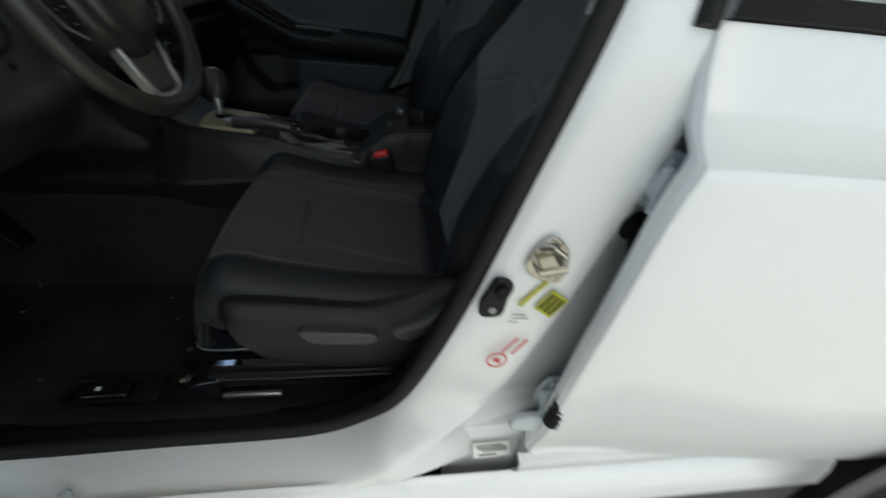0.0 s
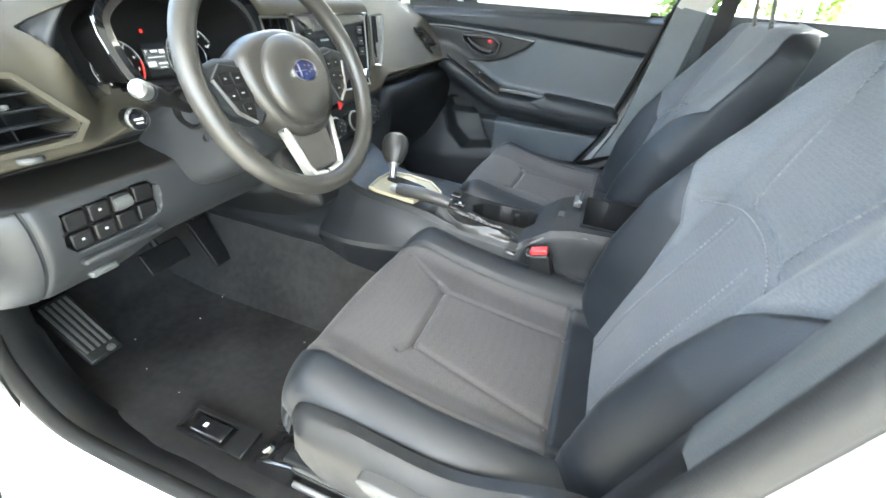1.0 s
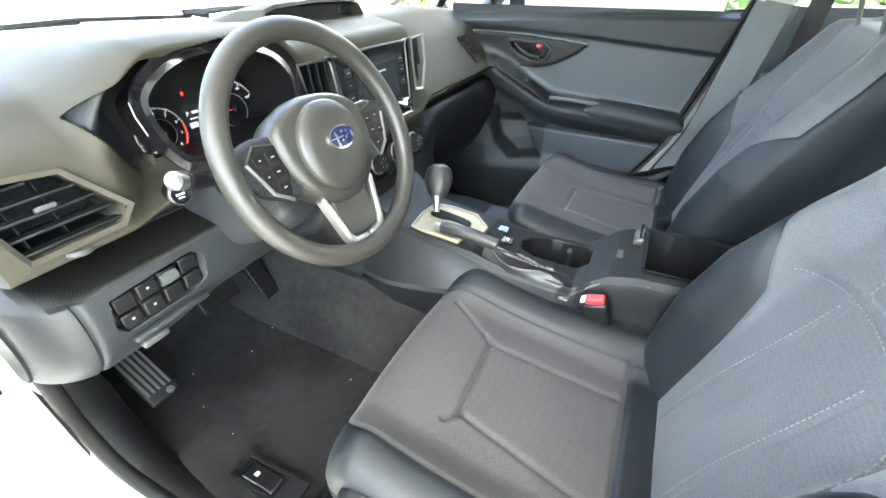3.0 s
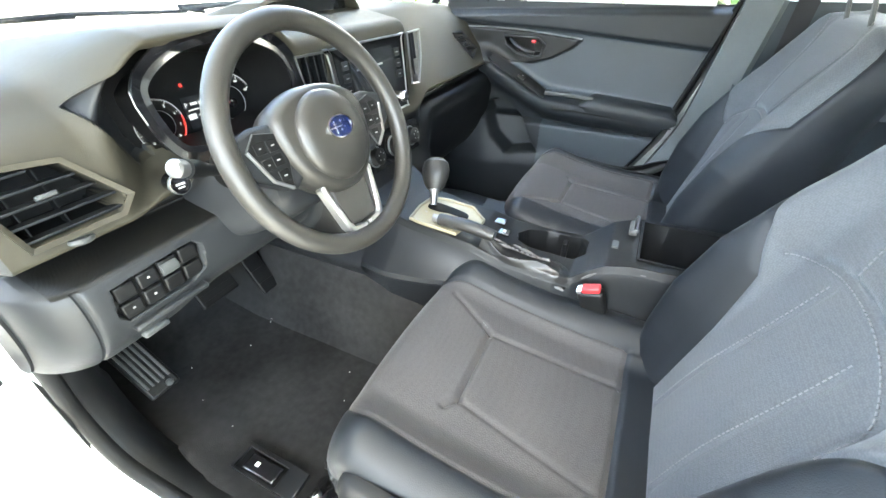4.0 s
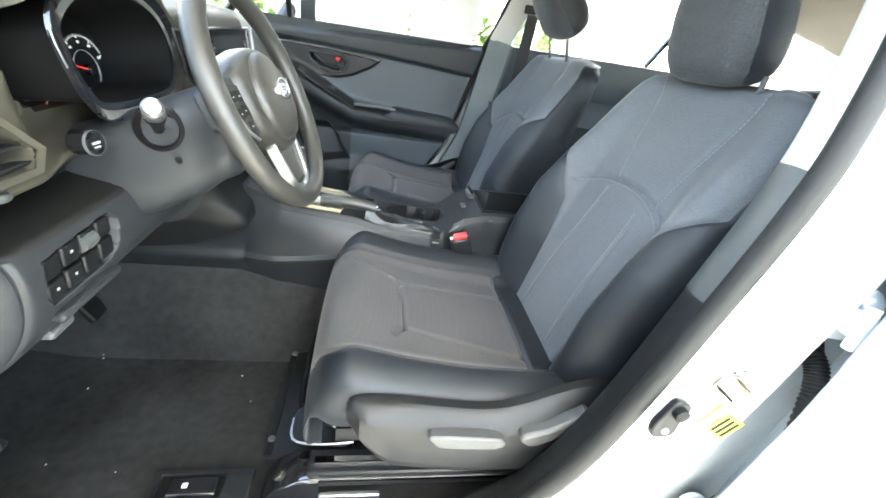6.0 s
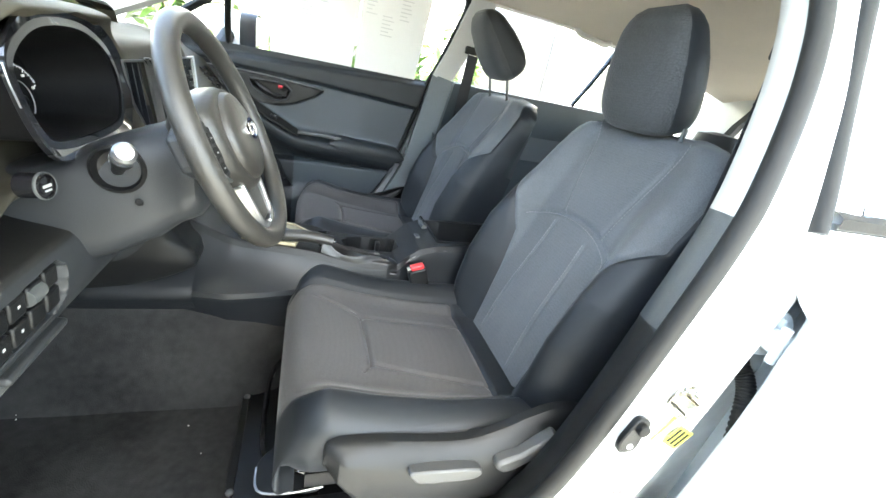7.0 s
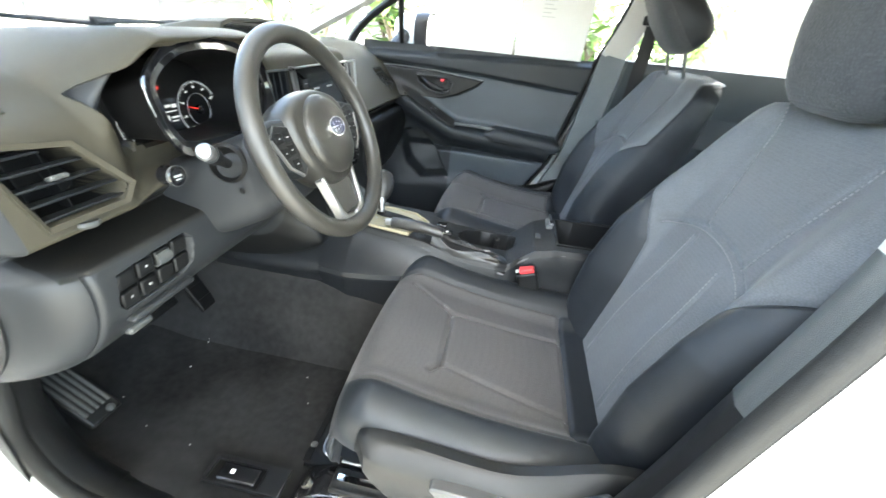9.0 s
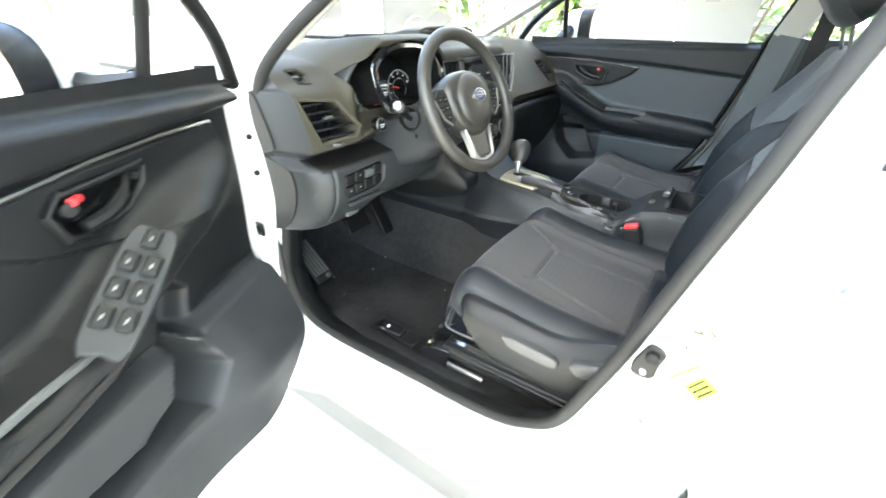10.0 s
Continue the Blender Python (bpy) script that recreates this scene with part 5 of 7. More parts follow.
body = [[WM @ Vector((x * s, y * s, z)) for x, y in shield] for s, z in ((0.75, -0.055), (0.98, -0.04), (1.04, -0.015), (1.0, 0.002), (0.94, 0.010), (0.85, 0.013))]
part("hub", grid(body, loop_cols=True, cap=True), LEATHER, wheel, "grey wheel hub", angle=50)
pad = [[WM @ Vector((0.066 * s * math.cos(a), 0.068 * s * math.sin(a) - 0.002, z)) for a in np.linspace(0, 2 * math.pi, 41)[:-1]] for s, z in ((1.0, 0.008), (1.0, 0.012), (0.985, 0.017), (0.93, 0.022), (0.75, 0.027), (0.45, 0.030), (0.1, 0.031))]
airbag = part("airbag_cover", grid(pad, loop_cols=True, cap=True), LEATHER, wheel, "round airbag cover", angle=60)
oval = [(0.0255 * math.cos(a), 0.0165 * math.sin(a)) for a in np.linspace(0, 2 * math.pi, 33)[:-1]]
EM = WM @ Matrix.Translation((0, 0.006, 0.030))
badge = part("badge", prism(scaled(oval, 0.93), 0.003, EM), emblem_blue(), wheel, "oval blue badge with a silver rim")
part("badge_rim", rim(oval, scaled(oval, 0.88), 0.004, EM), CHROME, badge)
part("badge_star", joined([prism([(x + 0.0026 * k * math.cos(a), y + 0.0026 * k * 0.8 * math.sin(a)) for a, k in ((i * math.pi / 4, 1.0 if i % 2 == 0 else 0.4) for i in range(8))], 0.0036, EM @ Matrix.Diagonal((1.38, 1.4, 1, 1))) for x, y in ((-0.007, 0.003), (0.002, 0.005), (0.008, 0.004), (0.0, -0.004), (0.006, -0.002), (0.010, 0.0))] + [box(-0.006, 0.0, 0.0018, 0.018, 0.0012, 0.0036).moved(EM @ Matrix.Diagonal((1.38, 1.4, 1, 1))), box(-0.007, 0.0, 0.0018, 0.0012, 0.013, 0.0036).moved(EM @ Matrix.Diagonal((1.38, 1.4, 1, 1)))]), CHROME, badge, "silver star shapes")
for s in (-1, 1):
    sp = [(s * 0.07, 0.042), (s * 0.115, 0.046), (s * 0.158, 0.034), (s * 0.158, -0.010), (s * 0.125, -0.030), (s * 0.088, -0.052), (s * 0.07, -0.04)]
    spoke = part("spoke", prism(sp, 0.028, WM @ Matrix.Translation((0, 0, -0.028))), DASH_GREY, wheel, "grey wheel spoke", bevel=0.006)
    pp = [(s * 0.084, 0.028), (s * 0.118, 0.036), (s * 0.138, 0.018), (s * 0.121, -0.028), (s * 0.098, -0.046), (s * 0.086, -0.012)]
    part("spoke_trim", tube([WM @ Vector((x, y, 0.002)) for x, y in pp[2:5]], 0.0032, 8, flat=0.8), SILVER, spoke, "silver switch surround")
    part("spoke_edge", tube([WM @ Vector((x, y, 0.001)) for x, y in (pp[4], pp[5], pp[0], pp[1], pp[2])], 0.0016, 6), TRIM_GREY, spoke, "thin grey switch edge")
    part("switch_pad", prism(pp, 0.003, WM), PLASTIC, spoke, "black switch pad")
    keys = [(0.099, 0.016), (0.119, 0.017), (0.101, -0.004), (0.118, -0.006), (0.102, -0.026)]
    for kx, ky in keys:
        key = part("key", box(s * kx, ky, 0.0030, 0.017, 0.016, 0.0016).moved(WM), RUBBER, spoke, bevel=0.0012)
    part("mark", joined([box(s * kx, ky, 0.0041, 0.005 - 0.002 * (i % 2), 0.0018, 0.0006).moved(WM) for i, (kx, ky) in enumerate(keys)]), GREY_MARK, spoke, "small white symbols")
low = part("lower_spoke", prism([(-0.042, -0.070), (0.042, -0.070), (0.032, -0.142), (-0.032, -0.142)], 0.016, WM @ Matrix.Translation((0, 0, -0.018))), LEATHER, wheel, bevel=0.004)
for s in (-1, 1):
    part("spoke_accent", prism([(s * 0.050, -0.060), (s * 0.058, -0.066), (s * 0.044, -0.138), (s * 0.036, -0.153), (s * 0.003, -0.154), (s * 0.003, -0.145), (s * 0.028, -0.141), (s * 0.035, -0.130)], 0.018, WM @ Matrix.Translation((0, 0, -0.014))), SILVER, low, "silver spoke accent", bevel=0.003)


# ---- centre console ----
console = thing("centre_console", (-0.3, 0.0, 0.45), "black centre console with cup holder and open storage bin", "console")
TOP = [(-0.70, 0.81), (-0.66, 0.795), (-0.61, 0.775), (-0.58, 0.768), (-0.43, 0.752), (-0.38, 0.737), (-0.30, 0.728), (-0.225, 0.722), (-0.20, 0.735), (-0.165, 0.758), (-0.12, 0.767), (0.0, 0.770), (0.13, 0.770)]
HALF = [(-0.70, 0.13), (-0.60, 0.147), (-0.50, 0.150), (-0.40, 0.150), (-0.25, 0.145), (-0.215, 0.135), (-0.19, 0.12), (-0.10, 0.112), (0.13, 0.105)]
FAR = [(-0.70, 0.08), (-0.60, 0.035), (-0.50, 0.022), (-0.40, 0.024), (-0.30, 0.036), (-0.22, 0.05), (-0.18, 0.075), (-0.12, 0.10), (0.13, 0.105)]
CUP = [(-0.357, -0.030), (-0.340, 0.000), (-0.30, 0.018), (-0.225, 0.030), (-0.208, 0.005), (-0.206, -0.045), (-0.23, -0.062), (-0.32, -0.068), (-0.35, -0.055)]
BIN = [(-0.112, -0.082), (-0.112, 0.078), (0.10, 0.078), (0.10, -0.082)]


def console_z(x, y):
    z = lerp(TOP, x)
    w = lerp(HALF, x)
    z -= 0.014 * smooth(w - 0.009, w, -y) ** 2 + 0.012 * smooth(lerp(FAR, x) - 0.008, lerp(FAR, x), y) ** 2
    z -= 0.075 * smooth(0, 0.004, inside(CUP, x, y)) if -0.38 < x < -0.2 else 0
    z -= 0.13 * smooth(0, 0.004, inside(BIN, x, y)) if x > -0.13 else 0
    return z


rows = []
for x in np.linspace(-0.70, 0.13, 240):
    w = lerp(HALF, x)
    flare = 0.05 * smooth(-0.35, -0.62, x)
    far = lerp(FAR, x)
    mid = [(y, console_z(x, y)) for y in np.linspace(-w, far, 100)]
    zb, ze = mid[0][1], mid[-1][1]
    low, ledge = lerp([(-0.62, 0.60), (-0.50, 0.54), (-0.30, 0.44)], x), lerp([(-0.40, 0.685), (-0.28, 0.64)], x)
    left = [(-w - 0.006 - flare, low), (-w - 0.020 - flare, ledge - 0.032), (-w - 0.029 - flare, ledge - 0.018), (-w - 0.027 - flare, ledge - 0.006), (-w - 0.016 - flare * 0.8, ledge + 0.006), (-w - 0.006 - flare * 0.35, (ledge + zb) / 2), (-w - 0.003, zb - 0.01)]
    right = [(far + 0.002, ze - 0.008), (far + 0.006, ze - 0.03), (far + 0.03, ze - 0.06), (w + 0.012 + flare * 0.5, ledge + 0.01), (w + 0.029 + flare, ledge - 0.01), (w + 0.020 + flare, ledge - 0.03), (w + 0.006 + flare, low)]
    rows.append([Vector((x, y, z)) for y, z in left + mid + right])
whole = grid(rows)
nc = len(rows[0]) - 1
top_f = [f for i, f in enumerate(whole.f) if 7 <= i % nc < 7 + 99]
side_f = [f for i, f in enumerate(whole.f) if not 7 <= i % nc < 7 + 99]
part("console_top", pruned(whole.v, top_f), PLASTIC, console, "black console top with moulded wells", angle=35)
part("console_side", pruned(whole.v, side_f), CONSOLE, console, "dark grey console side panel", angle=35)
part("rear_face", box(0.13, 0, 0.60, 0.006, 0.22, 0.33), PLASTIC, console)
for sd, mt in ((-1, CONSOLE), (1, PLASTIC)):
    part("tunnel_side", grid([[Vector((x, sd * y, z)) for y, z in ((0.12, 0.78), (0.165, 0.735), (0.195, 0.705), (0.215, 0.69), (0.224, 0.679), (0.225, 0.667), (0.216, 0.653), (0.19, 0.615))] for x in np.linspace(-1.30, -0.66, 8)]), mt, console, "dark rounded side panel under the dashboard", angle=60)
# side seam and bright edge lines
for s in (-1, 1):
    part("edge_strip", tube([(x, -lerp(HALF, x) + 0.004 if s < 0 else lerp(FAR, x) - 0.003, lerp(TOP, x) - (0.012 if s < 0 else 0.005)) for x in np.linspace(-0.20 if s < 0 else -0.40, 0.12 if s < 0 else -0.19, 14)], 0.0028, 6), LEVER, console, "thin bright edge strip")
part("bin_liner", rim([(x, y) for x, y in BIN], inset(BIN, 0.004), 0.004, Matrix.Translation((0, 0, 0.768))), PLASTIC, console)
part("bin_latch", box(-0.128, 0.028, 0.776, 0.016, 0.05, 0.012), TRIM_GREY, console, "grey bin latch", bevel=0.003)
part("hinge_pin", tube([(-0.124, 0.006, 0.782), (-0.124, 0.07, 0.782)], 0.005, 8), CHROME, console, "bright hinge pin")
part("key_slot", box(-0.155, -0.03, 0.762, 0.012, 0.026, 0.004, Matrix.Rotation(0, 4, "Z")), TRIM_GREY, console, "small grey slot")
part("cup_divider", box(-0.255, 0.0, 0.70, 0.012, 0.02, 0.045), PLASTIC, console, bevel=0.003)
for x, y in ((-0.404, -0.020), (-0.384, -0.052)):
    part("console_switch", box(x, y, lerp(TOP, x) + 0.002, 0.026, 0.022, 0.008), GLOSS, console, bevel=0.002)
part("mark", box(-0.384, -0.052, lerp(TOP, -0.384) + 0.0066, 0.006, 0.006, 0.001), MARK, console)

shifter = thing("gear_selector", (-0.53, -0.03, 0.76), "automatic gear selector with a grey knob and pale metal gate plate", "gear selector")
SM = axes((-0.515, -0.058, 0.7635), (1, 0, 0), (0.105, 0, 1))
plate = [(-0.066, 0.038), (-0.02, 0.050), (0.040, 0.050), (0.082, 0.012), (0.082, -0.012), (0.056, -0.036), (0.048, -0.076), (-0.04, -0.080), (-0.066, -0.076), (-0.072, -0.02)]
slot = curve2([(-0.05, 0.018), (-0.01, 0.020), (0.035, 0.014), (0.045, 0.0), (0.04, -0.008), (0.0, -0.008), (-0.02, -0.014), (-0.045, -0.014), (-0.055, -0.005)], 3)
part("gate_rim", rim(plate, inset(plate, 0.005), 0.009, SM @ Matrix.Translation((0, 0, -0.004))), AMBER, shifter, "pale metal rim of the gate plate", bevel=0.001)
part("gate_plate", prism(inset(plate, 0.004), 0.005, SM @ Matrix.Translation((0, 0, -0.004))), AMBER, shifter, "pale metal gate plate")
part("gate_slot", prism(slot, 0.0015, SM @ Matrix.Translation((0, 0, 0.0008))), RUBBER, shifter, "black gate slot")
part("mark", joined([words(c, 0.010, SM @ Matrix.Translation((-0.048 + 0.022 * i, -0.03, 0.0014)) @ Matrix.Rotation(radians(-90), 4, "Z")) for i, c in enumerate("PRND")]), GREY_MARK, shifter, "gear letters")
base = SM @ Vector((-0.045, 0.002, 0.004))
top = Vector((-0.572, -0.020, 0.824))
rod = top - base
part("lever_rod", tube([base, base + rod * 0.35, base + rod * 0.62], [0.007, 0.009, 0.014], 12), SILVER, shifter, "satin lever collar")
km = axes(base + rod * 0.55, (1, 0, 0), rod)
part("knob", lathe([(0.014, 0), (0.020, 0.008), (0.026, 0.025), (0.0275, 0.042), (0.024, 0.056), (0.014, 0.064), (0.0, 0.066)], km @ Matrix.Diagonal((1.2, 1.0, 1.15, 1)), 24), KNOB, shifter, "dark grey rounded knob")

brake = thing("parking_brake", (-0.35, -0.11, 0.72), "black parking brake lever with a wrinkled vinyl boot", "parking brake")
grip_line = curve([(-0.522, -0.118, 0.777), (-0.50, -0.119, 0.778), (-0.44, -0.121, 0.778), (-0.385, -0.122, 0.770)], 5)
part("grip", tube(grip_line[3:], [0.0145 - 0.003 * abs(i / 12 - 0.5) for i in range(len(grip_line[3:]))], 12), KNOB, brake, "black lever grip")
part("release_button", tube([(-0.528, -0.117, 0.777), (-0.503, -0.119, 0.778)], 0.0085, 14), SILVER, brake, "silver release button")
rows = []
for i, x in enumerate(np.linspace(-0.412, -0.226, 80)):
    t = i / 79
    y0, y1 = lerp([(0, -0.139), (0.3, -0.147), (1, -0.146)], t), lerp([(0, -0.105), (0.4, -0.094), (1, -0.082)], t)
    row = []
    for v in np.linspace(0, 1, 50):
        y = y0 + (y1 - y0) * v
        arch = max(0.0, math.sin(math.pi * v)) ** 0.55
        rise = lerp([(0, 0.028), (0.25, 0.016), (0.6, 0.007), (0.9, 0.006), (1, 0.0)], t)
        f1 = 1 - abs(math.sin(7.5 * v + 3.2 * t + 1.5 * math.sin(5 * t + 2 * v)))
        f2 = 1 - abs(math.sin(11 * v - 5.5 * t + 0.9 * math.sin(9 * v)))
        fold = (0.0105 * f1 ** 2.2 + 0.006 * f2 ** 2.5) * math.sin(math.pi * min(1, 0.08 + t)) ** 0.5
        row.append(Vector((x + 0.004 * math.sin(6 * v), y, console_z(x, y) - 0.010 + (rise + fold + 0.011) * arch)))
    rows.append(row)
part("boot", grid(rows), BOOT, brake, "wrinkled glossy black vinyl boot", angle=80)

# ---- pedals and small floor things ----
rest = thing("foot_rest", (-0.95, -0.58, 0.45), "ribbed black plastic foot rest on the carpet", "foot rest")
FM = axes((-0.985, -0.575, 0.545), (0, 1, 0), (0.62, -0.03, 0.78))
part("plate", box(0, 0, 0, 0.062, 0.15, 0.012).moved(FM), PLASTIC, rest, bevel=0.005)
for k in range(5):
    part("rib", box(-0.022 + 0.011 * k, 0.008, 0.007, 0.005, 0.12, 0.004).moved(FM), TRIM_GREY, rest, bevel=0.001)
part("pin", lathe([(0.008, 0), (0.007, 0.003), (0, 0.004)], FM @ Matrix.Translation((0.012, -0.066, 0.006)), 12), TRIM_GREY, rest)
for name, y, z, w, h, label in (("brake_pedal", -0.37, 0.60, 0.10, 0.055, "black rubber brake pedal on a steel arm"), ("accelerator_pedal", -0.25, 0.575, 0.05, 0.13, "black plastic accelerator pedal on its arm")):
    ped = thing(name, (-1.0, y, z - 0.1), label, "pedal")
    pm = axes((-0.985, y, z), (0, 1, 0), (0.85, 0, 0.53))
    part("pad", box(0, 0, 0, w, h, 0.012).moved(pm), RUBBER, ped, bevel=0.004)
    part("arm", tube([pm @ Vector((0, 0, -0.006)), (-1.06, y, z + 0.10), (-1.05, y, z + 0.24)], 0.009, 8), PLASTIC, ped)
    for k in range(3):
        part("rib", box(0, (k - 1) * h * 0.28, 0.007, w * 0.85, 0.004, 0.003).moved(pm), RUBBER, ped)
fuel = thing("fuel_lid_lever", (-0.635, -0.595, 0.44), "black fuel lid lever in a recessed floor plate", "lever")
part("plate", rim([(-0.075, -0.025), (0.075, -0.025), (0.075, 0.028), (-0.075, 0.028)], [(-0.068, -0.020), (0.03, -0.020), (0.03, 0.020), (-0.068, 0.020)], 0.008, Matrix.Translation((-0.635, -0.595, 0.447))), PLASTIC, fuel, bevel=0.002)
part("well", box(-0.654, -0.595, 0.446, 0.098, 0.042, 0.004), RUBBER, fuel)
lv = part("lever", box(-0.648, -0.597, 0.455, 0.074, 0.032, 0.008), GLOSS, fuel, "glossy black lever", bevel=0.003)
part("mark", box(-0.660, -0.597, 0.4597, 0.008, 0.008, 0.0008), MARK, lv)
duct = thing("floor_duct", (-0.50, -0.40, 0.435), "flat black plastic heater duct cover on the carpet", "duct")
part("cover", prism([(-0.555, -0.54), (-0.555, -0.22), (-0.40, -0.24), (-0.40, -0.53)], 0.010, Matrix.Translation((0, 0, 0.430))), PLASTIC, duct, bevel=0.003)
part("edge", box(-0.551, -0.38, 0.441, 0.014, 0.31, 0.004), RUBBER, duct, bevel=0.001)
for y in (-0.50, -0.27):
    part("clip", lathe([(0.007, 0), (0.006, 0.003), (0, 0.004)], Matrix.Translation((-0.55, y, 0.443)), 12), TRIM_GREY, duct)
flap = thing("rail_cover", (-0.45, -0.52, 0.45), "black carpeted flap over the seat rail foot", "cover")
part("flap", prism(curve2([(-0.50, -0.553), (-0.505, -0.50), (-0.47, -0.47), (-0.40, -0.48), (-0.40, -0.56), (-0.46, -0.562)], 4), 0.006, Matrix.Translation((0, 0, 0.506))), PLASTIC, flap, bevel=0.002)
part("flap_edge", tube(curve([(-0.40, -0.562, 0.513), (-0.46, -0.565, 0.512), (-0.502, -0.553, 0.511), (-0.507, -0.51, 0.511)], 4), 0.002, 6), SILVER, flap, "thin bright silver edge")

# ---- doors ----
DX0 = -0.885
REAR_EDGE = [(0.42, -0.30), (0.50, -0.27), (0.64, -0.195), (0.75, -0.125), (0.88, -0.082), (1.02, -0.045), (1.145, -0.012)]
BEZEL = [(-0.83, 1.062), (-0.60, 1.058), (-0.40, 1.040), (-0.43, 1.012), (-0.50, 0.975), (-0.56, 0.958), (-0.66, 0.955), (-0.80, 0.958), (-0.85, 0.99)]
CUPH = [(-0.665, 1.040), (-0.545, 1.038), (-0.522, 1.02), (-0.535, 0.985), (-0.575, 0.978), (-0.62, 0.99), (-0.655, 1.015)]
ARM = [(-0.90, 0.97), (-0.72, 0.945), (-0.66, 0.920), (-0.56, 0.873), (-0.49, 0.845), (-0.40, 0.838), (-0.20, 0.825), (-0.05, 0.812)]
ARM_DRIVER = [(-0.90, 0.99), (-0.75, 0.958), (-0.66, 0.940), (-0.56, 0.905), (-0.47, 0.862), (-0.40, 0.850), (-0.20, 0.835), (-0.05, 0.82)]
FRONT_DRIVER = [(0.515, -0.665), (0.53, -0.72), (0.56, -0.795), (0.59, -0.84), (0.63, -0.862), (0.78, -0.866), (0.83, -0.868), (0.90, -0.876), (0.98, -0.880), (1.05, -0.882), (1.105, -0.884)]
POCKET = [(-0.735, 0.805), (-0.69, 0.828), (-0.635, 0.825), (-0.558, 0.757), (-0.529, 0.694), (-0.495, 0.652), (-0.612, 0.640), (-0.68, 0.70)]


MAP_SLOT = [(-0.60, 0.79), (-0.635, 0.75), (-0.655, 0.685), (-0.60, 0.633), (-0.44, 0.637), (-0.25, 0.645), (-0.25, 0.70), (-0.411, 0.689), (-0.496, 0.674), (-0.555, 0.70), (-0.585, 0.76)]
GRAB = [(-0.62, 0.865), (-0.65, 0.86), (-0.682, 0.82), (-0.65, 0.745), (-0.60, 0.785)]


def door_depth(x, z, driver=False):
    """How far the door's trim stands in from its base plane."""
    line = lerp([(-0.89, 1.078), (-0.40, 1.055), (0.0, 1.026)], x)
    d = 0.012
    pad = smooth(line - 0.004, line + 0.012, z)
    top = lerp([(-0.89, 1.105), (0.0, 1.135)], x)
    d += pad * (0.032 - 0.03 * smooth(top - 0.018, top + 0.008, z) ** 2)
    d += 0.010 * smooth(-0.001, 0.004, inside(BEZEL, x, z)) - 0.038 * smooth(0, 0.006, inside(CUPH, x, z))
    c = lerp(ARM_DRIVER if driver else ARM, x)
    above, below = 0.030 + 0.012 * smooth(-0.5, -0.7, x), 0.052
    rel = (z - c) / (above if z > c else below)
    arm = math.exp(-abs(rel) ** 3) * lerp([(-0.88, 0.0), (-0.78, 0.035), (-0.70, 0.062), (-0.5, 0.078), (-0.1, 0.07), (0.0, 0.04)], x)
    low = 0.028 * smooth(0.775, 0.755, z) + 0.02 * smooth(0.68, 0.60, z) * smooth(-0.15, -0.35, x)
    d += max(arm, low)
    d += 0.05 * smooth(-0.50, -0.72, x) * smooth(0.80, 0.66, z)
    if driver:
        d -= 0.10 * smooth(0, 0.016, inside(MAP_SLOT, x, z)) + 0.04 * smooth(0, 0.02, inside(GRAB, x, z))
    else:
        d -= 0.075 * smooth(0, 0.014, inside(POCKET, x, z))
    d -= 0.006 * math.exp(-((z - lerp([(-0.9, 0.79), (-0.55, 0.772), (0, 0.755)], x)) / 0.004) ** 2) * smooth(-0.62, -0.55, x)
    return d


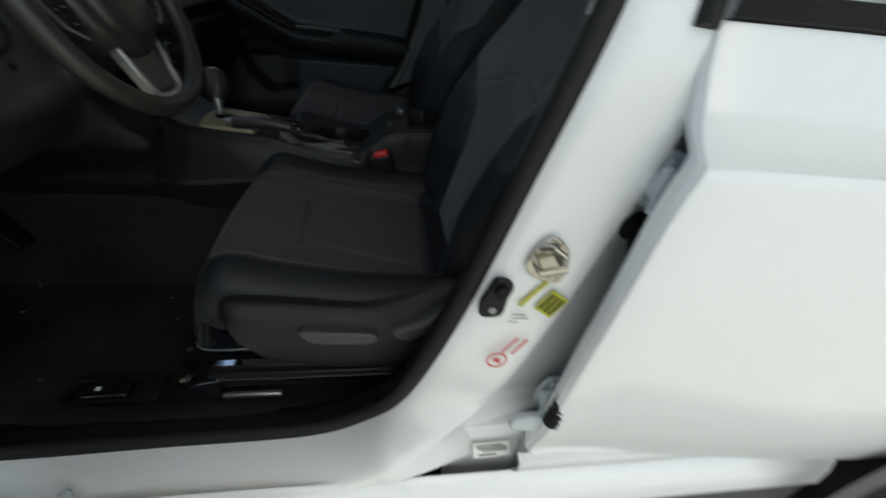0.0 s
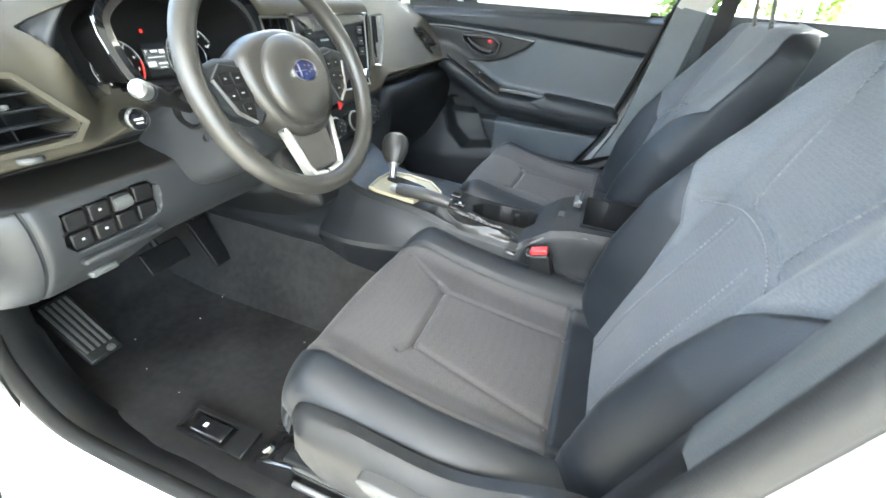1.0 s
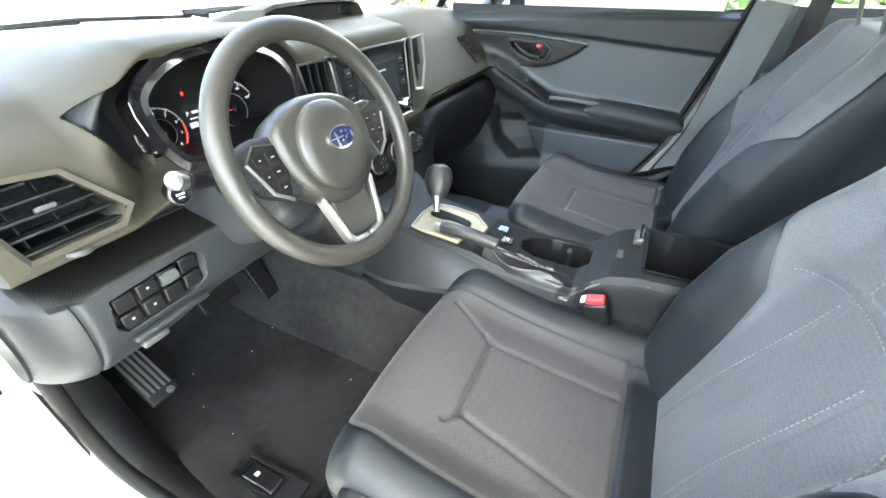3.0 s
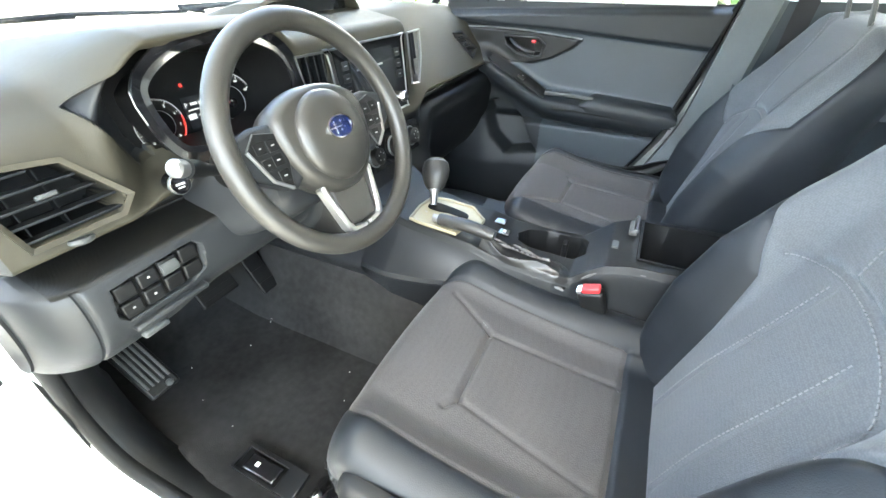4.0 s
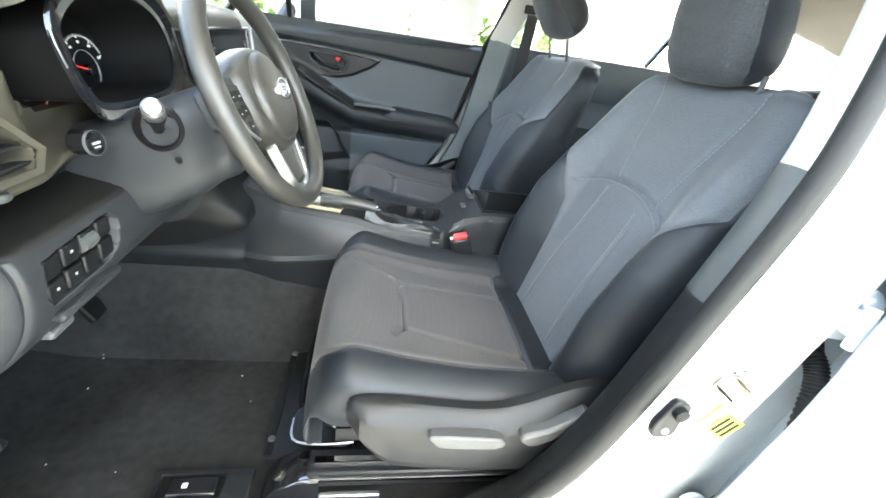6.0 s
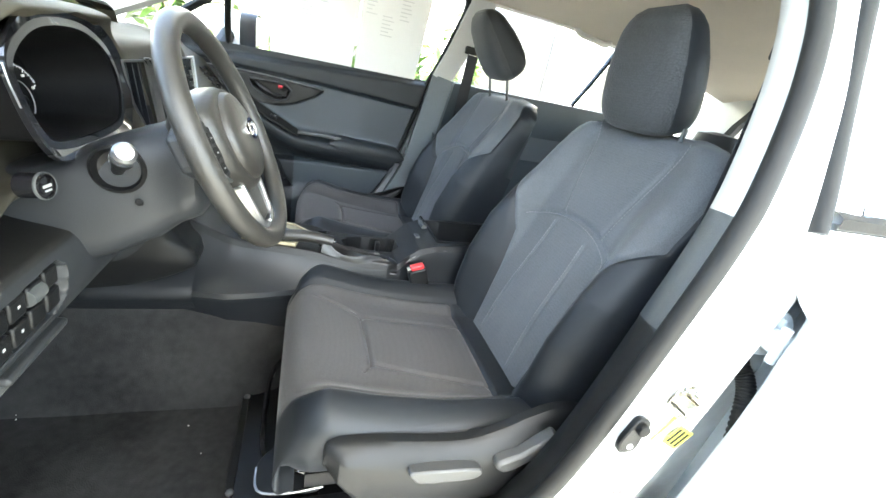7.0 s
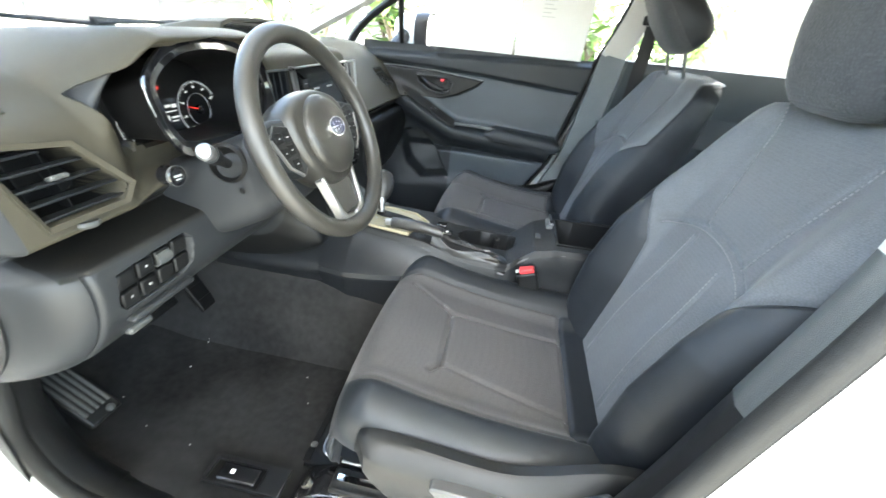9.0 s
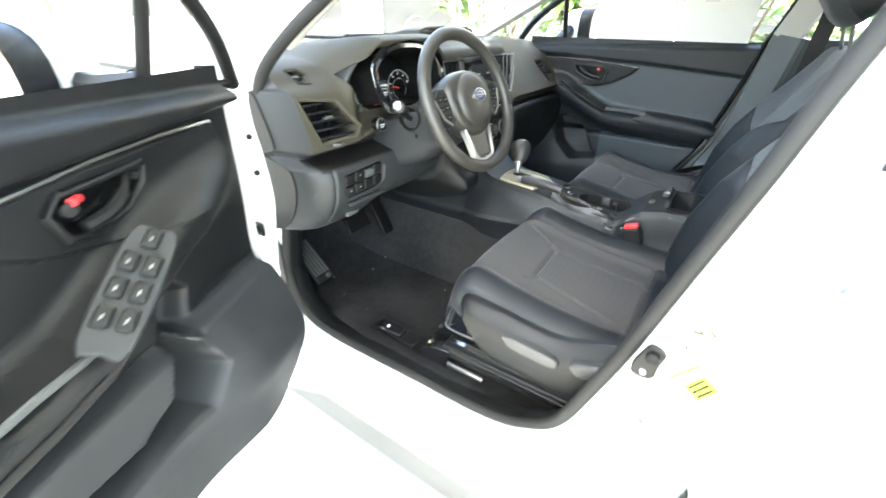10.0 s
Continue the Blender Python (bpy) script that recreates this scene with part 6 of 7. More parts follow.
def door(s, place, driver):
    """A front door in its closed place on the side s, then put at the pose place."""
    at = lambda x, d, z: place @ Vector((x, s * (0.725 - d), z))
    name = "driver_door" if driver else "passenger_door"
    label = "white driver door standing open with trim in a shaded dark grey" if driver else "closed passenger door with trim in a lit-up dark blue-grey"
    ob = thing(name, place @ Vector((-0.5, s * 0.75, 0.40)), label, "car door", "front doors")
    rows = []
    arm_line = ARM_DRIVER if driver else ARM
    for z in np.linspace(0.515 if driver else 0.43, 1.142, 170):
        x1 = lerp(REAR_EDGE, z)
        x0 = lerp(FRONT_DRIVER, z) if driver else DX0 + 0.07 * smooth(0.62, 0.45, z)
        rows.append([at(x, door_depth(x, z, driver), z) if k else at(x, -0.03, z) for k, x in [(0, x0)] + [(1, x0 + (x1 - x0) * t) for t in np.linspace(0, 1, 150)] + [(0, x1)]])
    whole = grid(rows)
    inv = place.inverted()
    sets = {"pad": [], "bezel": [], "insert": [], "arm": [], "low": [], "front": []}
    for f in whole.f:
        c = inv @ (sum((whole.v[i] for i in f), Vector()) / 4)
        x, z = c.x, c.z
        line = lerp([(-0.89, 1.078), (-0.40, 1.055), (0.0, 1.026)], x)
        ca = lerp(arm_line, x)
        if z > line:
            sets["pad"].append(f)
        elif inside(BEZEL, x, z) > 0:
            sets["bezel"].append(f)
        elif z > ca + 0.035 + 0.012 * smooth(-0.5, -0.7, x) and x > -0.70:
            sets["insert"].append(f)
        elif z > lerp([(-0.9, 0.79), (-0.55, 0.772), (0, 0.755)], x):
            sets["arm"].append(f)
        else:
            sets["front" if x < -0.50 and not driver else "low"].append(f)
    # matching trim in two tones: shaded for the driver door, lit for the passenger's
    if not driver:
        part("pocket_trim", pruned(whole.v, sets["front"]), ARM_VINYL, ob, "dark moulded trim round the door pocket", angle=60)
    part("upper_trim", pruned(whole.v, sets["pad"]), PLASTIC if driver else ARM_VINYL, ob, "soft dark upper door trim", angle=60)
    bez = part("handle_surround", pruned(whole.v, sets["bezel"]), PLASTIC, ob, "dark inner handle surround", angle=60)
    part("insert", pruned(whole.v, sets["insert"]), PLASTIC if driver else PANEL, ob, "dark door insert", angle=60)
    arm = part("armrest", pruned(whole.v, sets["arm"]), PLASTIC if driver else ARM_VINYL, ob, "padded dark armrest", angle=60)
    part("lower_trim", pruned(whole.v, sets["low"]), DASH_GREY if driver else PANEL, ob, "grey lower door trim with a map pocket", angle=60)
    # inner handle
    part("surround_edge", tube([at(x, door_depth(x, z) + 0.002, z) for x, z in ((-0.83, 1.060), (-0.72, 1.062), (-0.60, 1.058), (-0.50, 1.049), (-0.405, 1.040))], 0.003, 6), SILVER, bez, "satin edge strip")
    hs = [at(x, 0.024, z) for x, z in CUPH]
    part("handle_rim", tube(hs, 0.005, 8, closed=True, up=(0, 1, 0)), PLASTIC if driver else DASH_GREY, bez, "grey handle rim")
    part("pull", tube(curve([at(-0.645, 0.012, 1.03), at(-0.62, 0.026, 1.012), at(-0.59, 0.030, 0.998), at(-0.555, 0.026, 0.992)], 4), [0.006] * 4 + [0.009] * 9, 8), PLASTIC, bez, "curved door pull")
    lock = part("lock_lever", joined([tube([at(-0.558, 0.002, 1.02), at(-0.548, 0.026, 1.018)], 0.009, 10)]), PLASTIC, bez, "lock lever")
    part("lock_mark", tube([at(-0.566, 0.022, 1.026), at(-0.552, 0.028, 1.026)], 0.0055, 8), RED, lock, "red lock mark")
    # switches on the armrest
    p0, p1 = (-0.685, 0.947), (-0.49, 0.868)
    a, b = at(p0[0], 0.062, p0[1] + 0.012), at(p1[0], 0.082, p1[1] + 0.016)
    if driver:
        a, b = at(-0.582, 0.088, 0.972), at(-0.462, 0.092, 0.882)
    sm = axes((a + b) / 2, b - a, (place.to_3x3() @ Vector((0.38, -s * 0.55, 0.75))))
    ln = (b - a).length
    wide = 0.052 if driver else 0.036
    pad = part("switch_panel", prism(curve2([(-ln / 2, -wide / 2), (ln / 2 - 0.01, -wide / 2), (ln / 2, 0), (ln / 2 - 0.01, wide / 2), (-ln / 2, wide / 2), (-ln / 2 - 0.012, 0)], 3), 0.008, sm), PLASTIC if not driver else DASH_GREY, arm, "window switch panel", bevel=0.002)
    for x, y in (((-0.07, 0), (-0.035, -0.012), (-0.035, 0.012), (0.0, -0.012), (0.0, 0.012), (0.035, -0.012), (0.035, 0.012)) if driver else ((0.01, 0),)):
        k = part("switch", box(x, y, 0.011, 0.026, 0.018, 0.010).moved(sm), PLASTIC, pad, bevel=0.003)
        part("mark", box(x + 0.002, y, 0.0164, 0.006, 0.0016, 0.0008).moved(sm), GREY_MARK, k)
    part("pull_strip", tube([at(x, 0.075, z) for x, z in ((-0.49, 0.879), (-0.40, 0.879), (-0.33, 0.874))], 0.004 if driver else 0.005, 8, flat=1.4), TRIM_GREY, arm, "satin grey pull strip")
    rows = []
    for x in np.linspace(-0.37, -0.07, 24):
        h = 0.026 * smooth(-0.37, -0.33, x) * smooth(-0.06, -0.10, x) + 0.004
        rows.append([at(x, d, lerp(arm_line, x) + 0.018 + h * q) for d, q in ((0.004, 0.9), (0.02, 1.0), (0.06, 1.0), (0.078, 0.85), (0.088, 0.4), (0.090, -0.3), (0.086, -0.8))])
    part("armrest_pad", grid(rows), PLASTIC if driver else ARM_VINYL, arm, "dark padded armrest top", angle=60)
    part("armrest_seam", tube([at(x, door_depth(x, lerp(arm_line, x), driver) + 0.001, lerp(arm_line, x) - 0.004) for x in np.linspace(-0.46, -0.08, 12)], 0.0016, 5), RUBBER, arm)
    # outer skin, glass, frame
    rows = []
    for z, y in ((0.46, 0.80), (0.55, 0.845), (0.75, 0.868), (0.95, 0.876), (1.03, 0.874), (1.06, 0.86), (1.10, 0.835)):
        x1 = lerp(REAR_EDGE, z) + 0.03
        rows.append([place @ Vector((DX0 - 0.004, s * 0.745, z))] + [place @ Vector((x, s * y, z)) for x in np.linspace(DX0 - 0.02, x1, 14)] + [place @ Vector((x1 + 0.004, s * 0.745, z))])
    part("outer_skin", grid(rows), PAINT, ob, "white painted outer skin", angle=28)
    part("door_edge", grid([[place @ Vector((DX0 - 0.006 - 0.012 * w, s * (0.71 + 0.13 * w), z)) for w in np.linspace(0, 1, 5)] for z in np.linspace(0.46, 1.10, 10)]), PAINT, ob, "white painted door edge")
    rows = [[place @ Vector((x, s * (0.745 - (z - 1.10) * 0.42), z)) for x in (xa, (xa + 0.0) / 2, 0.02 + (z - 1.1) * 0.2)] for z, xa in ((1.11, -0.98), (1.2, -0.88), (1.3, -0.72), (1.40, -0.50), (1.45, -0.40))]
    if driver:
        pane = part("window_pane", slab(rows, (0.002, 0.003, 0)), GLASS, ob)
        pane.visible_shadow = False
    fr = curve([(-0.97, 0.745, 1.10), (-0.88, 0.705, 1.20), (-0.72, 0.665, 1.305), (-0.52, 0.625, 1.405), (-0.38, 0.605, 1.45), (-0.15, 0.592, 1.475), (0.05, 0.60, 1.465), (0.075, 0.63, 1.39), (0.045, 0.68, 1.25), (0.01, 0.735, 1.11)], 5)
    part("window_frame", tube([place @ Vector((p.x, s * p.y, p.z)) for p in fr], 0.014, 8), RUBBER if driver else PLASTIC, ob, "black window frame")
    part("window_divider", tube([place @ Vector((x, s * y, z)) for x, y, z in ((-0.735, 0.735, 1.10), (-0.735, 0.70, 1.20), (-0.728, 0.662, 1.30))], 0.011, 8), RUBBER, ob, "black quarter window bar")
    part("belt_seal", tube([place @ Vector((x, s * 0.735, z)) for x, z in ((-0.95, 1.105), (-0.5, 1.125), (0.0, 1.14))], 0.009, 6), RUBBER, ob)
    # outside mirror
    hous = []
    mc = Vector((-0.725, s * 0.935, 1.132)) if driver else Vector((-0.728, s * 0.945, 1.182))
    for dx, k in ((-0.105, 0.25), (-0.095, 0.62), (-0.06, 0.86), (0.0, 0.98), (0.045, 1.0), (0.05, 0.97), (0.035, 0.90)):
        hous.append([place @ (mc + Vector((dx + 0.02, s * (0.105 if driver else 0.135) * k * math.copysign(abs(math.cos(a)) ** 0.65, math.cos(a)), 0.078 * k * math.copysign(abs(math.sin(a)) ** 0.65, math.sin(a))))) for a in np.linspace(0, 2 * math.pi, 29)[:-1]])
    mir = part("mirror_housing", grid(hous, loop_cols=True, cap=False), PLASTIC, ob, "outside mirror housing", angle=50)
    part("mirror_cap", grid([[place @ (mc + Vector((dx + 0.02, s * (0.106 if driver else 0.136) * k * math.copysign(abs(math.cos(a)) ** 0.65, math.cos(a)), 0.079 * k * math.copysign(abs(math.sin(a)) ** 0.65, math.sin(a))))) for a in np.linspace(0, 2 * math.pi, 29)[:-1]] for dx, k in ((-0.108, 0.05), (-0.107, 0.27), (-0.097, 0.64), (-0.062, 0.88), (-0.005, 0.985))], loop_cols=True), PAINT, mir, "white painted mirror cap", angle=50)
    gl = [((0.094 if driver else 0.122) * math.copysign(abs(math.cos(a)) ** 0.65, math.cos(a)), 0.069 * math.copysign(abs(math.sin(a)) ** 0.65, math.sin(a))) for a in np.linspace(0, 2 * math.pi, 29)[:-1]]
    part("mirror_glass", prism(gl, 0.003, place @ axes(mc + Vector((0.050, 0, 0)), (0, 1, 0), (1, -s * (0.22 if driver else 0.35), 0.05))), MIRROR, mir, "mirror glass")
    part("mirror_foot", tube([place @ Vector((mc.x - 0.045, s * 0.75, 1.115)), place @ Vector((mc.x - 0.03, s * 0.82, mc.z - 0.02)), place @ mc], [0.03, 0.028, 0.03], 10), PLASTIC, mir)
    return ob


door(1, Matrix.Identity(4), False)
hinge = Vector((-0.91, -0.75, 0))
OPEN = radians(64.5)
door(-1, Matrix.Translation(hinge + Vector((0.0645, -0.081, -0.0135))) @ Matrix.Rotation(-OPEN, 4, "Z") @ Matrix.Translation(-hinge), True)


# ---- things on the centre pillar ----
def on_pillar(x, z, y=-0.759):
    """The painted pillar face, looking outwards to the driver's side."""
    return axes((x, y, z), (1, 0, 0), (-0.03, -1, 0.01))


striker = thing("door_striker", (0.012, -0.765, 0.82), "bare steel door striker loop bolted to the white pillar", "door striker")
m = on_pillar(0.008, 0.857, -0.7605)
part("plate", prism(curve2([(-0.024, 0.004), (-0.004, 0.034), (0.020, 0.016), (0.022, -0.016), (0.006, -0.026), (-0.018, -0.016)], 3), 0.004, m), BARE_STEEL, striker, bevel=0.001)
part("loop", tube([m @ Vector(p) for p in ((-0.013, -0.002, 0.003), (-0.013, -0.002, 0.020), (0.011, 0.005, 0.021), (0.012, 0.005, 0.003))], 0.005, 8), BARE_STEEL, striker)
part("loop", tube([m @ Vector(p) for p in ((-0.012, 0.018, 0.003), (-0.002, 0.026, 0.012), (0.012, 0.016, 0.014))], 0.0035, 8), BARE_STEEL, striker)
for x, y in ((-0.004, 0.022), (0.012, -0.018)):
    part("screw", lathe([(0.008, 0.003), (0.0075, 0.007), (0.003, 0.007), (0.002, 0.005)], m @ Matrix.Translation((x, y, 0)), 14), BARE_STEEL, striker)
bump = thing("door_buffer", (-0.042, -0.755, 0.78), "small dark rubber door buffer on the white pillar", "buffer")
m = on_pillar(-0.043, 0.800, -0.752)
part("pad", prism(curve2([(-0.012, -0.026), (0.012, -0.024), (0.016, 0.0), (0.020, 0.022), (0.0, 0.03), (-0.010, 0.01), (-0.016, -0.008)], 3), 0.009, m), PLASTIC, bump, bevel=0.002)
part("stud", lathe([(0.009, 0.006), (0.0085, 0.016), (0.005, 0.018), (0, 0.018)], m @ Matrix.Translation((0.006, 0.015, 0)), 14), RUBBER, bump)
part("pin", lathe([(0.005, 0.008), (0.004, 0.011), (0, 0.011)], m @ Matrix.Translation((0.0, -0.015, 0)), 10), GREY_MARK, bump)
label = thing("tyre_label", (0.025, -0.765, 0.76), "white and yellow printed tyre information label", "label")
m = on_pillar(0.006, 0.795, -0.7600)
mb = axes((0.024, -0.7675, 0.800), (0.95, -0.25, 0), (-0.25, -0.95, 0.03))
part("yellow_block", box(0, 0, 0.0013, 0.024, 0.034, 0.0006).moved(mb @ Matrix.Rotation(radians(-28), 4, "Z")), YELLOW, label, "yellow printed block")
part("print", joined([box(-0.007 + 0.007 * i, 0, 0.0018, 0.004, 0.026, 0.0004).moved(mb @ Matrix.Rotation(radians(-28), 4, "Z")) for i in range(3)]), RUBBER, label)
part("yellow_strip", box(-0.012, 0.01, 0.0013, 0.006, 0.046, 0.0006).moved(m @ Matrix.Rotation(radians(-35), 4, "Z")), YELLOW, label, "yellow printed strip")
part("print", joined([box(x, y, 0.0013, w, 0.0015, 0.0004).moved(m) for x, y, w in ((-0.015, -0.018, 0.016), (-0.012, -0.024, 0.02), (-0.02, -0.03, 0.012))]), GREY_MARK, label)
warn = thing("airbag_warning_label", (-0.02, -0.76, 0.68), "red printed warning label with a round symbol", "label")
m = on_pillar(-0.026, 0.703, -0.7665)
part("ring", rim([(0.0135 * math.cos(a), 0.0135 * math.sin(a)) for a in np.linspace(0, 6.283, 25)[:-1]], [(0.0115 * math.cos(a), 0.0115 * math.sin(a)) for a in np.linspace(0, 6.283, 25)[:-1]], 0.001, m), RED, warn, "red ring")
part("symbol", box(0, 0, 0.0006, 0.010, 0.004, 0.0008).moved(m) + box(0, -0.001, 0.0006, 0.003, 0.012, 0.0008).moved(m @ Matrix.Rotation(0.5, 4, "Z")), RED, warn)
part("print", joined([box(-0.004 + 0.013 * i, 0.030 + 0.004 * i, 0.0006, 0.003, 0.030, 0.0006).moved(m @ Matrix.Rotation(radians(-32), 4, "Z")) for i in range(2)]), RED, warn)
plate = thing("data_plate", (0.0, -0.775, 0.47), "pale printed data label on the white sill", "label")
m = axes((0.002, -0.7655, 0.485), (1, 0, 0), (0.1, -0.75, 0.66))
part("sheet", box(0, 0, 0.001, 0.062, 0.022, 0.001).moved(m), PAPER, plate)
part("print", joined([box(x, y, 0.0018, w, 0.002, 0.0005).moved(m) for x, y, w in ((-0.005, 0.007, 0.045), (0.0, 0.003, 0.05), (0.004, -0.001, 0.042), (-0.008, -0.007, 0.03))]), RUBBER, plate, "dark printed bars")

# rubber cable sleeve and hinges between pillar and rear door
sleeve = thing("cable_sleeve", (0.10, -0.76, 0.70), "ribbed black rubber cable sleeve between pillar and rear door", "cable sleeve")
sp = curve([(0.104, -0.735, 0.895), (0.105, -0.752, 0.893), (0.105, -0.767, 0.875), (0.100, -0.780, 0.845), (0.086, -0.798, 0.79), (0.070, -0.807, 0.72), (0.054, -0.806, 0.62)], 20)
part("sleeve", tube(sp, [0.0115 + 0.0009 * math.sin(i * 2.1) for i in range(len(sp))], 12), RUBBER, sleeve, angle=70)
part("socket", lathe([(0.022, -0.02), (0.023, 0.0), (0.019, 0.010), (0.012, 0.016)], axes((0.104, -0.736, 0.896), (1, 0, 0), (0.05, -1, 0.1)), 24), RUBBER, sleeve, "round rubber socket")
for z, k in ((0.965, 0), (0.60, 1)):
    m = axes((0.112 if k == 0 else 0.085, -0.757 if k == 0 else -0.745, z - 0.012 * (k == 0)), (1, 0, 0), (-0.1, -1, 0)) @ Matrix.Diagonal((0.6, 1.0, 0.75, 1))
    h = part("hinge", prism(curve2([(-0.045, -0.02), (-0.035, 0.028), (0.0, 0.036), (0.03, 0.02), (0.04, -0.01), (0.01, -0.026)], 3), 0.008, m), PAINT_SHADED, rear_door, "white painted steel door hinge", bevel=0.002)
    part("hinge_arm", prism(curve2([(-0.026, -0.012), (-0.030, 0.012), (0.0, 0.016), (0.022, 0.006), (0.018, -0.012)], 3), 0.034, m @ Matrix.Translation((-0.01, 0.0, 0.008))), PAINT_SHADED, h, bevel=0.004)
    part("hinge_pin", tube([m @ Vector((-0.032, -0.022, 0.034)), m @ Vector((-0.032, 0.026, 0.034))], 0.006, 10), PAINT_SHADED, h)
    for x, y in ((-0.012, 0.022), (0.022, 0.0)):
        part("bolt", lathe([(0.009, 0.008), (0.009, 0.013), (0.006, 0.016), (0, 0.016)], m @ Matrix.Translation((x, y, 0)), 6), PAINT_SHADED, h)
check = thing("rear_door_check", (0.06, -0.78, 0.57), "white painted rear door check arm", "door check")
part("arm", prism(curve2([(-0.035, -0.010), (-0.028, 0.013), (0.035, 0.014), (0.046, 0.0), (0.035, -0.014)], 3), 0.012, axes((0.045, -0.782, 0.592), (1, 0, 0), (0, -1, 0.1))), PAINT_SHADED, check, bevel=0.003)
for z in (0.973, 0.891):
    b = solo("hinge_bolt", lathe([(0.0075, 0), (0.0075, 0.005), (0.005, 0.007), (0, 0.007)], axes((-0.90, -0.742, z), (0, 0, 1), (0.55, -0.83, 0)), 6), RUBBER, "dark bolt of the front door hinge", "bolt", group="front hinge bolts")
strap = thing("door_check_strap", (-0.93, -0.78, 0.72), "black door check strap at the front pillar", "door check")
part("strap", tube([(-0.925, -0.755, 0.745), (-0.90, -0.80, 0.742), (-0.86, -0.87, 0.738)], 0.007, 8, flat=1.6), RUBBER, strap)
part("bracket", box(-0.925, -0.752, 0.745, 0.03, 0.01, 0.035), PLASTIC, strap, bevel=0.003)


# ---- seat belts ----
def ribbon(pts, width, across):
    P = curve(pts, 6)
    a = Vector(across).normalized() * width / 2
    t = Vector((0, 0.0012, 0))
    return grid([[p - a, p + a, p + a + t, p - a + t] for p in P], loop_cols=True, cap=True)


for s in (-1, 1):
    b = thing("seat_belt", (0.10, s * 0.62, 0.60), "black seat belt webbing hanging beside the pillar", "seat belt", "seat belts")
    part("webbing", ribbon([(0.13, s * 0.605, 1.27), (0.125, s * 0.61, 1.15), (0.115, s * 0.615, 0.98), (0.085, s * 0.625, 0.80), (0.04, s * 0.635, 0.62)], 0.046, (1, 0.15 * s, 0)), BELT, b)
    part("guide", box(0.13, s * 0.607, 1.285, 0.07, 0.016, 0.028), PLASTIC, b, "belt guide loop", bevel=0.005)
    tongue = part("tongue", box(0.115, s * 0.606, 0.965, 0.052, 0.012, 0.03), PLASTIC, b, "black belt tongue", bevel=0.003)
    part("tongue_plate", box(0.112, s * 0.602, 0.935, 0.022, 0.003, 0.04), CHROME, tongue, "bright metal tongue")

random.seed(21)
crumbs = []
for i in range(8):
    x, y, r = random.uniform(-1.0, -0.56), random.uniform(-0.62, -0.26), random.uniform(0.0007, 0.0015)
    crumbs.append(box(0, 0, 0, r * 2, r * random.uniform(1, 2), r, Matrix.Translation((x, y, floor_z(x, y) + 0.002)) @ Matrix.Rotation(random.uniform(0, 3), 4, "Z")))
solo("carpet_crumbs", joined(crumbs), PAPER, "tiny pale crumbs scattered on the carpet", "crumbs", kind="stuff")

# ---- papers in the passenger window ----
for x0, x1, z0, z1, n in ((-0.60, -0.31, 1.135, 1.42, 0), (-0.30, -0.06, 1.14, 1.42, 1)):
    p = thing("window_sticker", ((x0 + x1) / 2, 0.72, z0), "white printed sales sheet stuck inside the passenger window", "paper sheet", "window sheets")
    tilt = lambda x, z, d=0.0: Vector((x, 0.738 - (z - 1.10) * 0.42 - 0.006 - d, z))
    part("sheet", grid([[tilt(x0, z), tilt((x0 + x1) / 2, z), tilt(x1, z)] for z in np.linspace(z0, z1, 5)]) + grid([[tilt(x0, z, 0.0006), tilt((x0 + x1) / 2, z, 0.0006), tilt(x1, z, 0.0006)] for z in np.linspace(z0, z1, 5)]), PAPER, p)
    random.seed(5 + n)
    for c in range(3):
        for r in range(6):
            w = random.uniform(0.02, 0.05)
            xa = x0 + 0.015 + c * (x1 - x0) / 4
            za = z1 - 0.03 - r * 0.012 - (0.06 if c % 2 else 0)
            part("print", grid([[tilt(xa, za, 0.0012), tilt(xa + w, za, 0.0012)], [tilt(xa, za + 0.003, 0.0012), tilt(xa + w, za + 0.003, 0.0012)]]), FAINT, p)

# ---- outside ----
hall = thing("showroom_building", (0.0, 9.0, 0.0), "white rendered building with tall windows across the lot", "building")
part("wall", box(0, 9.4, 3.0, 34, 0.3, 6.0), STUCCO, hall)
for x in np.arange(-14, 15, 4.0):
    part("pilaster", box(x, 9.15, 3.0, 0.5, 0.35, 6.0), STUCCO, hall, bevel=0.02)
    w = part("window", rim([(-1.3, 0), (1.3, 0), (1.3, 3.2), (-1.3, 3.2)], [(-1.22, 0.08), (1.22, 0.08), (1.22, 3.12), (-1.22, 3.12)], 0.12, Matrix(((1, 0, 0, x + 2.0), (0, 0, -1, 9.24), (0, 1, 0, 0.4), (0, 0, 0, 1)))), GREY_MARK, hall)
    part("pane", box(x + 2.0, 9.2, 2.0, 2.44, 0.02, 3.04), SCREEN, w)
# added roof, out of view: keeps direct sun and high sky off the cabin
solo("canopy", box(1.85, -1.15, 3.72, 7.1, 4.3, 0.24), STUCCO, "unseen flat white roof added to shade the car", "canopy", "structure", bevel=0.02)
for x, y in ((1.6, 5.0), (3.4, 5.2), (-2.6, 5.4)):
    solo("canopy_post", tube([(x, y, 0), (x, y, 3.6)], 0.045, 10), GREY_MARK, "slim grey canopy post on the lot", "post", group="canopy posts")


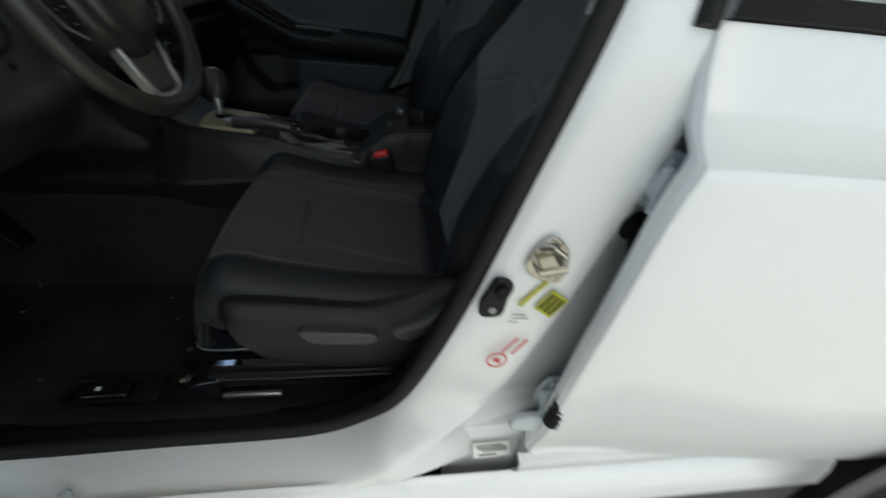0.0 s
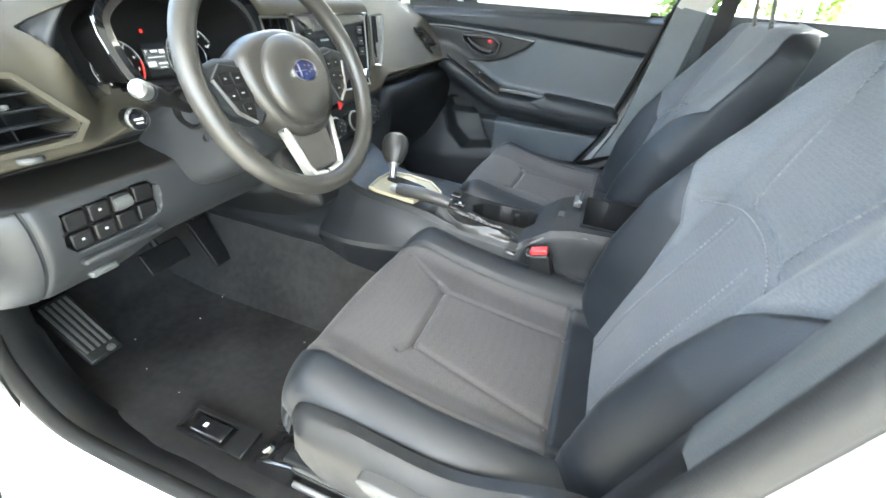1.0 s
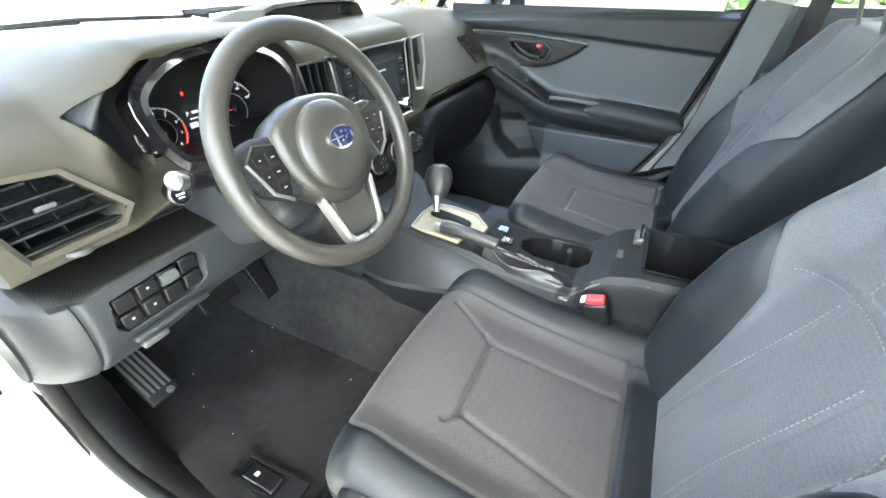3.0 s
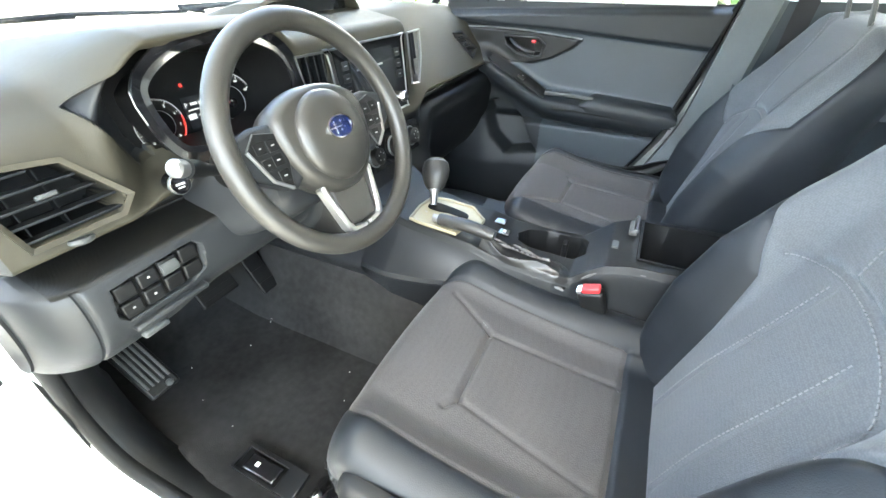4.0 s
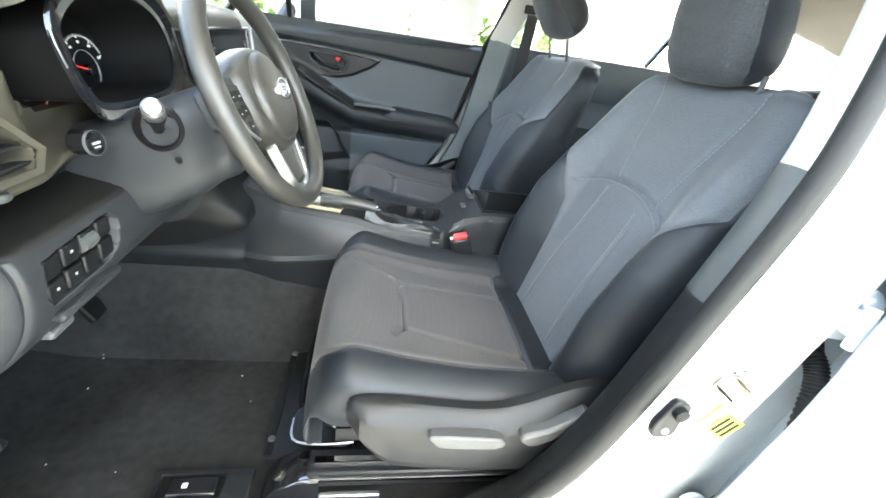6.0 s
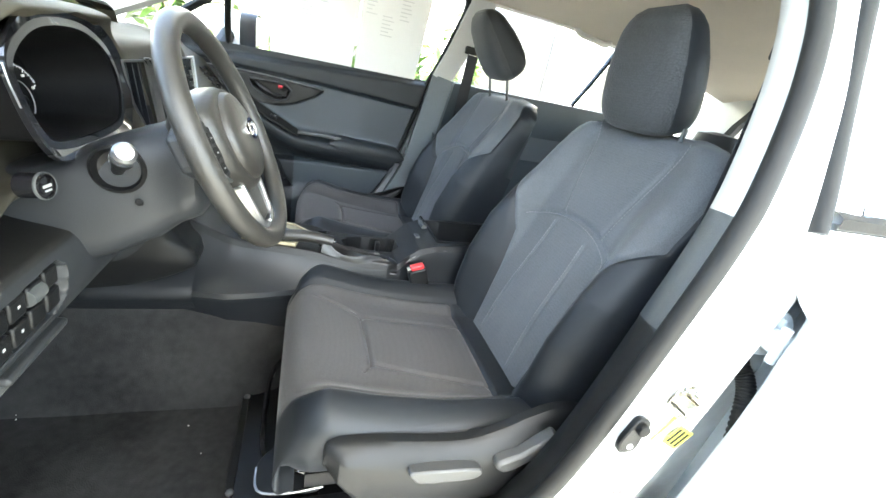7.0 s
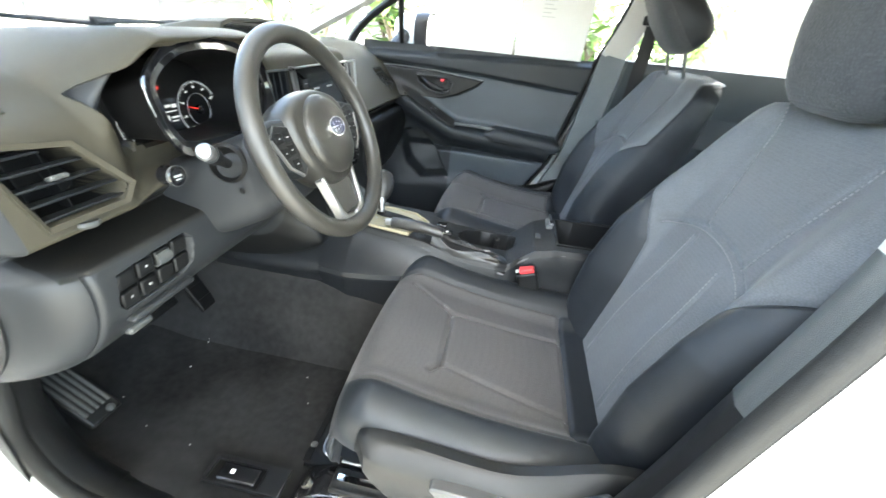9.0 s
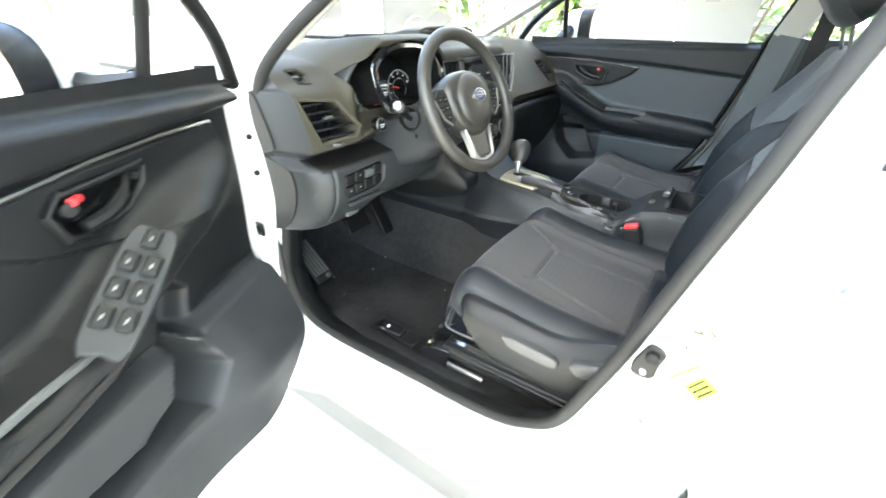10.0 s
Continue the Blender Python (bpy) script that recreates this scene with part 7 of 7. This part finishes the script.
def leaf_at(p, d, size, droop):
    """One bent leaf with a folded midrib."""
    d = d.normalized()
    side = d.cross(Vector((0, 0, 1)))
    side = side.normalized() if side.length > 1e-3 else Vector((1, 0, 0))
    up = side.cross(d)
    pts, n = [], 5
    for i in range(n):
        t = i / (n - 1)
        w = size * 0.16 * math.sin(math.pi * (0.12 + 0.86 * t))
        c = p + d * size * t - Vector((0, 0, droop * size * t * t))
        pts.append([c - side * w + up * w * 0.3, c, c + side * w + up * w * 0.3])
    return grid(pts)


def shrub(x, y, height, spread, seed, leaf=0.22, count=420):
    random.seed(seed)
    ob = thing("shrub", (x, y, 0), "leafy green shrub growing beside the parking bay", "shrub", "shrubs")
    tips = []
    for k in range(9):
        a = random.uniform(0, 6.28)
        top = Vector((x + spread * random.uniform(0.2, 1) * math.cos(a), y + spread * random.uniform(0.2, 1) * math.sin(a), height * random.uniform(0.6, 1.0)))
        line = curve([(x + 0.05 * math.cos(a), y + 0.05 * math.sin(a), 0), (x + (top.x - x) * 0.35, y + (top.y - y) * 0.35, top.z * 0.5), top], 5)
        part("stem", tube(line, [0.03 - 0.022 * i / (len(line) - 1) for i in range(len(line))], 6), BARK, ob)
        tips.append(line)
    leaves = []
    v, f = [], []
    for i in range(count):
        line = random.choice(tips)
        p = line[random.randint(3, len(line) - 1)] + Vector((random.gauss(0, 0.12), random.gauss(0, 0.12), random.gauss(0, 0.12)))
        d = Vector((random.gauss(0, 1), random.gauss(0, 1), random.uniform(-0.3, 0.9)))
        g = leaf_at(p, d, leaf * random.uniform(0.6, 1.3), random.uniform(0.1, 0.7))
        k = len(v)
        v += g.v
        f += [tuple(q + k for q in w) for w in g.f]
    tagged(part("crown", Geo(v, f), LEAF, ob, "mass of narrow green leaves", angle=80), kind="stuff")
    return ob


shrub(-1.1, 2.6, 2.0, 0.6, 11)
shrub(-0.25, 2.5, 1.5, 0.5, 12)
shrub(-2.3, 2.9, 1.8, 0.7, 13)
shrub(0.45, 2.6, 1.6, 0.5, 14)
shrub(1.9, 6.5, 1.9, 0.6, 15)
shrub(-4.2, -1.5, 1.6, 0.7, 16)
bare = thing("young_tree", (-6.5, 0.6, 0), "thin bare branching tree ahead of the car", "tree")
random.seed(3)
for k in range(7):
    a = random.uniform(0, 6.28)
    part("limb", tube(curve([(-6.5, 0.6, 0.9 + 0.1 * k), (-6.5 + 0.3 * math.cos(a), 0.6 + 0.3 * math.sin(a), 1.5 + 0.1 * k), (-6.5 + 0.5 * math.cos(a + 0.5), 0.6 + 0.7 * math.sin(a + 0.5), 2.2 + 0.2 * k)], 5), 0.012, 6), BARK, bare)
part("trunk", tube([(-6.5, 0.6, 0), (-6.48, 0.62, 1.2), (-6.5, 0.58, 2.4)], [0.05, 0.04, 0.025], 8), BARK, bare)
